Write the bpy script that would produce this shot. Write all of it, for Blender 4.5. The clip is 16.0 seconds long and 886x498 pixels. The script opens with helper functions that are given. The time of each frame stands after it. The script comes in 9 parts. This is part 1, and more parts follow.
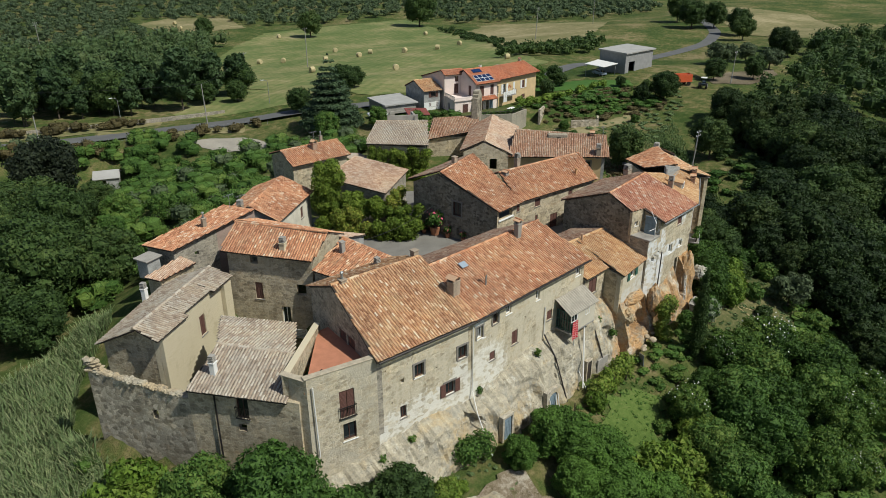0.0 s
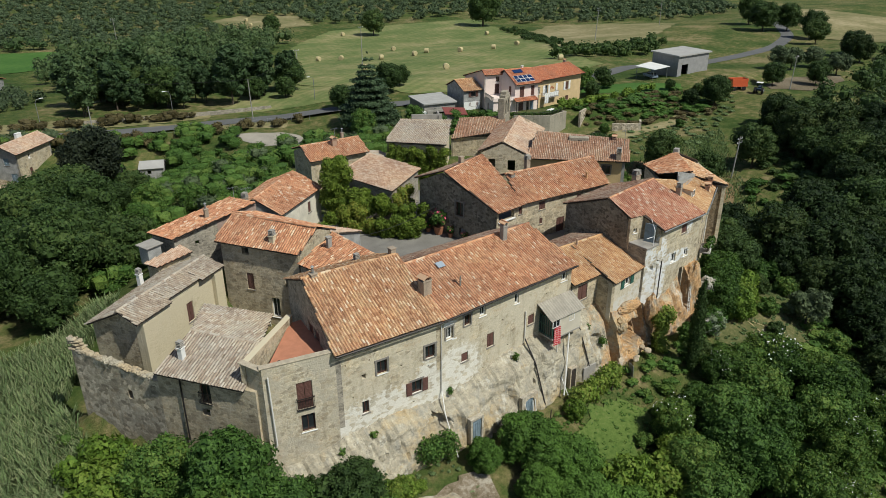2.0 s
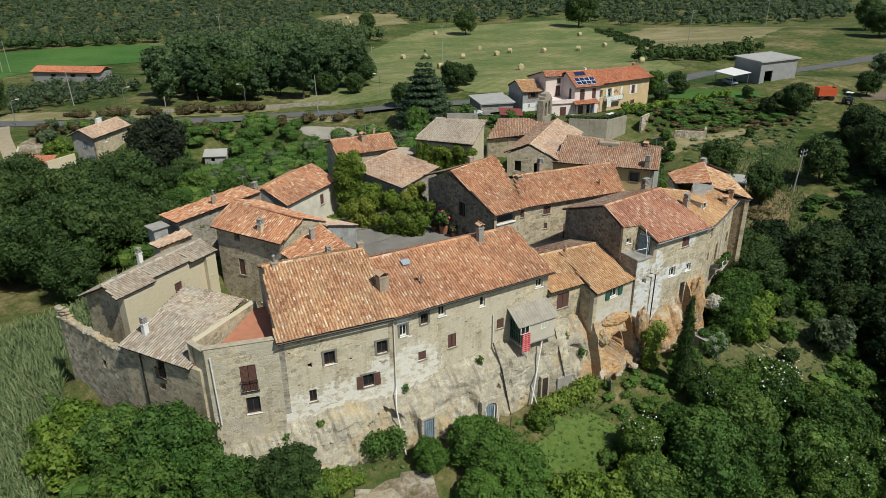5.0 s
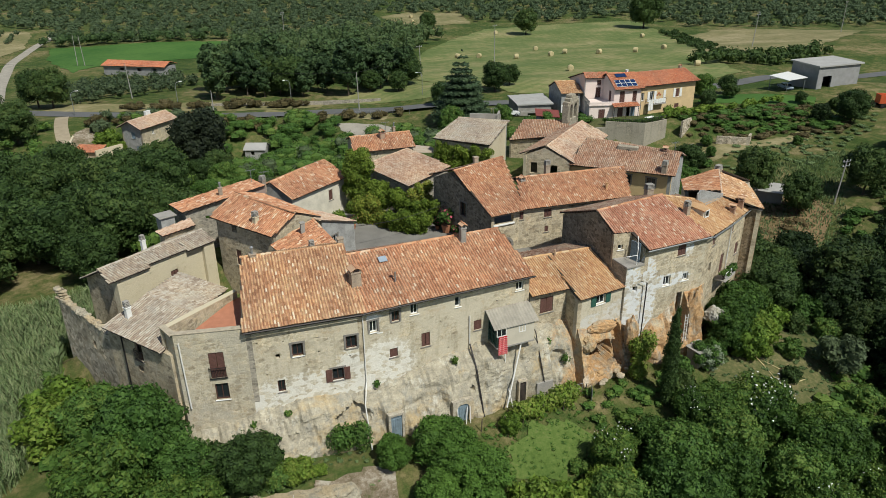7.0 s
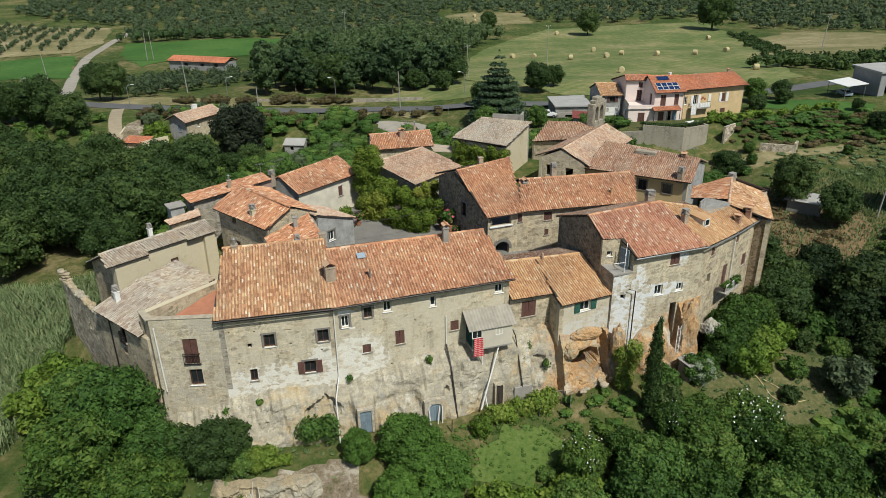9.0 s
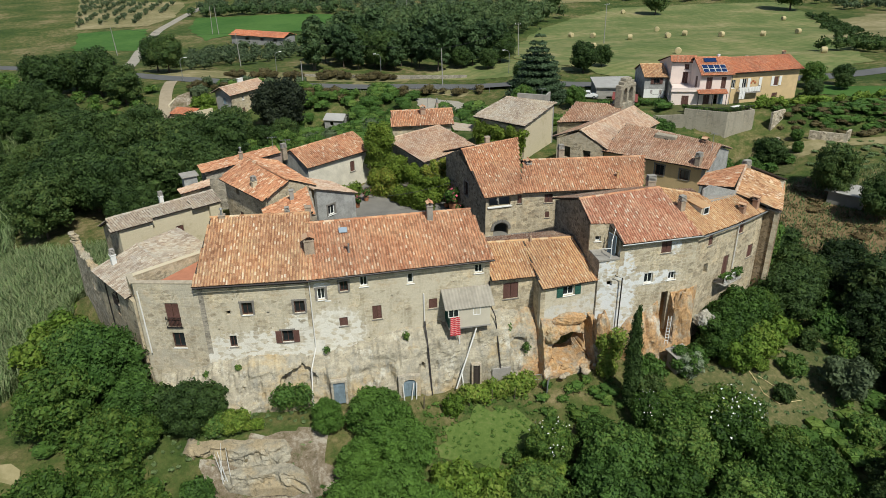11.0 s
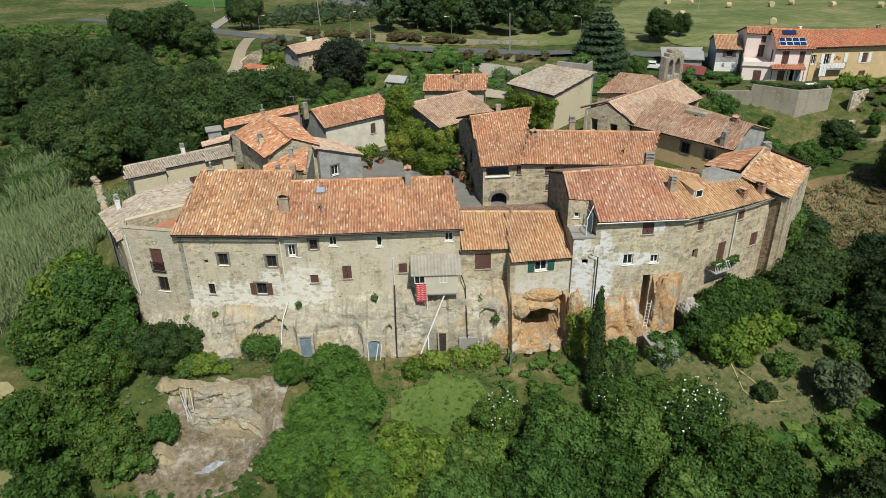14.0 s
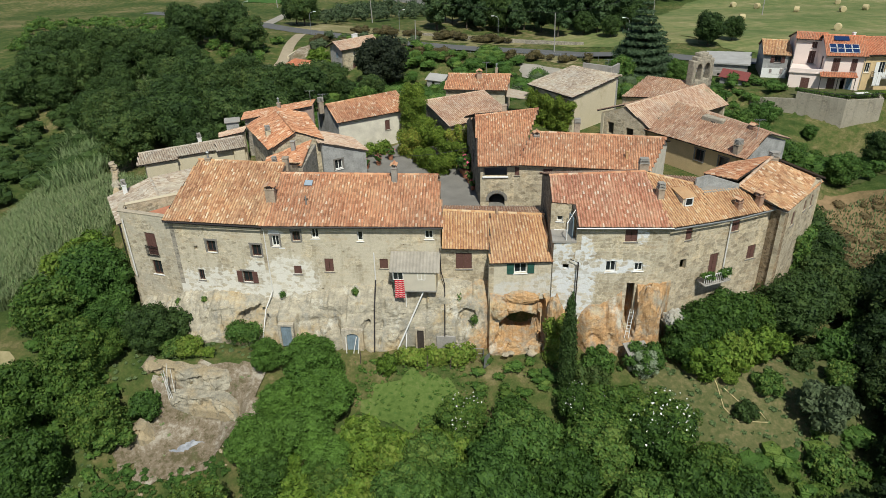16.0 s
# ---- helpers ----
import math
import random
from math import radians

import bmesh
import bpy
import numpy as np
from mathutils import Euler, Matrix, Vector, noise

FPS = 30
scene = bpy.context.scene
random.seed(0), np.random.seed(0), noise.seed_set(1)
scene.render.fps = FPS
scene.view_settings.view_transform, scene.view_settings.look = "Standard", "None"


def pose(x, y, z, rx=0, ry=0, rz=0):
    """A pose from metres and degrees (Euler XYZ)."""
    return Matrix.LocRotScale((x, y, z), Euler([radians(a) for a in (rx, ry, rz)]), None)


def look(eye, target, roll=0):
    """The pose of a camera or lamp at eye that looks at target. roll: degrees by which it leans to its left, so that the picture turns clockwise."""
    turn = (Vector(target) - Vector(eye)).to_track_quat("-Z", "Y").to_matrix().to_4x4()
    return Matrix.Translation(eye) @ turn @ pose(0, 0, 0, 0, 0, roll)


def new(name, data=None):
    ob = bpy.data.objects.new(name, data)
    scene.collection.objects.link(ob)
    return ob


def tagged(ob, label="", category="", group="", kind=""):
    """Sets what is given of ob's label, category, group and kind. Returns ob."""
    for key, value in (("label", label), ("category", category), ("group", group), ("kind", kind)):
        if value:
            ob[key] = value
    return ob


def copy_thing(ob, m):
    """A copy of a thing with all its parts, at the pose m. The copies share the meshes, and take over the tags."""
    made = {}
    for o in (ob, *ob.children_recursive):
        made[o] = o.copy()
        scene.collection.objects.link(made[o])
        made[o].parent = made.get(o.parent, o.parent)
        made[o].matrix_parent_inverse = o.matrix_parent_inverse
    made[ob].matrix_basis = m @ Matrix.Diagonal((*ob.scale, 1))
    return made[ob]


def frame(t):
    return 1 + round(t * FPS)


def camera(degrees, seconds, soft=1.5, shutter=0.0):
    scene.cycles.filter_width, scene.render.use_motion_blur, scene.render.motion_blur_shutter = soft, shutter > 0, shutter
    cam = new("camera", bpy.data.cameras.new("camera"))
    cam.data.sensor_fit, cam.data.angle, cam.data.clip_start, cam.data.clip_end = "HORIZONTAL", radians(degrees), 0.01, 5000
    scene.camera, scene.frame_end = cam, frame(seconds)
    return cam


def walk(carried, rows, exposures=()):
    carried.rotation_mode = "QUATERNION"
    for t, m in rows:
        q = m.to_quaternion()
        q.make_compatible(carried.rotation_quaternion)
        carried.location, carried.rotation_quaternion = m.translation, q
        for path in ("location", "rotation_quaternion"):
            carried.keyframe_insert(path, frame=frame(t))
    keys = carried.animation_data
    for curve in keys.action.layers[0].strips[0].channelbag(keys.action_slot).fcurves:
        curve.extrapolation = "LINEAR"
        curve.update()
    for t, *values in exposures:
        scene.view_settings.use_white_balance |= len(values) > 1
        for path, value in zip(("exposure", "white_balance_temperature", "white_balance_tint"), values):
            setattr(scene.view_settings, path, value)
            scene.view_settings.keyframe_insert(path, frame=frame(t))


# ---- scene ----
cam = camera(64.4, 16.0, soft=0.6)
METRES, EYE, TILT, LEAN, TURN = 60.0, 36.4, 0.0, 0.0, -44.7
ROWS = [
    (0.0, 0.0, 0.0, 0.0, -0.04, -24.09, 0.1),
    (0.5, 0.0312, -0.0001, 0.0003, 1.5, -24.1, 0.12),
    (1.0, 0.0625, 0.0007, 0.0006, 3.04, -24.11, 0.14),
    (1.5, 0.0936, 0.0024, 0.0008, 4.54, -24.12, 0.18),
    (2.0, 0.1248, 0.0048, 0.0006, 6.06, -24.12, 0.21),
    (2.5, 0.156, 0.0083, 0.0003, 7.61, -24.12, 0.22),
    (3.0, 0.1869, 0.0127, 0.0003, 9.13, -24.12, 0.25),
    (3.5, 0.2177, 0.0177, 0.0002, 10.63, -24.13, 0.28),
    (4.0, 0.2484, 0.0235, -0.0001, 12.15, -24.11, 0.3),
    (6.5, 0.3985, 0.0643, -0.0018, 19.6, -24.1, 0.48),
    (7.0, 0.4279, 0.0749, -0.0019, 21.1, -24.09, 0.51),
    (7.5, 0.457, 0.0864, -0.0022, 22.61, -24.09, 0.55),
    (8.0, 0.4858, 0.0984, -0.0026, 24.1, -24.08, 0.59),
    (8.5, 0.5143, 0.1114, -0.0027, 25.59, -24.08, 0.64),
    (9.0, 0.5422, 0.1251, -0.0029, 27.07, -24.07, 0.66),
    (11.5, 0.6776, 0.2037, -0.0062, 34.73, -26.18, 0.9),
    (12.0, 0.7037, 0.2218, -0.0062, 36.28, -26.68, 0.94),
    (12.5, 0.7292, 0.2405, -0.0061, 37.86, -27.17, 0.97),
    (13.0, 0.7541, 0.2601, -0.006, 39.45, -27.67, 1.01),
    (13.5, 0.7781, 0.28, -0.0064, 41.0, -28.14, 1.04),
    (14.0, 0.8014, 0.3007, -0.0066, 42.55, -28.26, 1.09),
    (14.5, 0.8241, 0.3216, -0.0074, 44.09, -28.23, 1.13),
    (15.0, 0.8465, 0.3433, -0.0087, 45.63, -28.21, 1.16),
    (15.5, 0.8682, 0.3656, -0.0099, 47.17, -28.2, 1.2),
    (16.0, 0.8891, 0.3884, -0.011, 48.69, -28.17, 1.22),
]
EXPOSURES = ((0.0, -0.12), (4.0, -0.10), (9.0, -0.05), (14.0, 0.0), (16.0, 0.0))
walk(cam, [(t, pose(-50, -41, EYE, TILT, LEAN, TURN) @ pose(METRES * x, METRES * y, METRES * z, 90 + pitch, roll, yaw)) for t, x, y, z, yaw, pitch, roll in ROWS], EXPOSURES)

# ---- light ----
SUN_AZ = Vector((0.25, -0.968))
SUN_EL = radians(53)
world = bpy.data.worlds.new("world")
scene.world = world
world.use_nodes = True
wn = world.node_tree.nodes
sky = wn.new("ShaderNodeTexSky")
sky.sky_type, sky.sun_disc = "NISHITA", False
sky.sun_elevation = SUN_EL
sky.sun_rotation = math.atan2(SUN_AZ.x, SUN_AZ.y)
sky.altitude, sky.air_density, sky.dust_density, sky.ozone_density = 200, 1.0, 1.0, 1.0
wn["Background"].inputs["Strength"].default_value = 0.085
world.node_tree.links.new(sky.outputs[0], wn["Background"].inputs["Color"])
sun = new("sun", bpy.data.lights.new("sun", "SUN"))
sun.data.energy, sun.data.angle, sun.data.color = 4.6, radians(0.53), (0.98, 0.985, 0.89)
sun_dir = Vector((SUN_AZ.x * math.cos(SUN_EL), SUN_AZ.y * math.cos(SUN_EL), math.sin(SUN_EL))).normalized()
sun.matrix_world = look(sun_dir * 100, (0, 0, 0))


# ---- materials ----
def material(name, rough=0.8, spec=0.3, metal=0.0):
    m = bpy.data.materials.new(name)
    m.use_nodes = True
    b = m.node_tree.nodes["Principled BSDF"]
    b.inputs["Roughness"].default_value = rough
    b.inputs["Specular IOR Level"].default_value = spec
    b.inputs["Metallic"].default_value = metal
    return m, m.node_tree, b


def node(t, kind, **inputs):
    n = t.nodes.new(kind)
    for k, v in inputs.items():
        key = int(k[1:]) if k[0] == "i" and k[1:].isdigit() else k.replace("_", " ")
        if isinstance(v, bpy.types.NodeSocket):
            t.links.new(v, n.inputs[key])
        else:
            n.inputs[key].default_value = v
    return n


def col(c):
    return (c[0], c[1], c[2], 1.0)


def ramp(t, fac, stops, interp="LINEAR"):
    n = t.nodes.new("ShaderNodeValToRGB")
    n.color_ramp.interpolation = interp
    e = n.color_ramp.elements
    while len(e) < len(stops):
        e.new(0.5)
    for s, (p, c) in zip(e, stops):
        s.position, s.color = p, col(c) if not isinstance(c, (int, float)) else (c, c, c, 1)
    t.links.new(fac, n.inputs[0])
    return n.outputs[0]


def mix(t, fac, a, b, mode="MIX"):
    n = t.nodes.new("ShaderNodeMix")
    n.data_type, n.blend_type = "RGBA", mode
    for sock, v in ((n.inputs[0], fac), (n.inputs[6], a), (n.inputs[7], b)):
        if isinstance(v, bpy.types.NodeSocket):
            t.links.new(v, sock)
        elif isinstance(v, (int, float)):
            sock.default_value = v
        else:
            sock.default_value = col(v)
    return n.outputs[2]


def calc(t, op, a, b=0.0, clamp=False):
    n = t.nodes.new("ShaderNodeMath")
    n.operation, n.use_clamp = op, clamp
    for sock, v in ((n.inputs[0], a), (n.inputs[1], b)):
        if isinstance(v, bpy.types.NodeSocket):
            t.links.new(v, sock)
        else:
            sock.default_value = v
    return n.outputs[0]


def tex_noise(t, vec, scale, detail=4.0, rough=0.55):
    n = node(t, "ShaderNodeTexNoise", Scale=scale, Detail=detail, Roughness=rough)
    if vec is not None:
        t.links.new(vec, n.inputs["Vector"])
    return n.outputs["Fac"]


def position(t):
    return t.nodes.new("ShaderNodeNewGeometry").outputs["Position"]


def bump(t, b, height, strength=0.4, distance=0.03):
    n = node(t, "ShaderNodeBump", Strength=strength, Distance=distance, Height=height)
    t.links.new(n.outputs[0], b.inputs["Normal"])


def plain(name, c, rough=0.75, spec=0.3, metal=0.0, vary=0.18, scale=3.0, grain=40.0, bumpy=0.15):
    """A painted, wooden, metal or plaster surface with two scales of unevenness."""
    m, t, b = material(name, rough, spec, metal)
    p = position(t)
    big = tex_noise(t, p, scale, 5)
    fine = tex_noise(t, p, grain, 3)
    lo = [x * (1 - vary) for x in c]
    hi = [min(1, x * (1 + vary)) for x in c]
    k = ramp(t, big, [(0.3, lo), (0.7, hi)])
    k = mix(t, 0.35, k, ramp(t, fine, [(0.3, [x * (1 - vary) for x in lo]), (0.7, hi)]))
    t.links.new(k, b.inputs["Base Color"])
    bump(t, b, fine, bumpy, 0.01)
    return m


def masonry(name, stone_a, stone_b, mortar, width=0.5, row=0.24, stain=(0.30, 0.27, 0.22), plaster=None, plaster_at=0.62, rubble=0.5, blobs=(), wash=(0.70, 0.67, 0.60), skim=0.5, warm=(0.46, 0.31, 0.17)):
    """Tuff masonry in courses, with worn joints, stains, smeared plaster and limewash patches (blobs: u, z, radius)."""
    m, t, b = material(name, 0.92, 0.15)
    uv = t.nodes.new("ShaderNodeUVMap")
    uv.uv_map = "UVMap"
    uvv = uv.outputs[0]
    wob = node(t, "ShaderNodeTexNoise", Scale=2.6, Detail=5.0, Vector=uvv)
    sub = node(t, "ShaderNodeVectorMath")
    sub.operation = "SUBTRACT"
    t.links.new(wob.outputs["Color"], sub.inputs[0])
    sub.inputs[1].default_value = (0.5, 0.5, 0.5)
    sc = node(t, "ShaderNodeVectorMath")
    sc.operation = "SCALE"
    t.links.new(sub.outputs[0], sc.inputs[0])
    sc.inputs["Scale"].default_value = 0.1 + 0.25 * rubble
    add = node(t, "ShaderNodeVectorMath")
    t.links.new(uvv, add.inputs[0])
    t.links.new(sc.outputs[0], add.inputs[1])
    v = add.outputs[0]
    br = node(t, "ShaderNodeTexBrick", Vector=v, Color1=col(stone_a), Color2=col(stone_b), Mortar=col(mortar), Scale=1.0, Mortar_Size=0.022, Mortar_Smooth=0.35, Bias=0.0, Brick_Width=width, Row_Height=row)
    br.offset, br.squash = 0.5, 1.3
    br.squash_frequency = 3
    mpv = node(t, "ShaderNodeMapping", Vector=v, Scale=(1.25 / width, 1.0 / row, 1.0))
    vo = node(t, "ShaderNodeTexVoronoi", Vector=mpv.outputs[0], Scale=1.0, Randomness=0.8)
    ve = node(t, "ShaderNodeTexVoronoi", Vector=mpv.outputs[0], Scale=1.0, Randomness=0.8)
    ve.feature = "DISTANCE_TO_EDGE"
    worn = ramp(t, tex_noise(t, uvv, 0.9, 5, 0.65), [(0.40, 0.15), (0.62, 1.0)])
    joint = calc(t, "MULTIPLY", ramp(t, ve.outputs["Distance"], [(0.01, 1.0), (0.13, 0.0)]), worn)
    shade = node(t, "ShaderNodeSeparateColor", Color=vo.outputs["Color"])
    vor = ramp(t, shade.outputs[0], [(0.0, [x * 0.55 for x in stone_a]), (0.3, stone_a), (0.7, stone_b), (1.0, [min(1, x * 1.3) for x in stone_b])])
    big = tex_noise(t, uvv, 0.35, 6, 0.6)
    mid = tex_noise(t, uvv, 1.6, 6, 0.65)
    fine = tex_noise(t, uvv, 14.0, 4, 0.7)
    c = mix(t, min(0.85, 0.35 + 0.4 * rubble), br.outputs["Color"], mix(t, joint, vor, mortar))
    c = mix(t, 0.75, c, ramp(t, big, [(0.32, (0.74, 0.73, 0.71)), (0.5, (1, 1, 1)), (0.68, (1.12, 1.06, 0.94))]), "MULTIPLY")
    c = mix(t, ramp(t, mid, [(0.57, 0.0), (0.74, 0.6)]), c, stain)
    grit = tex_noise(t, uvv, 5.0, 6, 0.75)
    c = mix(t, 0.8, c, ramp(t, grit, [(0.3, (0.58, 0.56, 0.53)), (0.5, (1, 1, 1)), (0.7, (1.3, 1.28, 1.22))]), "MULTIPLY")
    hgt = calc(t, "ADD", calc(t, "MULTIPLY", br.outputs["Fac"], -0.5), calc(t, "MULTIPLY", fine, 0.6))
    hgt = calc(t, "ADD", calc(t, "ADD", hgt, mid), calc(t, "MULTIPLY", joint, -0.5))
    # thin lime skim that hides the joints, brown-orange weathered patches, grey run-off streaks
    shift = node(t, "ShaderNodeMapping", Vector=uvv, Location=(13.7, 5.1, 0.0))
    patch = calc(t, "ADD", calc(t, "MULTIPLY", tex_noise(t, shift.outputs[0], 0.42, 5, 0.6), 0.6), calc(t, "MULTIPLY", tex_noise(t, shift.outputs[0], 2.1, 6, 0.7), 0.4))
    over = calc(t, "MULTIPLY", ramp(t, patch, [(0.60 - 0.22 * skim, 0.0), (0.72 - 0.22 * skim, 1.0)]), min(0.92, 0.35 + 0.7 * skim))
    c = mix(t, over, c, ramp(t, tex_noise(t, shift.outputs[0], 3.1, 5, 0.7), [(0.3, [(x + y) * 0.44 for x, y in zip(stone_b, mortar)]), (0.7, [(x + y) * 0.52 for x, y in zip(stone_b, mortar)])]))
    hgt = calc(t, "MULTIPLY", hgt, calc(t, "SUBTRACT", 1.0, calc(t, "MULTIPLY", over, 0.6)))
    far = node(t, "ShaderNodeMapping", Vector=uvv, Location=(2.2, 31.0, 0.0))
    c = mix(t, calc(t, "MULTIPLY", ramp(t, tex_noise(t, far.outputs[0], 0.8, 6, 0.68), [(0.56, 0.0), (0.70, 1.0)]), 0.5), c, warm)
    run = node(t, "ShaderNodeMapping", Vector=uvv, Scale=(1.0, 0.13, 1.0), Location=(7.0, 3.0, 0.0))
    c = mix(t, calc(t, "MULTIPLY", ramp(t, tex_noise(t, run.outputs[0], 1.3, 5, 0.65), [(0.53, 0.0), (0.70, 1.0)]), 0.45), c, [x * 0.62 for x in stone_a])
    if plaster:
        f = ramp(t, calc(t, "ADD", calc(t, "MULTIPLY", big, 0.7), calc(t, "MULTIPLY", mid, 0.3)), [(plaster_at - 0.05, 0.0), (plaster_at + 0.05, 0.85)])
        c = mix(t, f, c, plaster)
    if blobs:
        xyz = node(t, "ShaderNodeSeparateXYZ", Vector=v)
        tot = None
        for (u, z, r, h) in blobs:
            du = calc(t, "DIVIDE", calc(t, "SUBTRACT", xyz.outputs[0], u), r)
            dz = calc(t, "DIVIDE", calc(t, "SUBTRACT", xyz.outputs[1], z), h)
            d = calc(t, "SUBTRACT", 1.0, calc(t, "ADD", calc(t, "MULTIPLY", du, du), calc(t, "MULTIPLY", dz, dz)), True)
            tot = d if tot is None else calc(t, "MAXIMUM", tot, d)
        f = calc(t, "ADD", tot, calc(t, "MULTIPLY", calc(t, "SUBTRACT", tex_noise(t, uvv, 2.6, 6, 0.7), 0.5), 1.6))
        f = calc(t, "MULTIPLY", ramp(t, f, [(0.30, 0.0), (0.50, 0.9)]), ramp(t, tot, [(0.0, 0.0), (0.12, 1.0)]))
        stones = ramp(t, node(t, "ShaderNodeSeparateColor", Color=vo.outputs["Color"]).outputs[1], [(0.42, 1.0), (0.62, 0.15)])
        f = calc(t, "MULTIPLY", f, mix(t, joint, stones, (1, 1, 1)))
        c = mix(t, f, c, wash)
    c = mix(t, 0.5, c, ramp(t, fine, [(0.25, (0.62, 0.62, 0.62)), (0.6, (1.1, 1.1, 1.1))]), "MULTIPLY")
    t.links.new(c, b.inputs["Base Color"])
    bump(t, b, hgt, 0.5, 0.05)
    return m


def tiles_material(name, stops, lichen=(0.42, 0.38, 0.30), lichen_amount=0.5, dirt=(0.12, 0.09, 0.07)):
    """Fired-clay tiles: a colour for each tile, lichen and soot in patches."""
    m, t, b = material(name, 0.88, 0.2)
    g = t.nodes.new("ShaderNodeNewGeometry")
    c = ramp(t, g.outputs["Random Per Island"], stops)
    p = g.outputs["Position"]
    big = tex_noise(t, p, 0.45, 5, 0.6)
    mid = tex_noise(t, p, 2.3, 5, 0.7)
    fine = tex_noise(t, p, 22.0, 4, 0.7)
    f = calc(t, "ADD", calc(t, "MULTIPLY", big, 0.55), calc(t, "MULTIPLY", mid, 0.45))
    c = mix(t, calc(t, "MULTIPLY", ramp(t, f, [(0.47, 0.0), (0.62, 1.0)]), lichen_amount), c, lichen)
    c = mix(t, 0.8, c, ramp(t, tex_noise(t, p, 0.22, 4, 0.6), [(0.34, (0.78, 0.80, 0.84)), (0.5, (1, 1, 1)), (0.66, (1.12, 1.08, 1.0))]), "MULTIPLY")
    c = mix(t, calc(t, "MULTIPLY", ramp(t, fine, [(0.52, 0.0), (0.66, 1.0)]), 0.45), c, [min(1, x * 1.25) for x in lichen])
    c = mix(t, calc(t, "MULTIPLY", ramp(t, mid, [(0.25, 1.0), (0.42, 0.0)]), 0.5), c, dirt)
    t.links.new(c, b.inputs["Base Color"])
    bump(t, b, fine, 0.4, 0.02)
    return m


def leaf_material(name, dark, light, yellow=None):
    m, t, b = material(name, 0.6, 0.25)
    g = t.nodes.new("ShaderNodeNewGeometry")
    o = t.nodes.new("ShaderNodeObjectInfo")
    r = calc(t, "ADD", calc(t, "MULTIPLY", g.outputs["Random Per Island"], 0.55), calc(t, "MULTIPLY", o.outputs["Random"], 0.45))
    stops = [(0.1, dark), (0.6, light)] + ([(0.97, yellow)] if yellow else [])
    c = ramp(t, r, stops)
    c = mix(t, 0.6, c, ramp(t, tex_noise(t, g.outputs["Position"], 0.6, 3), [(0.3, (0.6, 0.62, 0.6)), (0.7, (1.2, 1.18, 1.1))]), "MULTIPLY")
    fine = tex_noise(t, g.outputs["Position"], 7.0, 3, 0.7)
    c = mix(t, 0.6, c, ramp(t, fine, [(0.36, (0.46, 0.49, 0.46)), (0.62, (1.24, 1.22, 1.14))]), "MULTIPLY")
    t.links.new(c, b.inputs["Base Color"])
    bump(t, b, fine, 0.6, 0.15)
    tr = node(t, "ShaderNodeBsdfTranslucent", Color=c)
    mx = node(t, "ShaderNodeMixShader", Fac=0.25)
    t.links.new(b.outputs[0], mx.inputs[1])
    t.links.new(tr.outputs[0], mx.inputs[2])
    t.links.new(mx.outputs[0], t.nodes["Material Output"].inputs["Surface"])
    return m


STONE_A, STONE_B, MORTAR = (0.41, 0.345, 0.24), (0.53, 0.46, 0.335), (0.60, 0.55, 0.445)
M_FACADE = masonry("tuff_masonry", STONE_A, STONE_B, MORTAR, width=0.56, row=0.30, rubble=0.9, skim=0.75, blobs=((4.6, 2.6, 7.5, 2.9), (8.6, 4.4, 2.6, 3.0)))
M_TERRWALL = masonry("tuff_masonry_with_cement", STONE_A, STONE_B, MORTAR, width=0.56, row=0.30, rubble=0.8, skim=0.6, plaster=(0.44, 0.40, 0.32), plaster_at=0.52)
M_FACADE2 = masonry("tuff_ashlar_masonry", STONE_A, STONE_B, MORTAR, width=0.56, row=0.30, rubble=0.5, skim=0.85, blobs=((1.6, 3.8, 3.4, 3.6), (1.0, 8.6, 0.9, 0.5), (7.0, 2.6, 3.0, 1.0)))
M_FACADE3 = masonry("cement_smeared_tuff", STONE_A, STONE_B, MORTAR, width=0.56, row=0.30, rubble=0.7, skim=1.0, blobs=((2.4, 3.9, 3.4, 1.3), (4.8, 4.6, 1.6, 1.2)), wash=(0.56, 0.54, 0.49))
M_TOWER = masonry("limewashed_tuff_masonry", STONE_A, STONE_B, MORTAR, width=0.56, row=0.30, rubble=0.6, skim=0.5, blobs=((0.6, 5.0, 1.6, 5.6), (3.4, 6.4, 3.2, 0.9), (5.2, 9.2, 0.9, 1.0)), wash=(0.68, 0.69, 0.69))
M_STONE = masonry("weathered_tuff_masonry", (0.37, 0.305, 0.21), (0.50, 0.42, 0.295), (0.56, 0.50, 0.39), width=0.55, row=0.3, rubble=0.9, plaster=(0.52, 0.45, 0.34), plaster_at=0.60)
# grey tuff, also used to put shade into walls turned from the sun
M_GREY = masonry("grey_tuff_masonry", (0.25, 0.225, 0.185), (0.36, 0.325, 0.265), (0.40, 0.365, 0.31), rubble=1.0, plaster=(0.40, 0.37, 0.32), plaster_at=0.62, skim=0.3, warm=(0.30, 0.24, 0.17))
M_RUIN = masonry("ruined_rubble_masonry", (0.35, 0.30, 0.225), (0.56, 0.49, 0.385), (0.40, 0.355, 0.28), width=0.55, row=0.32, rubble=1.6, skim=0.15)
M_CREAM = masonry("cream_rendered_masonry", (0.50, 0.42, 0.28), (0.58, 0.50, 0.34), (0.56, 0.48, 0.33), width=0.75, row=0.42, rubble=0.1, plaster=(0.58, 0.505, 0.36), plaster_at=0.42, skim=0.8)
M_BUTTRESS = masonry("brown_rubble_buttress", (0.22, 0.16, 0.10), (0.32, 0.24, 0.155), (0.34, 0.28, 0.20), width=0.35, row=0.2, rubble=1.3, skim=0.1, warm=(0.42, 0.24, 0.11))
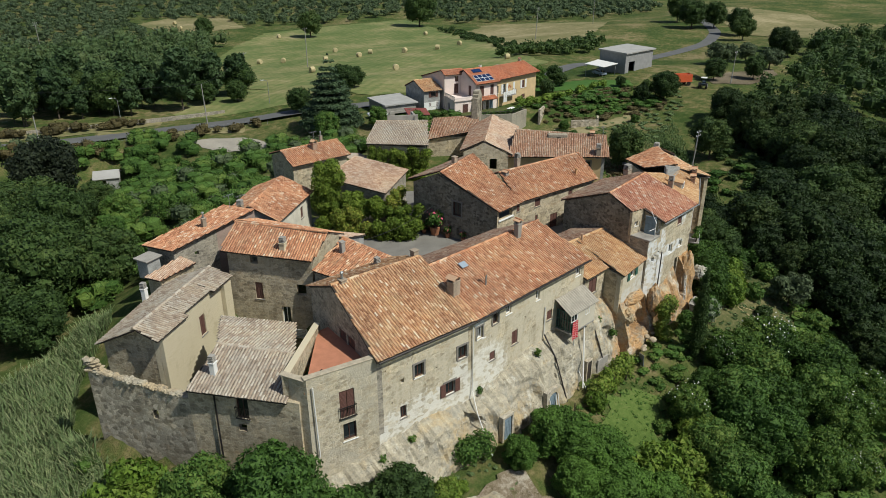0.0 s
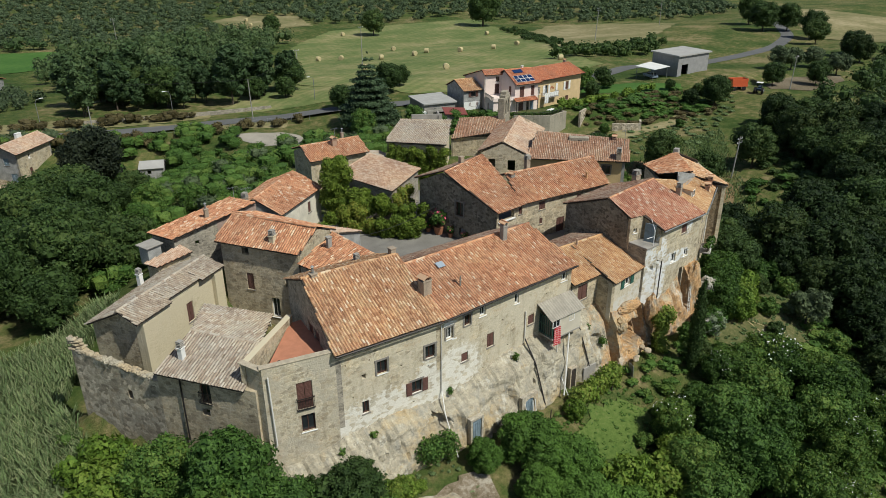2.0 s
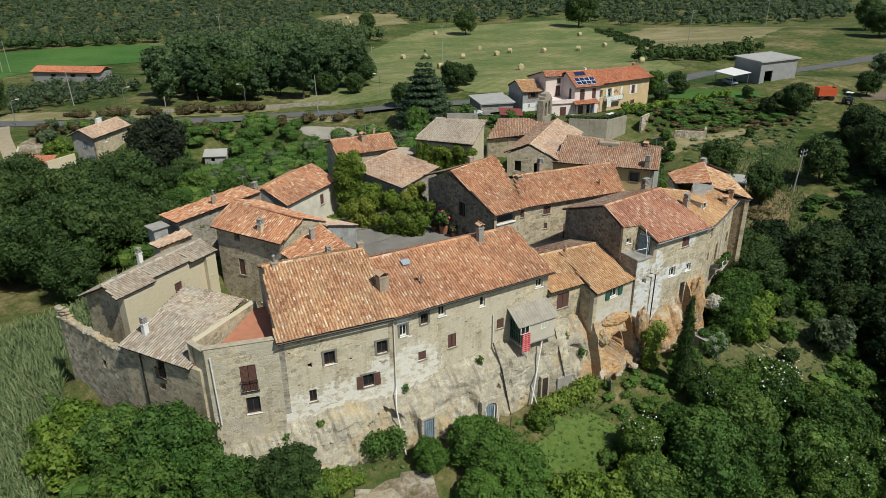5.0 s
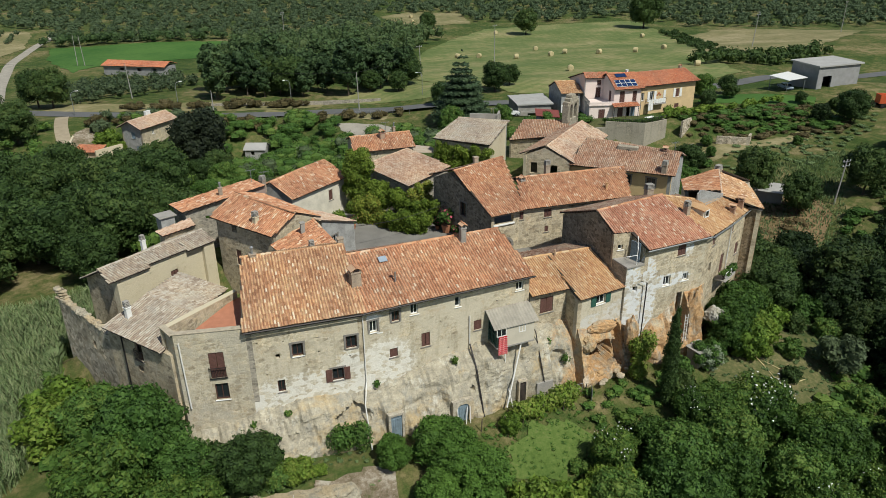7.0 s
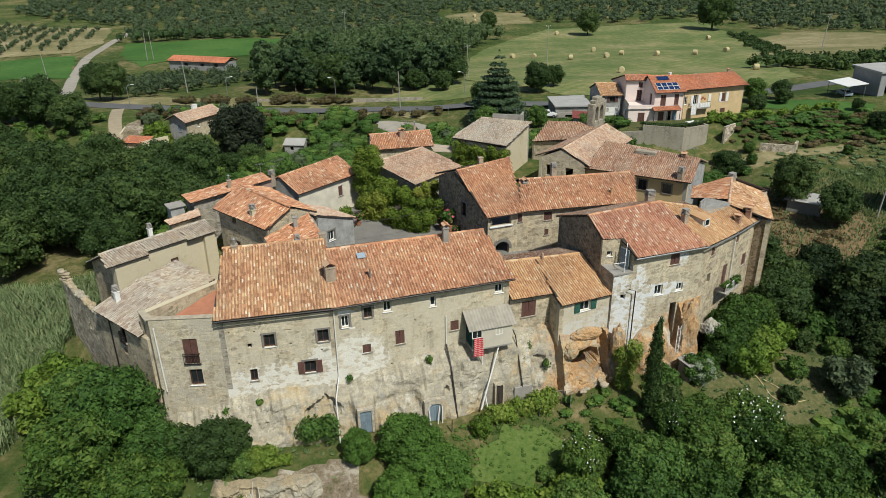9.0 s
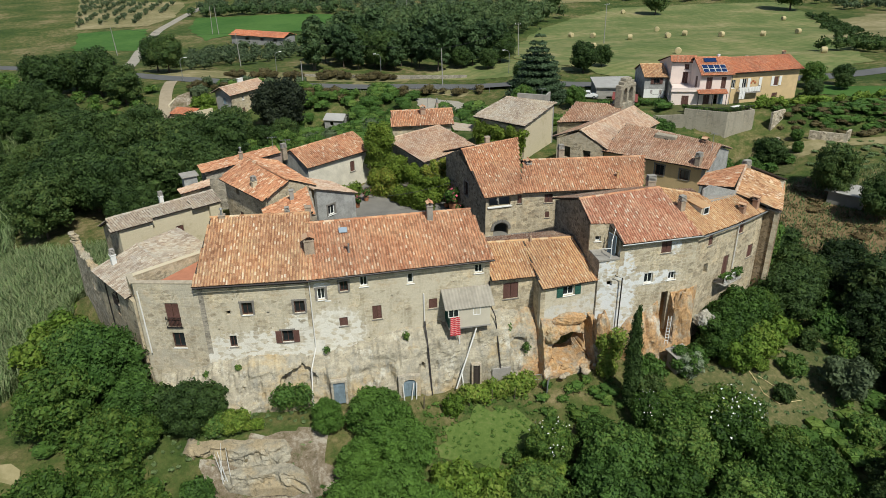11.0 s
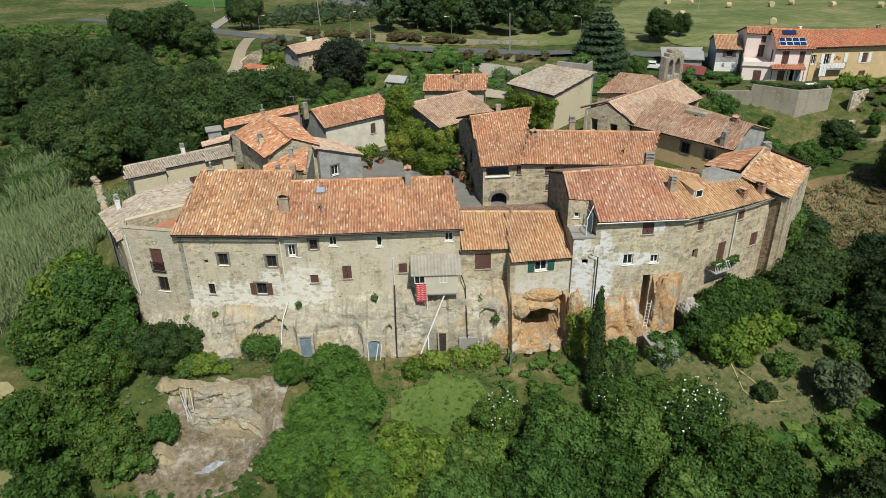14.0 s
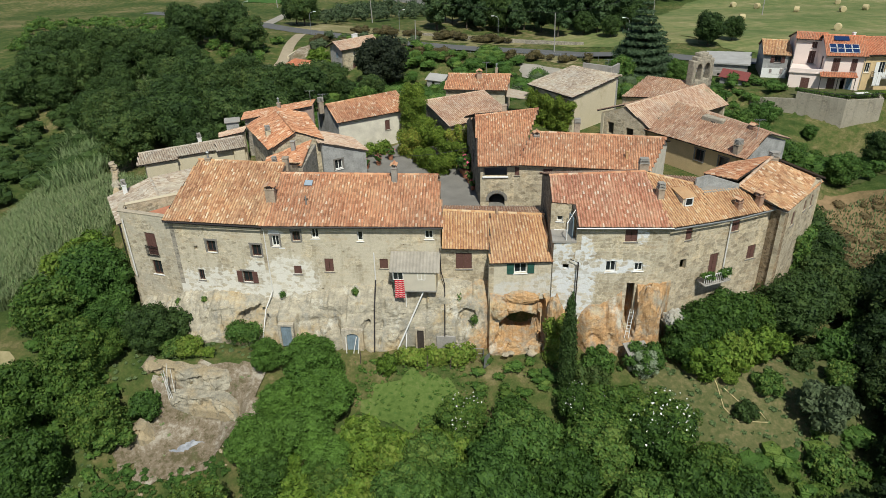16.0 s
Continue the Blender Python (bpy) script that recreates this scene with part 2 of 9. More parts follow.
# rubble of the west gables, darkened further to carry their shade in the colour
M_SHADEWALL = masonry("shade_dark_rubble_masonry", (0.16, 0.14, 0.11), (0.25, 0.225, 0.18), (0.28, 0.25, 0.20), width=0.5, row=0.28, rubble=1.2, skim=0.15, warm=(0.20, 0.165, 0.12))
M_WHITE = plain("cream_white_render", (0.62, 0.57, 0.47), 0.9, 0.1, vary=0.2, scale=0.9, grain=12)
M_YELLOW = plain("ochre_render", (0.57, 0.42, 0.235), 0.9, 0.1, vary=0.14, scale=0.8, grain=12)
M_PINK = plain("pale_pink_render", (0.76, 0.635, 0.575), 0.9, 0.1, vary=0.08, scale=0.6, grain=10)
M_OLDPINK = plain("faded_pinkish_render", (0.36, 0.265, 0.22), 0.92, 0.1, vary=0.25, scale=0.9, grain=9)
M_RENDER = plain("grey_cement_render", (0.33, 0.325, 0.31), 0.92, 0.1, vary=0.38, scale=1.1, grain=10)
M_CHIM = plain("sooty_chimney_plaster", (0.34, 0.275, 0.21), 0.92, 0.1, vary=0.32, scale=2.2, grain=14, bumpy=0.4)
M_CONCRETE = plain("weathered_concrete", (0.30, 0.28, 0.25), 0.92, 0.15, vary=0.25, scale=0.7, grain=15, bumpy=0.4)
M_SURROUND = plain("grey_stone_surround", (0.20, 0.185, 0.165), 0.9, 0.15, vary=0.2)
M_WOOD = plain("dark_brown_wood", (0.075, 0.035, 0.025), 0.65, 0.3, vary=0.3, scale=6)
M_SHUTTER = plain("brown_painted_shutter", (0.125, 0.062, 0.05), 0.6, 0.35, vary=0.2, scale=6)
M_GREENSH = plain("green_painted_shutter", (0.03, 0.10, 0.075), 0.6, 0.35, vary=0.2, scale=6)
M_BLUEDOOR = plain("grey_blue_painted_door", (0.19, 0.25, 0.29), 0.7, 0.3, vary=0.3, scale=3)
M_WFRAME = plain("white_painted_frame", (0.72, 0.71, 0.68), 0.6, 0.4, vary=0.08)
M_EAVE = plain("dark_eave_timber", (0.06, 0.048, 0.04), 0.85, 0.15, vary=0.3, scale=5)
M_METAL = plain("dull_grey_metal", (0.30, 0.31, 0.31), 0.5, 0.5, 0.6, vary=0.2)
M_DARKMETAL = plain("dark_iron", (0.035, 0.03, 0.03), 0.55, 0.5, 0.5, vary=0.3)
M_WHITEPIPE = plain("white_plastic_pipe", (0.66, 0.64, 0.60), 0.55, 0.4, vary=0.12)
M_TERRACE = plain("terracotta_paving", (0.44, 0.19, 0.115), 0.85, 0.2, vary=0.16, scale=1.5)
M_MORTAR = plain("ridge_mortar", (0.48, 0.38, 0.27), 0.95, 0.1, vary=0.25)
M_TILE = tiles_material("red_clay_tiles", [(0.0, (0.30, 0.115, 0.058)), (0.35, (0.475, 0.205, 0.108)), (0.82, (0.560, 0.275, 0.148)), (0.93, (0.60, 0.365, 0.225)), (1.0, (0.66, 0.54, 0.41))], lichen=(0.47, 0.365, 0.24), lichen_amount=0.3)
M_TILEMIX = tiles_material("ochre_red_clay_tiles", [(0.0, (0.26, 0.115, 0.058)), (0.35, (0.43, 0.222, 0.115)), (0.80, (0.53, 0.30, 0.158)), (0.92, (0.60, 0.41, 0.26)), (1.0, (0.66, 0.57, 0.44))], lichen=(0.52, 0.42, 0.255), lichen_amount=0.5)
M_TILERED = tiles_material("brick_red_clay_tiles", [(0.0, (0.34, 0.125, 0.075)), (0.4, (0.47, 0.20, 0.125)), (0.82, (0.53, 0.26, 0.165)), (0.93, (0.57, 0.36, 0.25)), (1.0, (0.64, 0.54, 0.44))], lichen=(0.48, 0.38, 0.29), lichen_amount=0.35)
M_TILEOR = tiles_material("orange_clay_tiles", [(0.0, (0.386, 0.187, 0.087)), (0.4, (0.502, 0.281, 0.136)), (0.85, (0.560, 0.343, 0.174)), (1.0, (0.598, 0.447, 0.283))], lichen=(0.482, 0.385, 0.240), lichen_amount=0.3)
M_TILEGR = tiles_material("lichened_grey_clay_tiles", [(0.0, (0.27, 0.20, 0.145)), (0.4, (0.38, 0.30, 0.225)), (0.8, (0.44, 0.37, 0.285)), (1.0, (0.52, 0.46, 0.38))], lichen=(0.43, 0.40, 0.34), lichen_amount=0.75)
# brown roofs, and back slopes whose shade is put into the tile colour
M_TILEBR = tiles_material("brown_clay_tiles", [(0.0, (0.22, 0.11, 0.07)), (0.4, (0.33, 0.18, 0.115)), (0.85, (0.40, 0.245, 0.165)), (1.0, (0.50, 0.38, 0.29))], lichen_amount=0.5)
M_TILEPALE = tiles_material("pale_pinkish_clay_tiles", [(0.0, (0.38, 0.23, 0.155)), (0.5, (0.48, 0.315, 0.215)), (1.0, (0.58, 0.45, 0.34))], lichen=(0.52, 0.45, 0.36), lichen_amount=0.6)
# darker channel tiles: dirt plus the shade between the covers, put into the colour
M_CHANNEL = tiles_material("dirt_and_shade_channel_tiles", [(0.0, (0.20, 0.09, 0.05)), (0.6, (0.31, 0.15, 0.085)), (1.0, (0.42, 0.24, 0.15))], lichen=(0.32, 0.25, 0.17), lichen_amount=0.4)
M_CHANNELGR = tiles_material("grey_channel_tiles", [(0.0, (0.16, 0.12, 0.09)), (0.6, (0.24, 0.19, 0.15)), (1.0, (0.33, 0.28, 0.22))], lichen=(0.32, 0.30, 0.25), lichen_amount=0.6)
m, t, b = material("window_glass", 0.08, 0.5)
b.inputs["Base Color"].default_value = (0.02, 0.024, 0.026, 1)
M_GLASS = m
M_SKYLIGHT = plain("pale_skylight_pane", (0.30, 0.36, 0.42), 0.2, 0.5, vary=0.1)
M_LEAF = leaf_material("broadleaf_foliage", (0.039, 0.093, 0.018), (0.093, 0.184, 0.038), (0.181, 0.254, 0.056))
M_LEAFDK = leaf_material("dark_oak_foliage", (0.030, 0.061, 0.016), (0.064, 0.113, 0.030), (0.107, 0.148, 0.041))
M_FIG = leaf_material("fig_thicket_foliage", (0.031, 0.074, 0.013), (0.077, 0.151, 0.027), (0.159, 0.222, 0.043))
# near-black copy of the oak foliage: the ravine's shade is put into the colour
M_LEAFBK = leaf_material("ravine_shade_tinted_foliage", (0.014, 0.032, 0.009), (0.033, 0.063, 0.016), (0.065, 0.094, 0.025))
M_LEAFLT = leaf_material("bright_vine_foliage", (0.077, 0.149, 0.018), (0.162, 0.252, 0.036), (0.252, 0.297, 0.063))
M_LEAFFIG = leaf_material("clipped_laurel_foliage", (0.066, 0.142, 0.024), (0.112, 0.215, 0.038))
M_OLIVE = leaf_material("olive_foliage", (0.055, 0.087, 0.041), (0.120, 0.161, 0.083))
# far groves carry the distance haze in their leaf colour
M_OLIVEFAR = leaf_material("haze_tinted_olive_foliage", (0.049, 0.084, 0.040), (0.100, 0.142, 0.071))
M_DRYWEED = leaf_material("dead_brown_weeds", (0.14, 0.105, 0.052), (0.25, 0.185, 0.095), (0.19, 0.18, 0.07))
M_WEED = leaf_material("dry_brown_weeds", (0.085, 0.072, 0.032), (0.155, 0.125, 0.058), (0.125, 0.14, 0.048))
M_PINE = leaf_material("conifer_foliage", (0.033, 0.068, 0.026), (0.072, 0.125, 0.048), (0.10, 0.15, 0.055))
# distance haze mixed into the woodland's leaf colour
M_WOODFAR = leaf_material("haze_tinted_woodland_foliage", (0.042, 0.080, 0.030), (0.085, 0.140, 0.052), (0.12, 0.165, 0.065))
M_SILVER = leaf_material("silvery_foliage", (0.15, 0.20, 0.12), (0.30, 0.36, 0.25))
M_CEDAR = leaf_material("blue_green_cedar_foliage", (0.036, 0.070, 0.036), (0.085, 0.135, 0.068))
M_PURPLE = leaf_material("dark_maroon_green_foliage", (0.018, 0.028, 0.016), (0.042, 0.056, 0.028))
M_REED = leaf_material("pale_reed_grass", (0.101, 0.161, 0.060), (0.184, 0.258, 0.110), (0.294, 0.322, 0.175))
M_IVY = leaf_material("climbing_vine_foliage", (0.097, 0.163, 0.018), (0.202, 0.273, 0.040), (0.387, 0.334, 0.070))
M_BARK = plain("grey_brown_bark", (0.10, 0.08, 0.06), 0.95, 0.1, vary=0.35, scale=6, bumpy=0.6)

# ---- building blocks ----
HOME = {}


def thing(name, loc, label, category, group="", kind=""):
    e = new(name)
    e.empty_display_size = 0.5
    e.location = loc
    HOME[e.name] = Vector(loc)
    return tagged(e, label, category, group, kind)


def home_of(ob):
    while ob.parent:
        ob = ob.parent
    return HOME.get(ob.name, Vector((0, 0, 0)))


def part(name, bm, mat, parent=None, label="", kind=""):
    """One mesh object from a bmesh or from (verts, faces), in world metres, under a thing or part."""
    me = bpy.data.meshes.new(name)
    if isinstance(bm, tuple):
        me.from_pydata(bm[0], [], bm[1])
        me.update()
    else:
        bm.to_mesh(me)
        bm.free()
    if mat:
        me.materials.append(mat)
    ob = new(name, me)
    if parent is not None:
        me.transform(Matrix.Translation(-home_of(parent)))
        ob.parent = parent
    return tagged(ob, label, "", "", kind)


def own(ob, label, category, group="", kind=""):
    return tagged(ob, label, category, group, kind)


def add_box(bm, size, m, bevel=0.0):
    r = bmesh.ops.create_cube(bm, size=1.0, matrix=m @ Matrix.Diagonal((*size, 1)))
    if bevel:
        es = list({e for v in r["verts"] for e in v.link_edges})
        bmesh.ops.bevel(bm, geom=es, offset=bevel, segments=1, affect="EDGES")


def box(size, m, bevel=0.0):
    bm = bmesh.new()
    add_box(bm, size, m, bevel)
    return bm


def add_tube(bm, pts, r, sides=6, r1=None):
    """A round bar along points."""
    pts = [Vector(p) for p in pts]
    rings = []
    for i, p in enumerate(pts):
        d = (pts[min(i + 1, len(pts) - 1)] - pts[max(i - 1, 0)]).normalized()
        a = d.orthogonal().normalized()
        bb = d.cross(a)
        rr = r if r1 is None else r + (r1 - r) * i / (len(pts) - 1)
        rings.append([bm.verts.new(p + (a * math.cos(k * 2 * math.pi / sides) + bb * math.sin(k * 2 * math.pi / sides)) * rr) for k in range(sides)])
    for q, s in zip(rings, rings[1:]):
        for k in range(sides):
            bm.faces.new((q[k], q[(k + 1) % sides], s[(k + 1) % sides], s[k]))
    bm.faces.new(list(reversed(rings[0])))
    bm.faces.new(rings[-1])


def tube(pts, r, sides=6, r1=None):
    bm = bmesh.new()
    add_tube(bm, pts, r, sides, r1)
    return bm


def prism(points, depth):
    """A slab under a plane polygon of world points."""
    bm = bmesh.new()
    top = [bm.verts.new(p) for p in points]
    bot = [bm.verts.new(Vector(p) - Vector((0, 0, depth))) for p in points]
    bm.faces.new(top)
    bm.faces.new(list(reversed(bot)))
    for i in range(len(top)):
        j = (i + 1) % len(top)
        bm.faces.new((top[j], top[i], bot[i], bot[j]))
    bmesh.ops.recalc_face_normals(bm, faces=bm.faces)
    return bm


RNG = random.Random(7)


def tiled_slope(house, corners, mat, pitch=0.24, course=0.36, slab=0.13, wear=1.0, ridge=True, cap=None):
    """One roof slope. Corners from above: eave left, eave right, ridge right, ridge left. Rows of half-round clay tiles over channels."""
    c = [Vector(p) for p in corners]
    e1 = (c[1] - c[0]).normalized()
    nrm = (c[1] - c[0]).cross(c[-1] - c[0])
    if len(c) > 3:
        nrm = (c[1] - c[0]).cross(c[-1] - c[0]) + (c[2] - c[1]).cross(c[3] - c[2])
    nrm.normalize()
    if nrm.z < 0:
        nrm = -nrm
    e2 = nrm.cross(e1).normalized()
    poly = [((p - c[0]).dot(e1), (p - c[0]).dot(e2), (p - c[0]).dot(nrm)) for p in c]
    s0, s1 = min(p[0] for p in poly), max(p[0] for p in poly)
    n = max(2, round((s1 - s0) / pitch))
    step = (s1 - s0) / n
    V, F, V2, F2 = [], [], [], []
    arc = [(-1.0, 0.0), (-0.72, 0.72), (0.0, 1.0), (0.72, 0.72), (1.0, 0.0)]

    def span(s):
        ts = []
        for (a, b2) in zip(poly, poly[1:] + poly[:1]):
            if (a[0] - s) * (b2[0] - s) < 0:
                k = (s - a[0]) / (b2[0] - a[0])
                ts.append((a[1] + k * (b2[1] - a[1]), a[2] + k * (b2[2] - a[2])))
        if len(ts) < 2:
            return None
        return min(ts), max(ts)

    bm = bmesh.new()
    prev = None
    for i in range(n + 1):
        s = min(s1 - 0.002, max(s0 + 0.002, s0 + i * step))
        got = span(s)
        if not got:
            continue
        (ta, ha), (tb, hb) = got
        lo, hi = c[0] + e1 * s + e2 * ta + nrm * ha, c[0] + e1 * s + e2 * tb + nrm * hb
        down = Vector((0, 0, -slab))
        cur = [bm.verts.new(q) for q in (lo, hi, hi + down, lo + down)]
        if prev:
            for k in range(4):
                bm.faces.new((prev[k], cur[k], cur[(k + 1) % 4], prev[(k + 1) % 4]))
        else:
            bm.faces.new(cur)
        prev = cur
    bm.faces.new(list(reversed(prev)))
    bmesh.ops.recalc_face_normals(bm, faces=bm.faces)
    roof = part("roof_slope", bm, M_EAVE, house)
    for i in range(n):
        s = s0 + (i + 0.5) * step
        got = span(s)
        if not got:
            continue
        (ta, ha), (tb, hb) = got
        ta -= 0.05 + RNG.uniform(-0.02, 0.03)
        rows = max(1, round((tb - ta) / course))
        dl = (tb - ta) / rows
        drift = 0.0
        off = RNG.uniform(-0.30, 0.30)
        for j in range(rows):
            t0 = ta + (j + (off if j else 0.0)) * dl
            t1 = ta + min(rows, j + 1.12 + off) * dl
            h = ha + (hb - ha) * (t0 - ta) / max(0.01, tb - ta)
            h1 = ha + (hb - ha) * (t1 - ta) / max(0.01, tb - ta)
            drift = 0.6 * drift + RNG.uniform(-0.016, 0.016) * wear
            lift = RNG.uniform(0, 0.012) * wear
            r0, r1 = step * 0.345 * RNG.uniform(0.93, 1.07), step * 0.305
            base = len(V)
            skew = RNG.uniform(-0.018, 0.018) * wear
            for (tt, rr, hh, ds) in ((t0, r0, h + 0.022 + lift, 0.0), (t1, r1, h1 + 0.012, skew)):
                for (x, z) in arc:
                    V.append(c[0] + e1 * (s + drift + ds + x * rr) + e2 * tt + nrm * (hh + z * rr * 1.05))
            for k in range(4):
                F.append((base + k, base + k + 1, base + 6 + k, base + 5 + k))
            F.append((base + 4, base + 3, base + 2, base + 1, base))
            # channel tile between two covers
            base = len(V2)
            sp = s + step * 0.5 + drift
            w = step * 0.32
            up = 0.022 + RNG.uniform(0, 0.008)
            for (tt, hh) in ((t0, h + up + 0.014), (t1, h1 + up)):
                for x in (-1, 1):
                    V2.append(c[0] + e1 * min(s1, sp + x * w) + e2 * tt + nrm * hh)
            F2.append((base, base + 1, base + 3, base + 2))
    part("roof_tiles", (V, F), mat, roof, "", "stuff")
    part("channel_tiles", (V2, F2), M_CHANNELGR if mat in (M_TILEGR,) else M_CHANNEL, roof, "", "stuff")
    if ridge and len(c) > 3 and (c[2] - c[3]).length > 0.6:
        ridge_row(house, c[3], c[2], cap or mat)
    return roof


def ridge_row(house, p, q, mat):
    """A row of overlapping half-round ridge tiles on mortar."""
    p, q = Vector(p), Vector(q)
    d = q - p
    n = max(2, round(d.length / 0.42))
    e = d.normalized()
    side = e.cross(Vector((0, 0, 1))).normalized()
    up = side.cross(e)
    V, F = [], []
    for i in range(n):
        a = p + d * (i / n)
        b2 = p + d * ((i + 1.12) / n)
        base = len(V)
        lift = RNG.uniform(0, 0.02)
        for (o, r) in ((a, 0.15), (b2, 0.125)):
            for k in range(6):
                th = math.pi * k / 5
                V.append(o + side * math.cos(th) * r + up * (math.sin(th) * r * 0.9 - 0.01 + lift))
        for k in range(5):
            F.append((base + k, base + k + 1, base + 7 + k, base + 6 + k))
        F.append(tuple(base + k for k in range(5, -1, -1)))
    ob = part("ridge_tiles", (V, F), mat, house, "", "stuff")
    bm = bmesh.new()
    add_box(bm, (d.length, 0.24, 0.10), Matrix.Translation((p + q) / 2 - Vector((0, 0, 0.02))) @ d.to_track_quat("X", "Z").to_matrix().to_4x4())
    part("mortar_bed", bm, M_MORTAR, ob)


class Wall:
    """A standing wall from p0 to p1 (its outside on the right of that line), with openings through it."""

    def __init__(self, house, p0, p1, zb, z0, z1=None, mat=None, holes=(), gable=None, thick=0.42, name="wall"):
        self.house = house
        self.p0, self.p1 = Vector((*p0, 0)), Vector((*p1, 0))
        self.d = (self.p1 - self.p0).normalized()
        self.n = Vector((self.d.y, -self.d.x, 0))
        self.U = (self.p1 - self.p0).length
        self.thick = thick
        z1 = z0 if z1 is None else z1
        zr = min(z0, z1)
        us = sorted({0.0, self.U, *[h[0] for h in holes], *[h[1] for h in holes]})
        zs = sorted({zb, zr, *[h[2] for h in holes], *[h[3] for h in holes]})
        us = [u for u in us if 0 <= u <= self.U]
        zs = [z for z in zs if zb <= z <= zr]
        bm = bmesh.new()
        uvl = bm.loops.layers.uv.new("UVMap")

        def quad(pts, uv):
            f = bm.faces.new([bm.verts.new(p) for p in pts])
            for lp, w in zip(f.loops, uv):
                lp[uvl].uv = w

        for depth in (0.0, thick):
            flip = depth > 0
            for a, b2 in zip(us, us[1:]):
                for k, l in zip(zs, zs[1:]):
                    um, zm = (a + b2) / 2, (k + l) / 2
                    if any(h[0] < um < h[1] and h[2] < zm < h[3] for h in holes):
                        continue
                    uv = [(a, k), (b2, k), (b2, l), (a, l)]
                    if flip:
                        uv.reverse()
                    quad([self.at(u, z, -depth) for u, z in uv], uv)
            top = [(0, zr), (self.U, zr)]
            if z1 > zr + 0.01:
                top.append((self.U, z1))
            if gable:
                top.append(gable)
            if z0 > zr + 0.01:
                top.append((0, z0))
            if len(top) > 2:
                if flip:
                    top.reverse()
                quad([self.at(u, z, -depth) for u, z in top], top)
        for h in holes:
            a, b2, k, l = h[:4]
            ring = [(a, k), (b2, k), (b2, l), (a, l)]
            for (u, z), (u2, z2) in zip(ring, ring[1:] + ring[:1]):
                uv = [(u, z), (u2, z2), (u2 + 0.3, z2), (u + 0.3, z)]
                quad([self.at(u, z, 0), self.at(u2, z2, 0), self.at(u2, z2, -thick), self.at(u, z, -thick)], uv)
        for u in (0.0, self.U):
            z = z0 if u == 0 else z1
            quad([self.at(u, zb, 0), self.at(u, z, 0), self.at(u, z, -thick), self.at(u, zb, -thick)], [(0, zb), (0, z), (thick, z), (thick, zb)])
        quad([self.at(0, z0, 0), self.at(self.U, z1, 0), self.at(self.U, z1, -thick), self.at(0, z0, -thick)], [(0, 0), (self.U, 0), (self.U, thick), (0, thick)])
        bmesh.ops.remove_doubles(bm, verts=bm.verts, dist=0.0005)
        self.ob = part(name, bm, mat, house)
        for h in holes:
            if len(h) > 4 and h[4]:
                self.fill(h)

    def at(self, u, z, out=0.0):
        return self.p0 + self.d * u + Vector((0, 0, z)) + self.n * out

    def seat(self, u, z, out=0.0):
        """A pose on the wall: x along it, y out of it, z up."""
        m = Matrix((( -self.d.x, self.n.x, 0), (-self.d.y, self.n.y, 0), (0, 0, 1))).to_4x4()
        m.translation = self.at(u, z, out)
        return m

    def bar(self, bm, u0, u1, z0, z1, out, depth, bevel=0.0):
        add_box(bm, (abs(u1 - u0), depth, abs(z1 - z0)), self.seat((u0 + u1) / 2, (z0 + z1) / 2, out), bevel)

    def fill(self, h):
        u0, u1, z0, z1, kind = h[:5]
        w = u1 - u0
        wm = M_WFRAME if "white" in kind else M_WOOD
        bm = bmesh.new()
        f = 0.05
        for a, b2, c2, d2 in ((u0, u0 + f, z0, z1), (u1 - f, u1, z0, z1), (u0 + f, u1 - f, z1 - f, z1), (u0 + f, u1 - f, z0, z0 + f)):
            self.bar(bm, a, b2, c2, d2, -0.18, 0.08)
        isdoor = "door" in kind
        win = part("door" if isdoor else "window", bm, wm, self.house)
        if "shut" in kind or isdoor:
            leaf = M_GREENSH if "green" in kind else M_BLUEDOOR if "blue" in kind else M_SHUTTER
            half = 1 if w < 0.75 and not isdoor else 2
            for i in range(half):
                bm = bmesh.new()
                a, b2 = u0 + 0.02 + i * w / half, u0 + (i + 1) * w / half - 0.015
                self.bar(bm, a, b2, z0 + 0.02, z1 - 0.02, -0.10, 0.05, 0.008)
                k = z0 + 0.14
                while k < z1 - 0.12:
                    self.bar(bm, a + 0.07, b2 - 0.07, k, k + 0.045, -0.068, 0.02)
                    k += 0.10
                part("door_leaf" if isdoor else "shutter", bm, leaf, win)
        else:
            cols = 2 if w > 0.55 else 1
            for i in range(cols):
                a, b2 = u0 + f + i * (w - 2 * f) / cols, u0 + f + (i + 1) * (w - 2 * f) / cols
                bm = bmesh.new()
                self.bar(bm, a + 0.03, b2 - 0.03, z0 + f + 0.03, z1 - f - 0.03, -0.21, 0.012)
                part("pane", bm, M_GLASS, win)
                bm = bmesh.new()
                for (x0, x1, y0, y1) in ((a, a + 0.03, z0 + f, z1 - f), (b2 - 0.03, b2, z0 + f, z1 - f), (a, b2, z0 + f, z0 + f + 0.035), (a, b2, z1 - f - 0.035, z1 - f)):
                    self.bar(bm, x0, x1, y0, y1, -0.19, 0.04)
                part("sash", bm, wm, win)
        if "sur" in kind:
            bm = bmesh.new()
            s = 0.17
            for a, b2, c2, d2 in ((u0 - s, u0, z0 - 0.02, z1), (u1, u1 + s, z0 - 0.02, z1), (u0 - s - 0.03, u1 + s + 0.03, z1, z1 + s)):
                self.bar(bm, a, b2, c2, d2, 0.0, 0.10, 0.012)
            part("stone_surround", bm, M_SURROUND, win)
        if not isdoor:
            bm = bmesh.new()
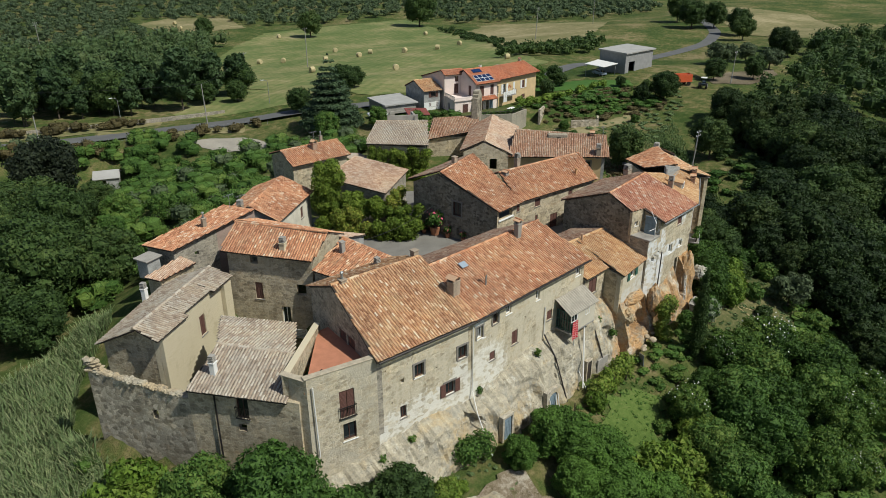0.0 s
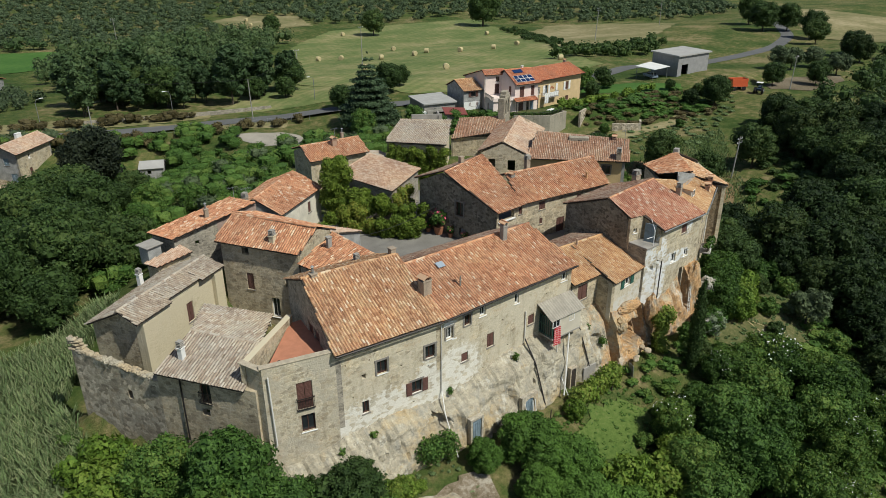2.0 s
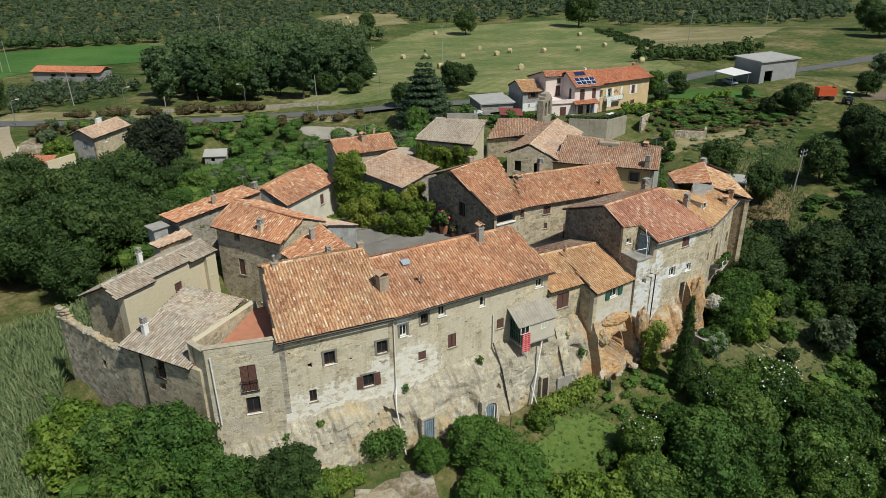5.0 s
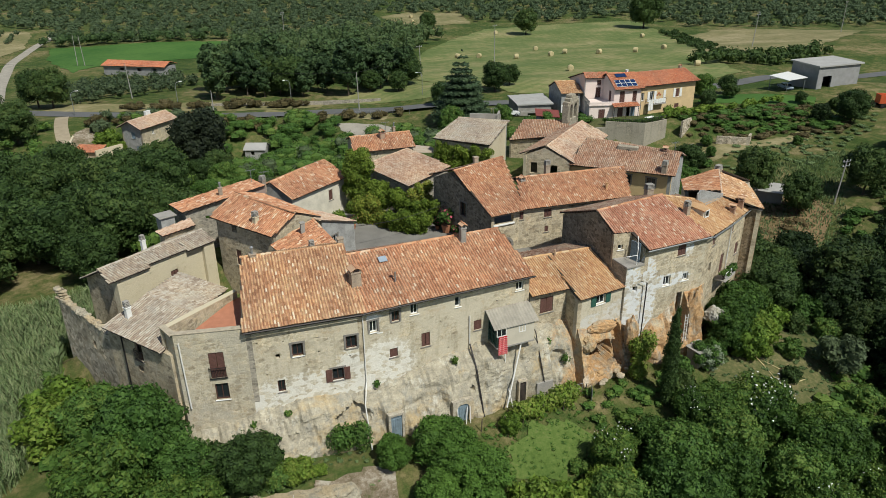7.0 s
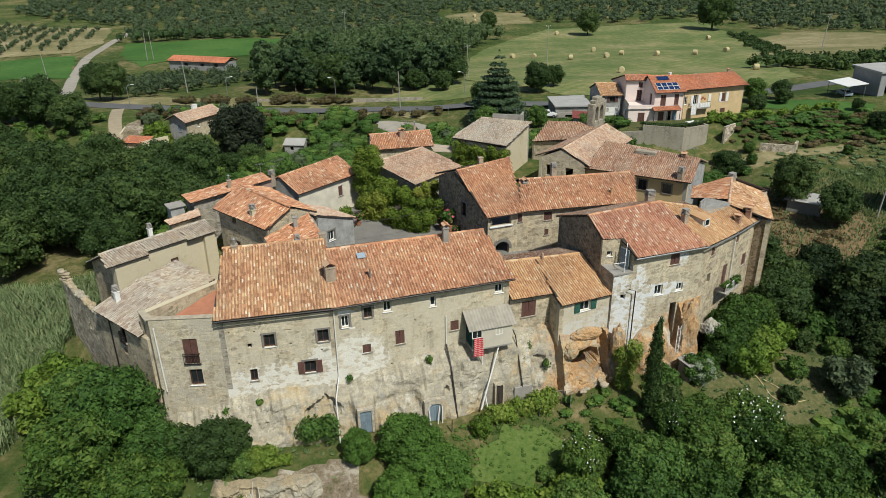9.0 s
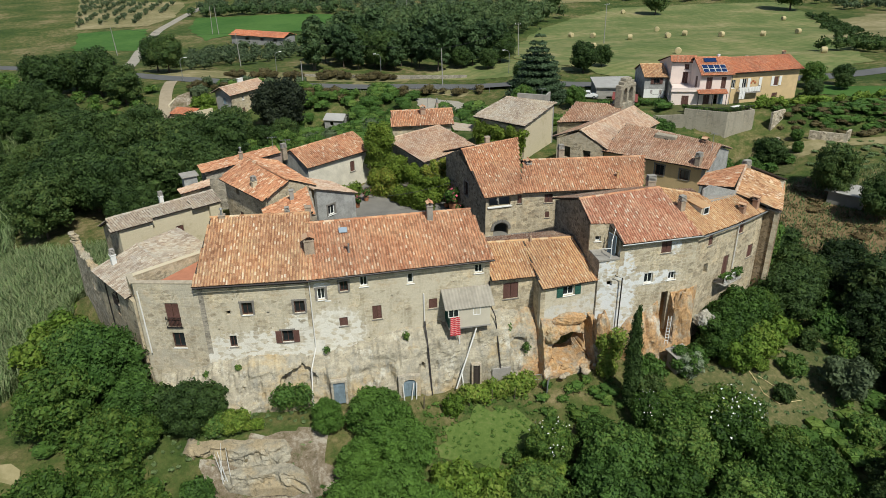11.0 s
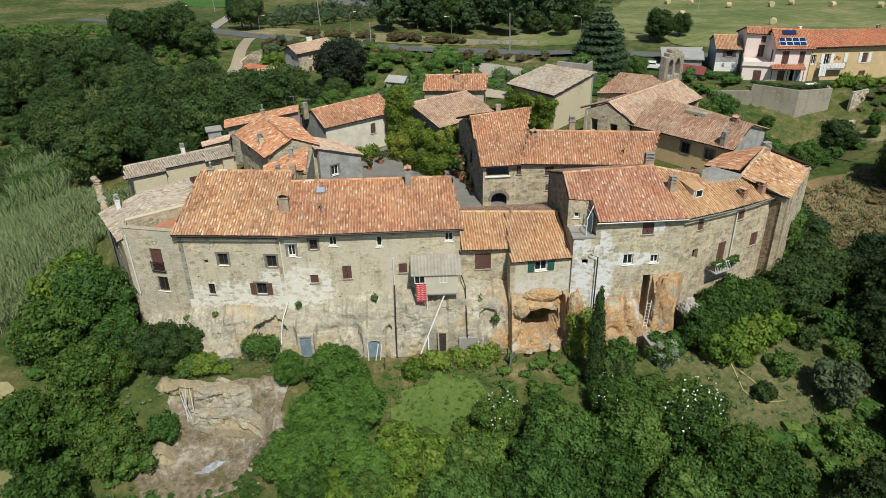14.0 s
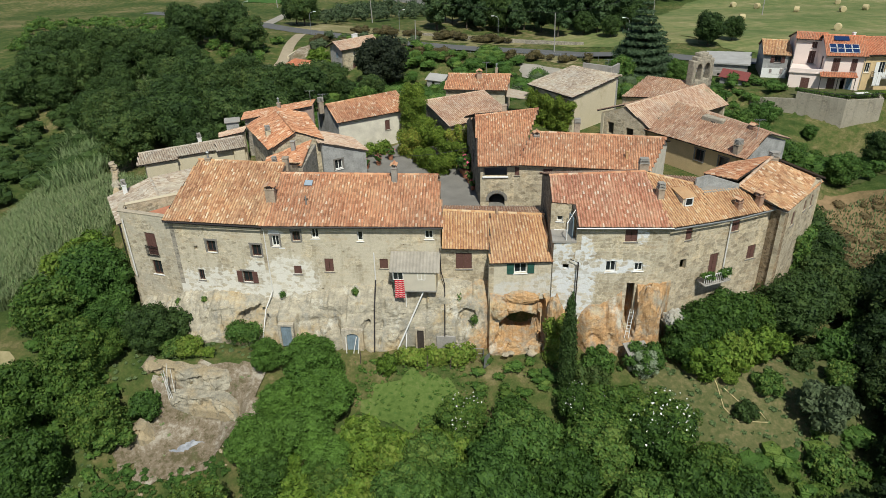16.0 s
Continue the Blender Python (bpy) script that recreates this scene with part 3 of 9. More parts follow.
            self.bar(bm, u0 - 0.10, u1 + 0.10, z0 - 0.07, z0 - 0.005, -0.05, 0.26, 0.012)
            part("window_sill", bm, M_WFRAME if "sill" in kind or "white" in kind else M_SURROUND, win)
        if "open" in kind:
            for sgn in (-1, 1):
                bm = bmesh.new()
                a = u0 - w * 0.56 if sgn < 0 else u1 + 0.03
                self.bar(bm, a, a + w * 0.53, z0 - 0.02, z1 + 0.02, 0.05, 0.05, 0.006)
                k = z0 + 0.1
                while k < z1 - 0.08:
                    self.bar(bm, a + 0.06, a + w * 0.53 - 0.06, k, k + 0.04, 0.082, 0.02)
                    k += 0.09
                part("shutter", bm, M_GREENSH if "green" in kind else M_SHUTTER, win)
        if "rail" in kind:
            bm = bmesh.new()
            for z in (z0 + 0.06, z0 + 0.95):
                self.bar(bm, u0 - 0.08, u1 + 0.08, z, z + 0.05, 0.16, 0.05)
            k = u0 - 0.06
            while k < u1 + 0.08:
                self.bar(bm, k, k + 0.025, z0 + 0.08, z0 + 0.98, 0.16, 0.025)
                k += 0.11
            for u in (u0 - 0.07, u1 + 0.07):
                self.bar(bm, u - 0.015, u + 0.015, z0 + 0.95, z0 + 1.0, 0.08, 0.18)
                self.bar(bm, u - 0.015, u + 0.015, z0 + 0.06, z0 + 0.1, 0.08, 0.18)
            part("railing", bm, M_DARKMETAL, win)


def chimney(house, x, y, zb, h, w=0.55, d=None, kind="tile", turn=0.0, mat=None, wide=1.0):
    """A masonry chimney stack with a small tiled or slab cap on piers."""
    d = d or w
    o = pose(x, y, zb, 0, 0, turn)
    bm = bmesh.new()
    add_box(bm, (w, d, h + 0.5), o @ pose(0, 0, h / 2 - 0.25), 0.02)
    add_box(bm, (w + 0.10, d + 0.10, 0.09), o @ pose(0, 0, h + 0.04), 0.015)
    st = part("chimney", bm, mat or M_CHIM, house)
    if kind == "tile":
        for sx in (-1, 1):
            for sy in (-1, 1):
                part("cap_pier", box((0.12, 0.12, 0.26), o @ pose(sx * (w / 2 - 0.07), sy * (d / 2 - 0.07), h + 0.2)), mat or M_CHIM, st)
        bm = bmesh.new()
        for s in (-1, 1):
            add_box(bm, (w * 0.72, d + 0.24, 0.06), o @ pose(s * w * 0.30, 0, h + 0.42, 0, s * 26, 0), 0.012)
        for k in range(3):
            add_tube(bm, [o @ Vector((0, -d / 2 - 0.12 + k * (d + 0.24) / 3, h + 0.52)), o @ Vector((0, -d / 2 - 0.12 + (k + 1) * (d + 0.24) / 3, h + 0.53))], 0.07, 6)
        part("cap", bm, M_TILE, st, "small tiled cap")
    elif kind == "stack":
        bm = bmesh.new()
        for k in range(4):
            add_box(bm, (w * (1.1 - 0.04 * k), d * (1.1 - 0.04 * k), 0.06), o @ pose(0, 0, h + 0.18 + k * 0.13), 0.01)
            for sx in (-1, 1):
                for sy in (-1, 1):
                    add_box(bm, (0.07, 0.07, 0.08), o @ pose(sx * (w / 2 - 0.06), sy * (d / 2 - 0.06), h + 0.12 + k * 0.13))
        part("louvred_cap", bm, M_CONCRETE, st, "concrete louvred cap")
    elif kind == "pipe":
        bm = tube([o @ Vector((0, 0, h)), o @ Vector((0, 0, h + 0.55))], 0.10, 8)
        add_tube(bm, [o @ Vector((0, 0, h + 0.6)), o @ Vector((0, 0, h + 0.72))], 0.17, 8, 0.05)
        part("flue_pipe", bm, M_METAL, st)
    return st

# ---- terrain ----
HILL = [(-38, 8), (-34, 0), (-29, -6), (-24, -7.4), (-15, -8.2), (9, -8.2), (18.5, -8.8), (28, -4.3), (33, 3), (37, 14), (37, 30), (24, 44), (8, 44), (-8, 34), (-27, 22)]
YS = [-2500, -300, -70, -40, -25, -18, -13.5, -8, 20, 55, 80, 97, 112, 130, 180, 230, 400, 800, 3000]
ZS = [-14, -14, -13, -10, -6.5, -3.6, -1.5, -1.2, -1.0, 0.0, -0.2, 0.5, 0.8, 0.3, -4.5, -6, -6, 4, 40]


def smooth(x):
    x = min(1.0, max(0.0, x))
    return x * x * (3 - 2 * x)


def hill_distance(x, y):
    """Metres outside the edge of the built-up hilltop (negative inside)."""
    inside, best = False, 1e9
    n = len(HILL)
    for i in range(n):
        ax, ay = HILL[i]
        bx, by = HILL[(i + 1) % n]
        dx, dy = bx - ax, by - ay
        k = min(1.0, max(0.0, ((x - ax) * dx + (y - ay) * dy) / (dx * dx + dy * dy)))
        best = min(best, math.hypot(x - ax - k * dx, y - ay - k * dy))
        if (ay > y) != (by > y) and x < ax + (y - ay) / (by - ay) * dx:
            inside = not inside
    return -best if inside else best


def height(x, y):
    z = float(np.interp(y, YS, ZS))
    z -= 4.0 * math.exp(-((x - 52) / 17) ** 2) * smooth((42 - y) / 25)
    z -= 7.0 * smooth((-42 - x) / 30) * smooth((95 - y) / 40) * smooth((y + 60) / 60)
    z += 2.0 * smooth((x - 80) / 40) * smooth((80 - y) / 30) * smooth((y + 20) / 40)
    edge = float(np.interp(x, [20, 40, 47, 52.5, 58.5, 64.7, 70, 90], [43, 50, 56.6, 53.6, 49.6, 50.8, 47, 43]))
    z += 2.3 * smooth((x - 20) / 20) * smooth((150 - x) / 30) * smooth((y - edge) / (1.3 if 46 < x < 66 else 5)) * smooth((118 - y) / 26)
    z -= 2.6 * math.exp(-((x - 58) / 7) ** 2 - ((y - 44) / 4.5) ** 2) * smooth((edge + 0.3 - y) / 1.2)
    z -= 3.5 * math.exp(-((x + 14) / 17) ** 2 - ((y - 78) / 14) ** 2)
    z -= 3.0 * math.exp(-((x + 9) / 9) ** 2 - ((y - 86) / 8) ** 2)
    z -= 3.0 * math.exp(-((x + 33) / 10) ** 2 - ((y - 90) / 8) ** 2)
    if -60 < x < 60 and -30 < y < 70:
        d = hill_distance(x, y)
        soft = 0.5 + 13 * smooth((y - 10) / 22) + 3.0 * smooth((-36 - x) / 4)
        k = smooth(1 - (d + 2.2) / (2.2 + soft))
        z += (5.2 - z) * k
    if -36 < x < -17 and -6 < y < 15:
        z += (min(z, 2.6) - z) * smooth((-18.5 - x) / 1.5) * smooth((14.0 - y) / 1.5)
    z -= 2.3 * smooth((-15.5 - x) / 4) * smooth((-14.6 - y) / 3.0) * smooth((y + 60) / 25)
    z -= 3.2 * math.exp(-((x - 53) / 10) ** 2 - ((y - 39) / 6) ** 2)
    r = math.hypot(x, y)
    z += 0.5 * math.sin(x * 0.055 + 1.3) * math.sin(y * 0.047) * smooth((r - 60) / 60)
    z += 9.0 * math.sin(x * 0.006 + 0.7) * math.sin(y * 0.005 + 0.4) * smooth((r - 330) / 300)
    return z


def spread(step, reach, near):
    """Coordinates that stand close together near the middle and grow apart far out."""
    xs, x, s = [0.0], 0.0, step
    while x < reach:
        if x > near:
            s = min(s * 1.12, 4.5) if x < 300 else s * 1.14
        x += s
        xs.append(x)
    return sorted({-v for v in xs} | set(xs))


def make_ground():
    m, t, b = material("dry_grass_ground", 0.95, 0.1)
    p = position(t)
    a, c2, d = tex_noise(t, p, 0.05, 4, 0.6), tex_noise(t, p, 0.6, 6, 0.7), tex_noise(t, p, 5.0, 6, 0.75)
    f = calc(t, "ADD", calc(t, "MULTIPLY", a, 0.5), calc(t, "MULTIPLY", c2, 0.5))
    k = ramp(t, f, [(0.40, (0.040, 0.072, 0.018)), (0.48, (0.075, 0.105, 0.030)), (0.54, (0.130, 0.130, 0.050)), (0.61, (0.24, 0.20, 0.105))])
    k = mix(t, 0.7, k, ramp(t, d, [(0.3, (0.55, 0.55, 0.5)), (0.7, (1.25, 1.2, 1.15))]), "MULTIPLY")
    t.links.new(k, b.inputs["Base Color"])
    bump(t, b, d, 0.8, 0.2)
    xs, ys = spread(1.25, 2600, 66), spread(1.25, 2600, 66)
    V = [(x, y + 10, height(x, y + 10)) for y in ys for x in xs]
    w = len(xs)
    F = [(j * w + i, j * w + i + 1, (j + 1) * w + i + 1, (j + 1) * w + i) for j in range(len(ys) - 1) for i in range(w - 1)]
    g = part("ground", (V, F), m)
    for poly in g.data.polygons:
        poly.use_smooth = True
    own(g, "uneven grassy hill ground with dry and green patches", "ground", "", "structure")


make_ground()


def draped(name, outline, mat, label, category, lift=0.1, grid=5.0, kind="structure", rag=None):
    """A field or yard lying on the ground: an outline cut into a grid and laid onto the terrain."""
    ragged = []
    for (x0, y0), (x1, y1) in zip(outline, outline[1:] + outline[:1]):
        n = max(1, int(math.hypot(x1 - x0, y1 - y0) / (grid * 0.5)))
        for i in range(n):
            x, y = x0 + (x1 - x0) * i / n, y0 + (y1 - y0) * i / n
            k, q = (grid * 0.3, 0.9 / grid) if rag is None else (rag, 0.55)
            ragged.append((x + k * noise.noise(Vector((x * q, y * q, 1.5))) + k * 0.5 * noise.noise(Vector((x * q * 3, y * q * 3, 3.5))), y + k * noise.noise(Vector((x * q, y * q, 7.5))) + k * 0.5 * noise.noise(Vector((x * q * 3, y * q * 3, 9.5)))))
    outline = ragged
    bm = bmesh.new()
    f = bm.faces.new([bm.verts.new((x, y, 0)) for x, y in outline])
    for ax in (0, 1):
        lo, hi = min(p[ax] for p in outline), max(p[ax] for p in outline)
        v = lo + grid
        while v < hi:
            co, no = [0, 0, 0], [0, 0, 0]
            co[ax], no[ax] = v, 1
            bmesh.ops.bisect_plane(bm, geom=bm.verts[:] + bm.edges[:] + bm.faces[:], plane_co=co, plane_no=no)
            v += grid
    for v in bm.verts:
        v.co.z = height(v.co.x, v.co.y) + lift
    bmesh.ops.recalc_face_normals(bm, faces=bm.faces)
    if bm.faces[:][0].normal.z < 0:
        bmesh.ops.reverse_faces(bm, faces=bm.faces)
    return own(part(name, bm, mat), label, category, "", kind)


def strip(name, points, width, mat, label, category, lift=0.08, kind="structure", level=None):
    """A road along points, with its edges laid onto the terrain."""
    pts = []
    for (x0, y0), (x1, y1) in zip(points, points[1:]):
        n = max(1, int(math.hypot(x1 - x0, y1 - y0) / 4))
        pts += [Vector((x0 + (x1 - x0) * i / n, y0 + (y1 - y0) * i / n)) for i in range(n)]
    pts.append(Vector(points[-1]))
    for _ in range(6):
        pts = [pts[0]] + [(a + b2 * 2 + c2) / 4 for a, b2, c2 in zip(pts, pts[1:], pts[2:])] + [pts[-1]]
    V, F = [], []
    for i, p in enumerate(pts):
        d = (pts[min(i + 1, len(pts) - 1)] - pts[max(i - 1, 0)]).normalized()
        n = Vector((-d.y, d.x))
        zc = max(height(*(p + n * s * width / 2)) for s in (-1, 0, 1)) + lift
        for s in (-1, -0.5, 0, 0.5, 1):
            q = p + n * s * width / 2
            V.append((q.x, q.y, zc))
    for i in range(len(pts) - 1):
        for k in range(4):
            a = i * 5 + k
            F.append((a, a + 1, a + 6, a + 5))
    ob = part(name, (V, [tuple(reversed(f)) for f in F]), mat)
    return own(ob, label, category, "", kind)


def field_material(name, stops, scale=0.5, stripe=None):
    m, t, b = material(name, 0.95, 0.1)
    p = position(t)
    n1, n2 = tex_noise(t, p, 0.05, 4), tex_noise(t, p, scale, 5, 0.7)
    f = calc(t, "ADD", calc(t, "MULTIPLY", n1, 0.55), calc(t, "MULTIPLY", n2, 0.45))
    c = ramp(t, f, stops)
    if stripe:
        mp = node(t, "ShaderNodeMapping", Vector=p, Rotation=(0, 0, radians(stripe[0])))
        wv = node(t, "ShaderNodeTexWave", Vector=mp.outputs[0], Scale=stripe[1], Distortion=3.0, Detail=3.0, Detail_Scale=0.4)
        c = mix(t, stripe[2], c, ramp(t, wv.outputs["Fac"], [(0.2, (0.7, 0.72, 0.6)), (0.8, (1.25, 1.2, 1.1))]), "MULTIPLY")
    t.links.new(c, b.inputs["Base Color"])
    bump(t, b, n2, 0.5, 0.1)
    return m


M_HAY = field_material("mown_hay_stubble", [(0.36, (0.085, 0.125, 0.040)), (0.48, (0.135, 0.165, 0.060)), (0.56, (0.20, 0.20, 0.085)), (0.64, (0.27, 0.24, 0.125))], 0.35, (62, 0.13, 0.20))
M_STRAW = field_material("dry_straw_grass", [(0.36, (0.12, 0.13, 0.05)), (0.5, (0.21, 0.185, 0.09)), (0.64, (0.33, 0.28, 0.16))])
M_GREENF = field_material("green_crop_grass", [(0.35, (0.035, 0.095, 0.02)), (0.6, (0.075, 0.15, 0.035))])
M_SOIL = field_material("bare_trodden_soil", [(0.38, (0.095, 0.075, 0.045)), (0.49, (0.16, 0.13, 0.088)), (0.56, (0.21, 0.175, 0.12)), (0.64, (0.32, 0.28, 0.21))], 3.0)
M_EARTH = field_material("brown_dry_weeds", [(0.36, (0.11, 0.085, 0.04)), (0.5, (0.19, 0.135, 0.07)), (0.64, (0.28, 0.19, 0.105))], 1.2)
M_ROAD = plain("worn_grey_asphalt", (0.12, 0.12, 0.118), 0.9, 0.2, vary=0.16, scale=0.3, grain=6)
M_GRAVEL = plain("pale_gravel", (0.33, 0.30, 0.25), 0.95, 0.1, vary=0.2, scale=0.4, grain=5)
M_TRACK = field_material("dusty_dirt_track", [(0.35, (0.26, 0.21, 0.14)), (0.6, (0.38, 0.32, 0.23))], 1.0)
M_PAVE = plain("grey_stone_paving", (0.20, 0.188, 0.168), 0.9, 0.15, vary=0.22, scale=0.6, grain=8)
M_GRASS = field_material("short_lawn_grass", [(0.38, (0.055, 0.095, 0.020)), (0.5, (0.095, 0.140, 0.034)), (0.62, (0.16, 0.17, 0.065))], 3.0)
M_DRYPLOT = field_material("dry_garden_grass", [(0.40, (0.050, 0.070, 0.022)), (0.5, (0.095, 0.100, 0.040)), (0.6, (0.18, 0.15, 0.075))], 2.4)

m, t, b = material("stony_bare_earth", 0.96, 0.1)
p = position(t)
n1, n2, n3 = tex_noise(t, p, 0.35, 5, 0.65), tex_noise(t, p, 2.6, 6, 0.75), tex_noise(t, p, 14.0, 4, 0.7)
c = ramp(t, calc(t, "ADD", calc(t, "MULTIPLY", n1, 0.55), calc(t, "MULTIPLY", n2, 0.45)), [(0.42, (0.115, 0.10, 0.05)), (0.47, (0.185, 0.145, 0.095)), (0.53, (0.26, 0.21, 0.15)), (0.60, (0.42, 0.375, 0.30))])
c = mix(t, calc(t, "MULTIPLY", ramp(t, n3, [(0.60, 0.0), (0.68, 1.0)]), 0.6), c, (0.50, 0.46, 0.39))
c = mix(t, calc(t, "MULTIPLY", ramp(t, n3, [(0.30, 1.0), (0.42, 0.0)]), 0.5), c, (0.09, 0.075, 0.05))
c = mix(t, calc(t, "MULTIPLY", ramp(t, tex_noise(t, p, 0.8, 5, 0.7), [(0.58, 0.0), (0.68, 1.0)]), 0.55), c, (0.10, 0.12, 0.045))
t.links.new(c, b.inputs["Base Color"])
bump(t, b, calc(t, "ADD", n2, n3), 0.9, 0.12)
M_YARD = m
draped("hay_field", [(42, 121), (47, 100), (52, 86), (64, 82), (85, 80), (103, 80), (120, 88), (133, 108), (158, 148), (180, 176), (219, 258), (171, 262), (132, 262), (103, 238), (67, 190), (48, 147)], M_HAY, "mown hay field with pale stubble rows", "field", 0.12)
draped("straw_strip", [(133, 112), (156, 120), (176, 113), (250, 150), (250, 186), (221, 203), (192, 190), (160, 146)], M_STRAW, "strip of dry straw-coloured grass beside the hay field", "field", 0.14)
draped("straw_field", [(222, 50), (262, 48), (330, 90), (345, 140), (300, 128), (268, 104), (244, 84)], M_STRAW, "dry straw-coloured field beyond the road bend", "field", 0.18)
draped("upper_hay_field", [(97, 286), (135, 284), (151, 330), (129, 356), (105, 340)], M_STRAW, "small tan mown field among olive trees", "field", 0.16)
draped("gravel_yard", [(-43.4, 92), (-42.6, 85), (-35, 83), (-30.4, 86), (-29, 90), (-33, 95), (-35, 101), (-39, 103), (-41, 100)], M_YARD, "pale stony yard round the cottage", "yard", 0.1, 1.5)
draped("green_crop_field", [(-57, 250), (-47, 214), (-40, 226), (-17, 234), (6, 238), (20, 246), (14, 274), (-20, 288), (-58, 291)], M_GREENF, "bright green crop field", "field", 0.14)
draped("green_meadow", [(-100, 256), (-90, 206), (-68, 199), (-74, 258)], M_GREENF, "green meadow beside the branch road", "field", 0.14)
draped("tan_meadow", [(-135, 400), (-103, 264), (-76, 267), (-69, 292), (-70, 350)], M_STRAW, "dry tan meadow with young trees", "field", 0.16)
draped("verge_meadow", [(14, 104), (26, 99), (36, 92), (46, 92), (46, 112), (40, 120), (26, 118), (16, 110)], M_HAY, "grassy verge beside the road", "field", 0.07)
draped("rocky_yard", [(-25.4, -14.9), (-21, -14.4), (-17.6, -13.9), (-15.0, -14.9), (-14.2, -17.0), (-15.6, -18.6), (-17.2, -20.6), (-19.0, -21.8), (-23.0, -22.2), (-26.8, -21.4), (-26.6, -18.6), (-24.6, -17.0)], M_YARD, "bare earth yard with debris below the cliff", "yard", 0.22, 1.25, rag=1.2)
draped("front_lawn", [(-6.0, -15.0), (-3, -14.2), (1.6, -14.9), (2.2, -17.2), (-1.5, -19.0), (-5.6, -18.6)], M_GRASS, "small lawn below the cliff", "lawn", 0.12, 1.25, rag=1.8)
draped("side_garden", [(16, -12), (26, -10.5), (34, -9.5), (36, -15), (32, -21), (22, -21), (17, -17)], M_DRYPLOT, "dry garden plot with paths", "garden", 0.06, 2.0)
draped("dry_bank", [(40, 6), (46, 4), (58, 7), (66, 13), (70, 20), (62, 30), (48, 27), (41, 17)], M_EARTH, "brown dry weed bank beside the village", "bank", 0.08, 2.0)
draped("bank_path", [(64, 37), (74, 38), (88, 37), (100, 41), (98, 43.5), (86, 40.5), (72, 42), (64, 42)], M_STRAW, "dry grass terrace on the slope below the pink house", "bank", 0.1, 2.0)
draped("green_terrace", [(84, 63), (90, 55), (98, 47), (104, 50), (100, 60), (90, 68)], M_GREENF, "green lawn terrace beside the ochre house", "lawn", 0.09, 3.0)
draped("straw_verge", [(-50, 124), (-38, 117.5), (-20, 110.5), (2, 104.5), (10, 103), (12, 109), (-12, 119), (-30, 124), (-42, 131)], M_STRAW, "dry straw-coloured verge beyond the road", "field", 0.09, 2.0)
draped("road_bank", [(-2, 106), (4, 101.5), (12, 96.5), (18, 93), (22, 90), (19, 86.5), (10, 92.5), (2, 98.5), (-4, 101)], M_STRAW, "dry grass bank along the road", "bank", 0.1, 2.0)
draped("gravel_yard", [(9.5, 89), (17.8, 83.5), (20, 76), (16, 72), (9.5, 79)], M_GRAVEL, "pale gravel yard behind the houses", "yard", 0.1, 2.0)
draped("dry_meadow", [(-38, -14), (-36.5, -20), (-33, -28), (-50, -44), (-74, -30), (-70, -13), (-56, -11), (-44, -12)], M_STRAW, "dry tan meadow on the front slope", "field", 0.12, 2.0)
draped("rubble_slope", [(43, 31), (52, 30), (61, 33), (67, 40), (64, 46), (58, 43), (49, 45.5), (42, 42)], M_DRYPLOT, "dry weedy rubble slope below the retaining wall", "bank", 0.14, 1.25, rag=1.5)
draped("ploughed_patch", [(124, 38), (129, 41.5), (140, 43), (154, 38.5), (158, 36), (143, 31.5), (130, 32)], M_SOIL, "bare ploughed patch", "field", 0.1)
draped("plaza", [(-15, 10), (-9.5, 6), (2, 2), (6, 1.5), (20, 1), (24, 8), (22, 16), (8, 26), (-6, 26), (-12, 18)], M_PAVE, "grey paved village square", "pavement", 0.06, 2.5)
strip("road", [(-110, 172), (-75, 147.5), (-56, 127), (-41.6, 114.8), (-20, 106), (8.5, 98.6), (23, 94.6), (38, 81.5), (60, 77), (85, 75), (106, 74), (123, 81), (150, 76), (175, 75.4), (205, 79.5), (238, 91.6), (268, 113), (310, 150)], 4.6, M_ROAD, "narrow grey asphalt country road", "road")
strip("branch_road", [(-58, 130), (-62, 155), (-66, 190), (-69, 247), (-65, 300), (-58, 340)], 3.6, M_GRAVEL, "pale branch road climbing away", "road", 0.1)
strip("farm_track", [(-44, 114), (-44.5, 104), (-42.8, 96), (-41.6, 88), (-43, 80), (-46, 70)], 2.6, M_TRACK, "pale gravel track down to a small house", "track", 0.09)

# ---- houses of the hilltop ----
G = 3.0   # foot of walls that stand on the hilltop


def slope_pair(house, fl, fr, rr, rl, bl, br, mat, back=None, **kw):
    """A gabled roof: front eave left and right, ridge right and left, back eave left and right."""
    tiled_slope(house, [fl, fr, rr, rl], mat, **kw)
    kw["ridge"] = False
    tiled_slope(house, [br, bl, rl, rr], back or mat, **kw)


# main block, its two halves
h1 = thing("stone_house", (-20, -5, 0), "tall beige tuff house with an ochre-red tile roof", "house")
slope_pair(h1, (-24.5, -8.75, 9.62), (-15.2, -9.6, 9.6), (-14.9, -2.7, 12.55), (-23.2, -2.0, 12.65), (-22.6, 2.2, 10.9), (-14.4, 1.6, 10.9), M_TILEMIX)
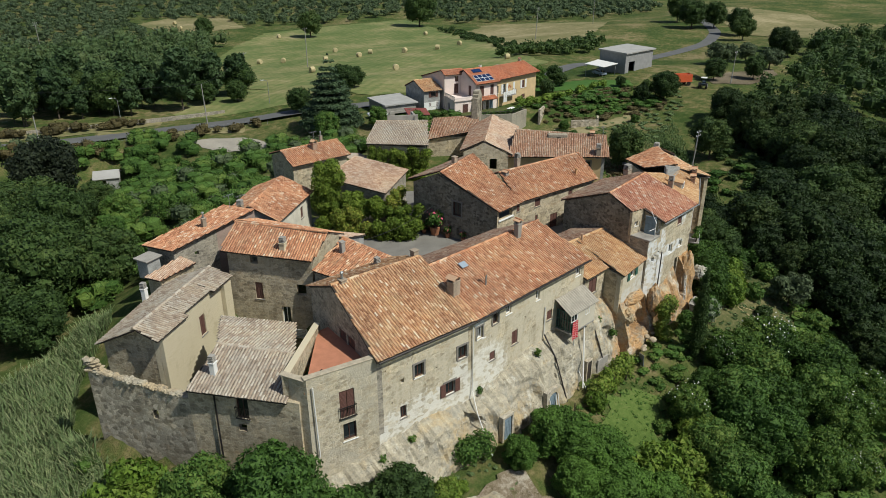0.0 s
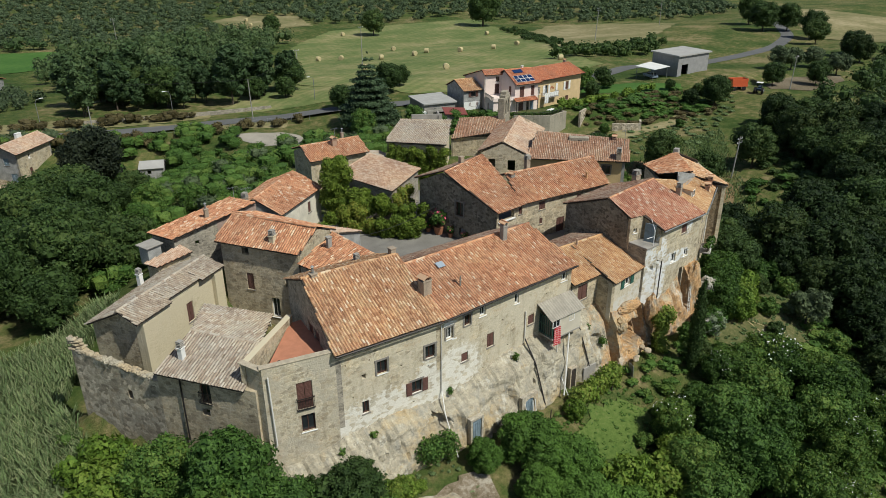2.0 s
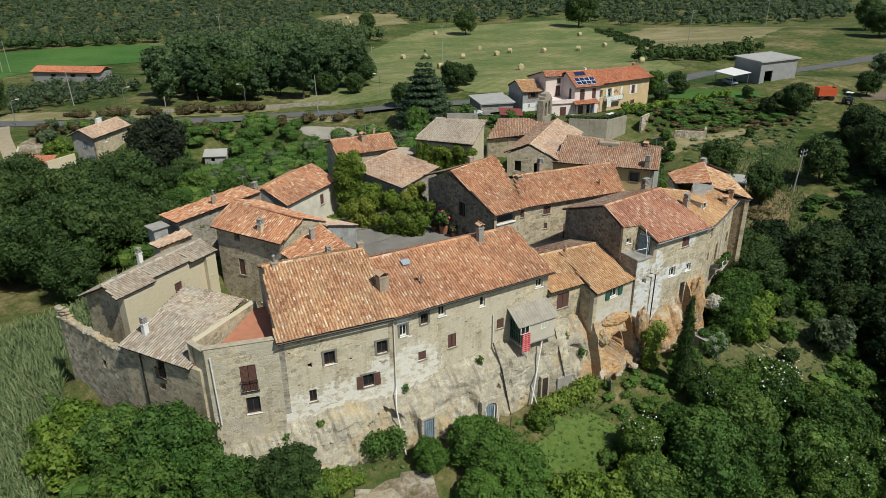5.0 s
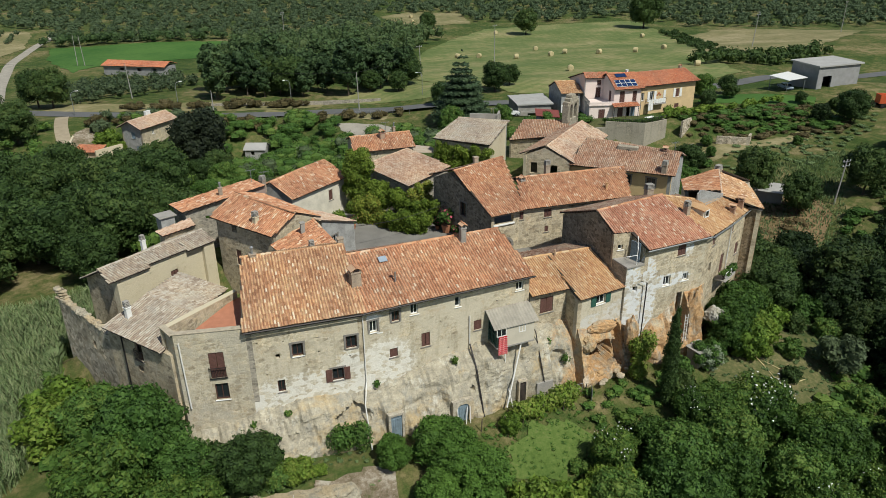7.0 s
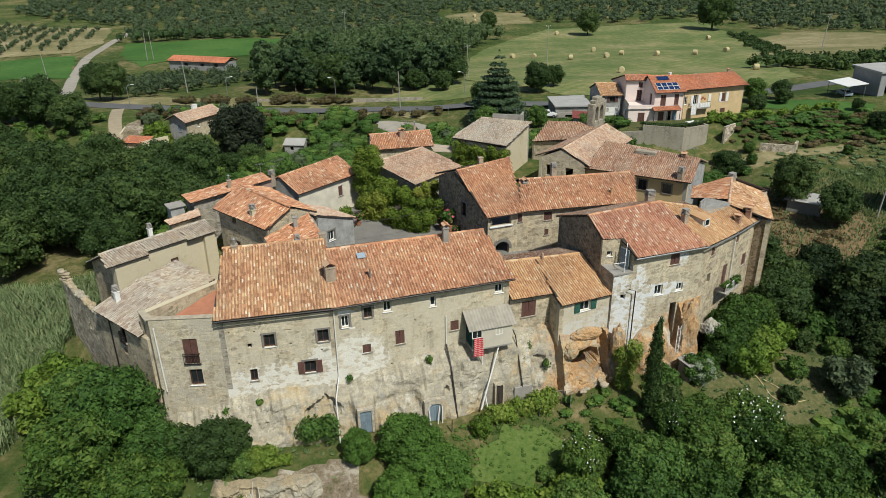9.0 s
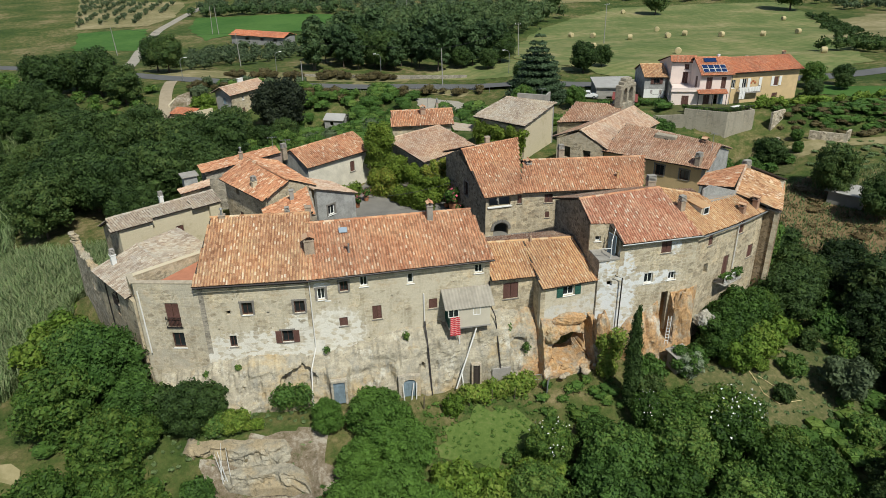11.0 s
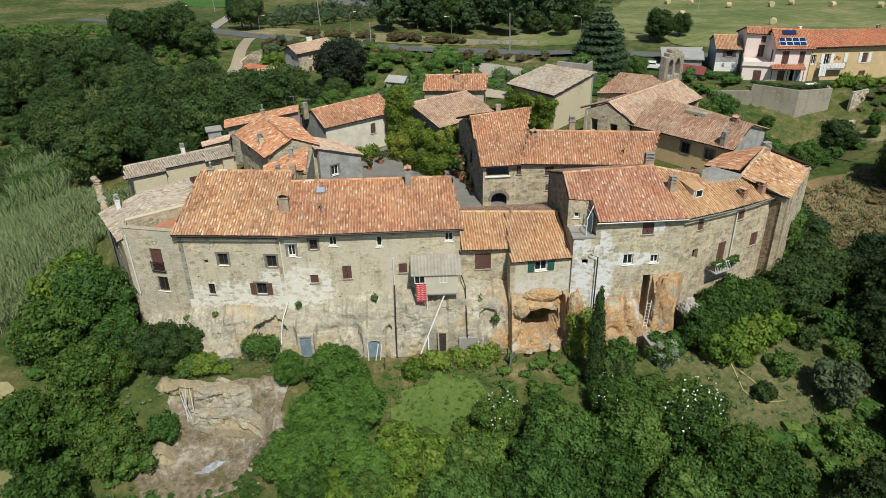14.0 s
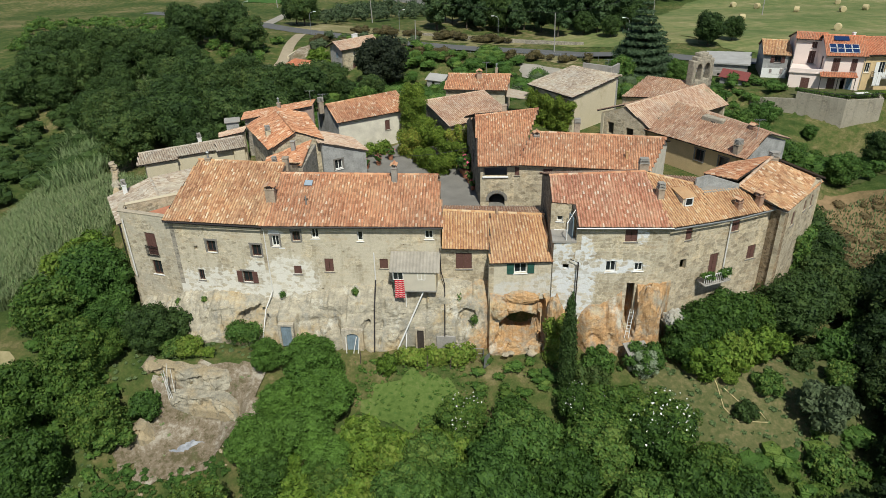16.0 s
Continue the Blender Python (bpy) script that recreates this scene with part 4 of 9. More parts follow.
Wall(h1, (-24.2, -8.3), (-15.35, -9.2), -3, 9.55, mat=M_FACADE, holes=[(3.27, 4.11, 6.51, 7.64, "sur sill"), (7.46, 8.33, 6.39, 7.52, "sur"), (1.91, 2.48, 3.51, 4.60, "small"), (6.2, 7.12, 3.63, 4.76, "open sur"), (2.0, 2.32, 6.58, 6.98), (2.58, 2.72, 7.95, 8.09), (0.66, 0.8, 8.14, 8.28), (5.24, 5.4, 6.50, 6.64), (6.26, 6.4, 2.80, 2.94), (7.62, 7.8, 5.60, 5.74), (4.9, 5.5, 7.82, 7.90), (4.2, 4.32, 5.5, 5.62), (1.1, 1.24, 5.2, 5.34)])
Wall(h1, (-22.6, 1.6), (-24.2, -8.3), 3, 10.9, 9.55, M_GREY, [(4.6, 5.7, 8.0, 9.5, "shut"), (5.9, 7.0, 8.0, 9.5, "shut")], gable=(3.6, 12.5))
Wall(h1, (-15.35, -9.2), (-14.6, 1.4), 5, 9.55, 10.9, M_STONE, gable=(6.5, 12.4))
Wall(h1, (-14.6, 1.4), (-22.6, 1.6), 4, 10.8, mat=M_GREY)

h2 = thing("stone_house", (-8, -5, 0), "long beige tuff house with a red tile roof", "house")
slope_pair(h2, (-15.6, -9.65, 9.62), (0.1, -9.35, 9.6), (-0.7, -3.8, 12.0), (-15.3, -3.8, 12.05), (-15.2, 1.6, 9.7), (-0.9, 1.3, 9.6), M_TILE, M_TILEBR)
Wall(h2, (-15.35, -9.2), (-0.2, -8.95), -3, 9.5, mat=M_FACADE2, holes=[(0.53, 1.18, 7.42, 8.48, "white sur"), (2.41, 3.06, 7.96, 8.91, "sur"), (4.05, 4.71, 8.21, 9.12, "white"), (8.03, 8.52, 7.98, 8.90, "white"), (2.13, 2.83, 4.67, 5.50, "shut"), (4.94, 5.72, 4.93, 6.25, "shut"), (13.83, 14.55, 8.21, 9.01, "white"), (9.79, 10.52, 5.29, 6.25, "shut"), (4.46, 4.6, 3.08, 3.22), (6.6, 6.74, 6.9, 7.04), (7.3, 7.44, 4.2, 4.34), (11.9, 12.05, 7.6, 7.74)])
Wall(h2, (-0.2, -8.95), (-0.9, 1.0), 2, 9.5, 9.5, M_STONE, gable=(5.2, 11.9))
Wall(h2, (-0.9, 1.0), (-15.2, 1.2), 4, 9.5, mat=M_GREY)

# low annex
h3 = thing("stone_annex", (4, -7, 0), "low tuff annex with a stepped bright orange tile roof", "house")
tiled_slope(h3, [(-0.1, -9.3, 7.5), (3.95, -9.05, 7.36), (3.9, -5.0, 8.95), (-0.2, -5.0, 9.1)], M_TILEOR)
tiled_slope(h3, [(3.95, -10.75, 6.95), (9.4, -10.0, 6.85), (8.8, -4.95, 8.75), (3.9, -5.0, 8.95)], M_TILEOR)
tiled_slope(h3, [(8.3, -1.6, 7.9), (-0.4, -1.8, 8.1), (-0.2, -5.0, 9.1), (8.8, -4.95, 8.75)], M_TILEBR, ridge=False)
Wall(h3, (-0.2, -8.85), (3.9, -8.7), 0, 7.3, mat=M_STONE, holes=[(1.29, 2.67, 5.23, 6.82, "shut")])
Wall(h3, (3.9, -8.7), (3.95, -10.45), 0, 7.2, 6.85, mat=M_STONE)
Wall(h3, (3.95, -10.45), (9.3, -9.75), 3.0, 6.8, mat=M_FACADE3, holes=[(2.15, 3.25, 5.67, 6.7, "white green open")])
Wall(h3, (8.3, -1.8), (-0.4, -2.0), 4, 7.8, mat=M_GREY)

# tower-like house with the cut-out balcony
h4 = thing("stone_house", (14, -5, 0), "tall limewashed tuff house with a corner balcony", "house")
tiled_slope(h4, [(11.1, -10.5, 10.3), (18.75, -10.1, 10.2), (17.2, -4.4, 12.7), (9.0, -5.2, 12.6), (9.1, -7.9, 11.3), (11.1, -8.2, 11.25)], M_TILERED, ridge=False)
ridge_row(h4, (9.0, -5.2, 12.6), (17.2, -4.4, 12.7), M_TILE)
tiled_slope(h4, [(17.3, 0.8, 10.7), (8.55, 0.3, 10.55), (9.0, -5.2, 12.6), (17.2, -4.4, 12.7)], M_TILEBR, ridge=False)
Wall(h4, (9.3, -10.0), (11.1, -10.12), -2, 8.75, mat=M_TOWER, holes=[(0.83, 1.33, 6.10, 6.60, "")])
W4 = Wall(h4, (11.1, -10.12), (18.57, -9.75), -2, 10.2, mat=M_TOWER, holes=[(4.55, 5.2, 0.4, 4.75, ""), (3.95, 4.95, 8.69, 9.83, "shut"), (2.6, 3.46, 5.88, 6.89, "white"), (5.0, 5.7, 5.91, 6.68, "white")])
Wall(h4, (8.8, 0.0), (9.1, -7.7), 4, 10.5, 11.2, M_SHADEWALL, gable=(5.3, 12.5))
Wall(h4, (9.1, -7.7), (9.3, -10.0), 4, 8.75, mat=M_GREY)
Wall(h4, (9.1, -8.0), (11.1, -8.2), 8, 11.2, mat=M_STONE, holes=[(0.5, 1.0, 9.6, 10.1, "white")])
Wall(h4, (11.1, -8.2), (11.1, -10.12), 8, 11.15, 10.2, M_STONE)
part("balcony_floor", box((2.0, 2.2, 0.2), pose(10.15, -9.05, 8.72), 0.02), M_CONCRETE, h4)
Wall(h4, (17.3, 0.5), (8.8, 0.0), 4, 10.5, mat=M_GREY)

# curved row to its right
h5 = thing("stone_house", (23, -4, 0), "curved tuff house with an orange roof and terrace", "house")
tiled_slope(h5, [(18.6, -10.15, 10.15), (22.1, -8.5, 9.92), (22.1, -5.0, 11.2), (21.4, -4.4, 11.6), (17.2, -4.4, 12.6)], M_TILEOR, ridge=False)
ridge_row(h5, (17.2, -4.4, 12.6), (21.4, -4.4, 11.6), M_TILEOR)
tiled_slope(h5, [(22.1, -8.5, 9.92), (28.5, -5.4, 9.95), (25.3, -4.3, 11.3), (22.1, -5.0, 11.2)], M_TILEOR, ridge=False)
tiled_slope(h5, [(23.2, -0.2, 10.4), (17.3, 0.8, 10.7), (17.2, -4.4, 12.6), (21.4, -4.4, 11.6)], M_TILEBR, ridge=False)
Wall(h5, (18.57, -9.75), (24.3, -7.0), -1, 10.0, 9.65, M_STONE, [(1.75, 2.4, 8.40, 9.49, "shut"), (4.75, 5.65, 4.30, 6.43, "door"), (1.6, 2.25, 5.60, 6.60, "")])
Wall(h5, (24.3, -7.0), (28.2, -5.1), -1, 9.65, 9.8, M_STONE, [(0.2, 1.0, 8.2, 9.5, "shut"), (2.5, 3.4, 5.00, 6.37, "shut")])

h6 = thing("stone_house", (30, 0, 0), "end house of the row with a hipped pale orange roof", "house")
tiled_slope(h6, [(28.9, -6.6, 10.05), (35.2, 1.4, 9.85), (30.0, 1.4, 11.95), (25.3, -4.25, 11.3)], M_TILEMIX, ridge=False)
tiled_slope(h6, [(27.2, 3.9, 10.3), (23.4, -1.0, 10.7), (25.3, -4.25, 11.3), (30.0, 1.4, 11.95)], M_TILE, ridge=False)
ridge_row(h6, (25.3, -4.25, 11.3), (30.0, 1.4, 11.95), M_TILEPALE)
tiled_slope(h6, [(35.2, 1.4, 9.85), (27.2, 4.1, 10.25), (30.0, 1.4, 11.95)], M_TILEMIX, ridge=False)
Wall(h6, (28.15, -5.15), (28.95, -6.3), -1, 9.8, mat=M_BUTTRESS)
Wall(h6, (28.95, -6.3), (34.8, 1.3), -1, 9.8, mat=M_STONE, holes=[(2.2, 3.0, 7.6, 9.0, "shut"), (5.4, 6.1, 7.9, 9.0, "shut"), (7.4, 8.1, 7.6, 8.9, "shut")])
Wall(h6, (34.8, 1.3), (27.2, 3.7), -1, 9.8, mat=M_STONE)
Wall(h6, (27.2, 3.7), (23.6, -1.0), 4, 10.1, mat=M_STONE)
part("buttress_coping", box((1.6, 0.5, 0.12), pose(28.6, -5.7, 9.86, 0, 0, -55), 0.02), M_CONCRETE, h6)

# big house behind, with its long wing
h7 = thing("stone_house", (6, 9, 4), "large grey tuff house with red roof and arched loggia", "house")
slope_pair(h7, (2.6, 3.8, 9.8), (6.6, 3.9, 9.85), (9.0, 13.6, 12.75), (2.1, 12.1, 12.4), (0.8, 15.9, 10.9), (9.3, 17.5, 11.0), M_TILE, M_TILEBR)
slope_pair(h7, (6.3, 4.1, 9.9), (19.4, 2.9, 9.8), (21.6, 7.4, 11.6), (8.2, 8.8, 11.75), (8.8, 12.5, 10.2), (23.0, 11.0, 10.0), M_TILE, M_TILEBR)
Wall(h7, (1.1, 15.4), (2.9, 4.3), G, 10.8, 9.7, M_SHADEWALL, [(5.52, 6.6, 8.0, 9.6, "sur"), (1.2, 2.3, 4.6, 6.3, "door"), (6.0, 6.8, 5.7, 6.6, "")], gable=(3.2, 12.3))
W7 = Wall(h7, (2.9, 4.3), (6.3, 4.5), G, 9.7, mat=M_STONE, holes=[(0.30, 2.69, 8.53, 9.55, ""), (0.87, 2.5, 4.6, 6.6, "")])
Wall(h7, (6.3, 4.5), (19.2, 3.3), G, 9.7, mat=M_STONE, holes=[(0.05, 0.5, 8.6, 9.5, "shut"), (2.9, 3.8, 8.5, 9.45, "shut"), (3.05, 3.5, 6.8, 7.5, "shut"), (8.5, 9.2, 8.3, 9.2, "shut"), (5.6, 6.8, 5.0, 7.0, "door")])
Wall(h7, (19.2, 3.3), (22.6, 10.8), G, 9.7, 9.9, M_WHITE, gable=(4.6, 11.5))

# house with the gable front and bell wall
h8 = thing("church", (24, 26, 4), "small stone church with a gabled tile roof", "church")
slope_pair(h8, (22.2, 18.4, 8.9), (33.6, 26.9, 9.2), (31.0, 29.9, 11.0), (19.7, 21.3, 10.75), (16.8, 23.1, 9.5), (28.3, 31.7, 9.5), M_TILEPALE, M_TILEBR)
Wall(h8, (17.3, 23.0), (21.9, 18.9), G, 9.4, 8.9, M_STONE, [(1.0, 1.9, 7.0, 8.5, ""), (3.6, 4.6, 6.8, 8.3, "")], gable=(2.9, 10.55))
Wall(h8, (28.3, 31.4), (17.3, 23.0), G, 9.4, mat=M_CREAM)
Wall(h8, (33.2, 26.9), (28.3, 31.4), G, 9.1, 9.4, M_STONE, gable=(2.7, 10.8))

h9 = thing("ochre_house", (28, 14, 4), "ochre rendered house with a red-brown tile roof", "house")
slope_pair(h9, (21.8, 19.0, 8.6), (30.2, 8.2, 8.9), (33.1, 10.8, 10.9), (25.8, 21.0, 11.3), (29.8, 24.2, 9.4), (36.4, 13.5, 9.4), M_TILEBR)
Wall(h9, (22.3, 19.3), (30.2, 8.9), G, 8.5, 8.7, M_YELLOW, [(7.0, 8.1, 6.9, 8.2, "sur"), (10.1, 11.2, 7.0, 8.2, "sur"), (8.6, 9.4, 4.6, 5.6, "")])
Wall(h9, (30.2, 8.9), (35.8, 13.3), G, 8.7, 9.3, M_RENDER, gable=(3.4, 10.8))
Wall(h9, (35.8, 13.3), (29.6, 23.6), G, 9.3, mat=M_STONE)

h10 = thing("ivy_house", (15, 33, 4), "cream house with ivied front under a pale pinkish tile roof", "house")
tiled_slope(h10, [(8.5, 33.3, 10.2), (14.0, 26.5, 10.0), (21.3, 34.4, 10.9), (15.0, 38.7, 11.3)], M_TILEGR, cap=M_TILEPALE)
Wall(h10, (8.9, 33.3), (14.0, 27.0), G, 10.0, 9.8, M_STONE, [(4.0, 4.8, 7.0, 8.4, "")])
Wall(h10, (14.0, 27.0), (20.9, 34.4), G, 9.8, 10.7, M_CREAM)
Wall(h10, (20.9, 34.4), (15.0, 38.3), G, 10.7, 11.1, M_RENDER)
Wall(h10, (15.0, 38.3), (8.9, 33.3), G, 11.1, 10.0, M_STONE)

h11 = thing("ivy_shed", (-1, 21, 4), "low stone shed with a pale tile roof grown over by ivy", "shed")
tiled_slope(h11, [(-1.1, 17.8, 9.3), (6.2, 21.9, 9.6), (2.8, 28.2, 10.7), (-4.7, 24.2, 10.5)], M_TILEPALE)
Wall(h11, (-4.4, 24.2), (-0.9, 18.2), G, 10.3, 9.15, M_GREY, [(3.0, 3.6, 7.6, 8.3, "")])
Wall(h11, (-0.9, 18.2), (5.8, 22.0), G, 9.15, 9.4, M_GREY)
Wall(h11, (5.8, 22.0), (2.6, 27.9), G, 9.4, 10.5, M_GREY)
Wall(h11, (2.6, 27.9), (-4.4, 24.2), G, 10.5, 10.3, M_GREY)

h12 = thing("white_house", (-12, 23, 4), "cream-white rendered house with an orange tile roof", "house")
slope_pair(h12, (-14.6, 18.7, 9.4), (-6.6, 24.2, 9.3), (-8.6, 27.6, 10.8), (-16.5, 21.3, 10.9), (-18.5, 24.0, 9.4), (-10.5, 30.5, 9.3), M_TILE)
Wall(h12, (-14.6, 19.1), (-6.9, 24.4), G, 9.3, 9.2, M_WHITE, [(6.2, 6.9, 7.2, 8.5, "shut")])
Wall(h12, (-6.9, 24.4), (-10.6, 30.2), G, 9.2, mat=M_WHITE, gable=(3.6, 10.7))
Wall(h12, (-18.3, 23.8), (-14.6, 19.1), G, 9.2, 9.3, M_RENDER, gable=(3.2, 10.8))
h12b = thing("stone_house", (-22, 20, 3), "grey stone house with a pinkish monopitch tile roof", "house")
tiled_slope(h12b, [(-27.3, 22.6, 9.5), (-26.3, 18.4, 10.0), (-17.5, 18.4, 11.8), (-18.2, 23.4, 11.0)], M_TILE, ridge=False)
Wall(h12b, (-26.0, 18.75), (-21.6, 18.7), 0, 9.9, 10.8, M_GREY, [(2.0, 2.4, 8.6, 9.0, "")])
Wall(h12b, (-21.6, 18.7), (-17.4, 18.6), 0, 10.8, 11.6, M_OLDPINK)
Wall(h12b, (-27.0, 22.2), (-26.0, 18.75), 0, 9.3, 9.9, M_GREY)
lo = thing("low_annex", (-27.4, 17.4, 2), "low stone annex with a small pinkish tile roof", "house")
tiled_slope(lo, [(-29.2, 18.2, 8.3), (-28.6, 16.4, 8.4), (-25.3, 15.9, 9.3), (-25.6, 18.3, 9.2)], M_TILEPALE, ridge=False)
Wall(lo, (-28.9, 18.2), (-28.4, 16.6), 0, 8.2, mat=M_STONE)
Wall(lo, (-28.4, 16.6), (-25.4, 16.2), 0, 8.2, 9.1, M_STONE)
part("white_block", box((1.5, 1.3, 1.8), pose(-28.0, 19.8, 8.4, 0, 0, 20), 0.03), M_RENDER, lo)
part("slab_roof", box((1.9, 1.7, 0.12), pose(-28.0, 19.8, 9.4, 3, 0, 20), 0.02), M_CONCRETE, lo)

h13 = thing("stone_house", (-19, 11, 3), "dark tuff house with a hipped orange-red tile roof", "house")
slope_pair(h13, (-24.0, 13.6, 10.75), (-19.3, 6.2, 10.7), (-16.6, 7.4, 12.2), (-21.1, 15.6, 12.15), (-18.0, 17.4, 10.9), (-13.9, 8.6, 10.9), M_TILE)
Wall(h13, (-23.4, 13.4), (-19.0, 6.7), 0, 10.6, mat=M_STONE, holes=[(2.2, 2.9, 9.6, 10.3, ""), (2.35, 3.1, 6.05, 7.75, "shut"), (6.4, 7.3, 6.85, 7.9, ""), (4.75, 5.6, 3.5, 5.5, "white")])
Wall(h13, (-19.0, 6.7), (-14.2, 8.6), 0, 10.6, 10.8, M_STONE, gable=(2.5, 12.0))
Wall(h13, (-18.2, 17.0), (-23.4, 13.4), 0, 10.8, 10.6, M_GREY, gable=(3.2, 12.0))

h14 = thing("stone_house", (-17, 4, 3), "low stone house with a rough orange tile roof", "house")
tiled_slope(h14, [(-19.4, 6.0, 9.8), (-18.4, 0.2, 9.9), (-14.4, 0.6, 11.0), (-15.0, 7.4, 11.2)], M_TILE, wear=2.5)
Wall(h14, (-19.1, 6.2), (-18.1, 0.6), 0, 9.7, mat=M_GREY, holes=[(1.2, 2.1, 6.4, 7.6, "")])
Wall(h14, (-14.2, 0.6), (-14.5, 7.4), 4, 10.8, mat=M_GREY)

h15 = thing("rendered_house", (-12, 10, 4), "small grey rendered house with a pale tile roof on the square", "house")
tiled_slope(h15, [(-9.6, 10.9, 8.8), (-12.3, 15.4, 8.8), (-16.6, 12.6, 10.8), (-14.2, 7.6, 10.9)], M_TILEPALE)
Wall(h15, (-14.0, 7.9), (-9.9, 10.9), G, 10.7, 8.7, M_RENDER, [(1.3, 2.2, 7.4, 8.5, "white sur")])
Wall(h15, (-9.9, 10.9), (-12.4, 15.0), G, 8.7, mat=M_RENDER)

# left group: lean building with pale grey roof, low roof and terrace
h16 = thing("cream_house", (-29, 10, 2), "cream house with a stepped grey-brown tile roof", "house")
for k0, k1, inn in ((0.0, 0.36, 0.0), (0.36, 0.72, 0.45), (0.72, 1.0, 0.15)):
    a, b2, c2, d2 = Vector((-33.6, 5.6, 8.95)), Vector((-23.8, 11.9, 8.75)), Vector((-24.9, 14.1, 9.35)), Vector((-34.4, 7.9, 9.45))
    push = Vector((-0.54, 0.84, 0.28)) * inn
    tiled_slope(h16, [a.lerp(b2, k0) + push, a.lerp(b2, k1) + push, d2.lerp(c2, k1), d2.lerp(c2, k0)], M_TILEGR)
for k0, k1 in ((0.0, 0.30), (0.86, 0.97)):
    a, b2 = Vector((-33.2, 6.6, 0)), Vector((-24.0, 12.6, 0))
    d2 = Vector((0.546, -0.837, 0)) * 0.4
    p, q = a.lerp(b2, k0) + d2, a.lerp(b2, k1) + d2
    Wall(h16, (p.x, p.y), (q.x, q.y), 0, 8.8, mat=M_CREAM, thick=0.38, name="pier")
tiled_slope(h16, [(-27.6, 17.2, 7.7), (-36.3, 11.2, 7.6), (-34.4, 7.9, 9.45), (-24.9, 14.1, 9.35)], M_TILEGR, ridge=False)
Wall(h16, (-33.2, 6.6), (-24.0, 12.6), 0, 8.85, mat=M_CREAM, holes=[(5.67, 6.5, 5.45, 7.3, "shut")])
Wall(h16, (-35.7, 11.0), (-33.2, 6.6), 0, 7.6, 8.9, M_STONE, gable=(3.3, 9.2))
Wall(h16, (-27.6, 16.8), (-35.7, 11.0), 0, 7.5, mat=M_STONE)

h17 = thing("low_house", (-29, -1, 1), "low stone house with a pale lichened tile roof", "house")
tiled_slope(h17, [(-34.3, 0.1, 7.75), (-30.2, -6.1, 7.75), (-27.3, -2.9, 8.9), (-30.6, 2.2, 9.0)], M_TILEGR)
tiled_slope(h17, [(-24.2, 1.6, 8.3), (-27.8, 7.0, 8.3), (-30.6, 2.2, 9.0), (-27.3, -2.9, 8.9)], M_TILEGR, ridge=False)
Wall(h17, (-38.0, 8.2), (-34.0, 0.6), -2, 7.3, 6.6, M_RUIN, [(5.2, 5.7, 4.2, 5.0, "")])
Wall(h17, (-34.0, 0.6), (-29.6, -6.6), -2, 7.7, mat=M_STONE, holes=[(3.7, 4.6, 5.7, 7.5, "rail"), (3.65, 4.3, 4.6, 5.2, "")])

h18 = thing("terrace_house", (-27, -5, 0), "stone terrace block with a terracotta floor and parapet", "terrace")
Wall(h18, (-29.2, -7.1), (-24.2, -8.3), -2, 9.65, mat=M_TERRWALL, holes=[(2.24, 3.37, 5.57, 7.84, "shut rail"), (2.38, 3.38, 3.60, 5.06, "sill")])
Wall(h18, (-29.8, -5.4), (-29.2, -7.1), -2, 9.4, 9.65, M_TERRWALL)
part("terrace_floor", prism([(-29.3, -6.9, 8.6), (-24.1, -8.1, 8.6), (-22.9, -1.0, 8.6), (-24.0, -1.0, 8.6)], 0.2), M_TERRACE, h18)

# ---- trees ----
def leaf_cloud(lobes, count, size, rng, up=0.25):
    """Leaf clumps (small bent rhombs) over lobes given as (centre, radii)."""
    vols = np.array([(r[0] * r[1] + r[1] * r[2] + r[0] * r[2]) for _, r in lobes])
    pick = rng.choice(len(lobes), size=count, p=vols / vols.sum())
    cen = np.array([c for c, _ in lobes])[pick]
    rad = np.array([r for _, r in lobes])[pick]
    d = rng.normal(size=(count, 3))
    d[:, 2] += up
    d /= np.linalg.norm(d, axis=1)[:, None]
    p = cen + d * rad * (0.80 + 0.36 * rng.random((count, 1)) ** 1.3)
    nrm = d + rng.normal(scale=0.55, size=(count, 3))
    nrm /= np.linalg.norm(nrm, axis=1)[:, None]
    a = np.cross(nrm, rng.normal(size=(count, 3)))
    a /= np.linalg.norm(a, axis=1)[:, None]
    b2 = np.cross(nrm, a)
    s = size * (0.6 + 0.8 * rng.random((count, 1)))
    q = np.stack([p - a * s, p + a * s * 0.7 - b2 * s * 0.6, p + a * s * 0.6 + b2 * s * 0.7 + nrm * s * 0.2], axis=1)
    V = q.reshape(-1, 3)
    F = np.arange(count * 3).reshape(-1, 3)
    return V, F


def core_blobs(lobes, shrink, rng, rings=5, segs=8):
    V, F = [], []
    for c, r in lobes:
        base = len(V)
        for i in range(rings + 1):
            th = math.pi * i / rings
            for k in range(segs):
                ph = 2 * math.pi * k / segs
                w = shrink * (0.82 + 0.3 * rng.random())
                V.append((c[0] + r[0] * w * math.sin(th) * math.cos(ph), c[1] + r[1] * w * math.sin(th) * math.sin(ph), c[2] + r[2] * w * math.cos(th)))
        for i in range(rings):
            for k in range(segs):
                a = base + i * segs + k
                b2 = base + i * segs + (k + 1) % segs
                F.append((a, a + segs, b2 + segs, b2))
    return V, F


def crown_mesh(lobes, count, size, rng, shrink=0.80):
    V1, F1 = leaf_cloud(lobes, count, size, rng)
    V2, F2 = core_blobs(lobes, shrink, rng, 3, 6)
    n = len(V1)
    return [tuple(v) for v in V1.tolist()] + V2, [tuple(f) for f in F1.tolist()] + [tuple(i + n for i in f) for f in F2]


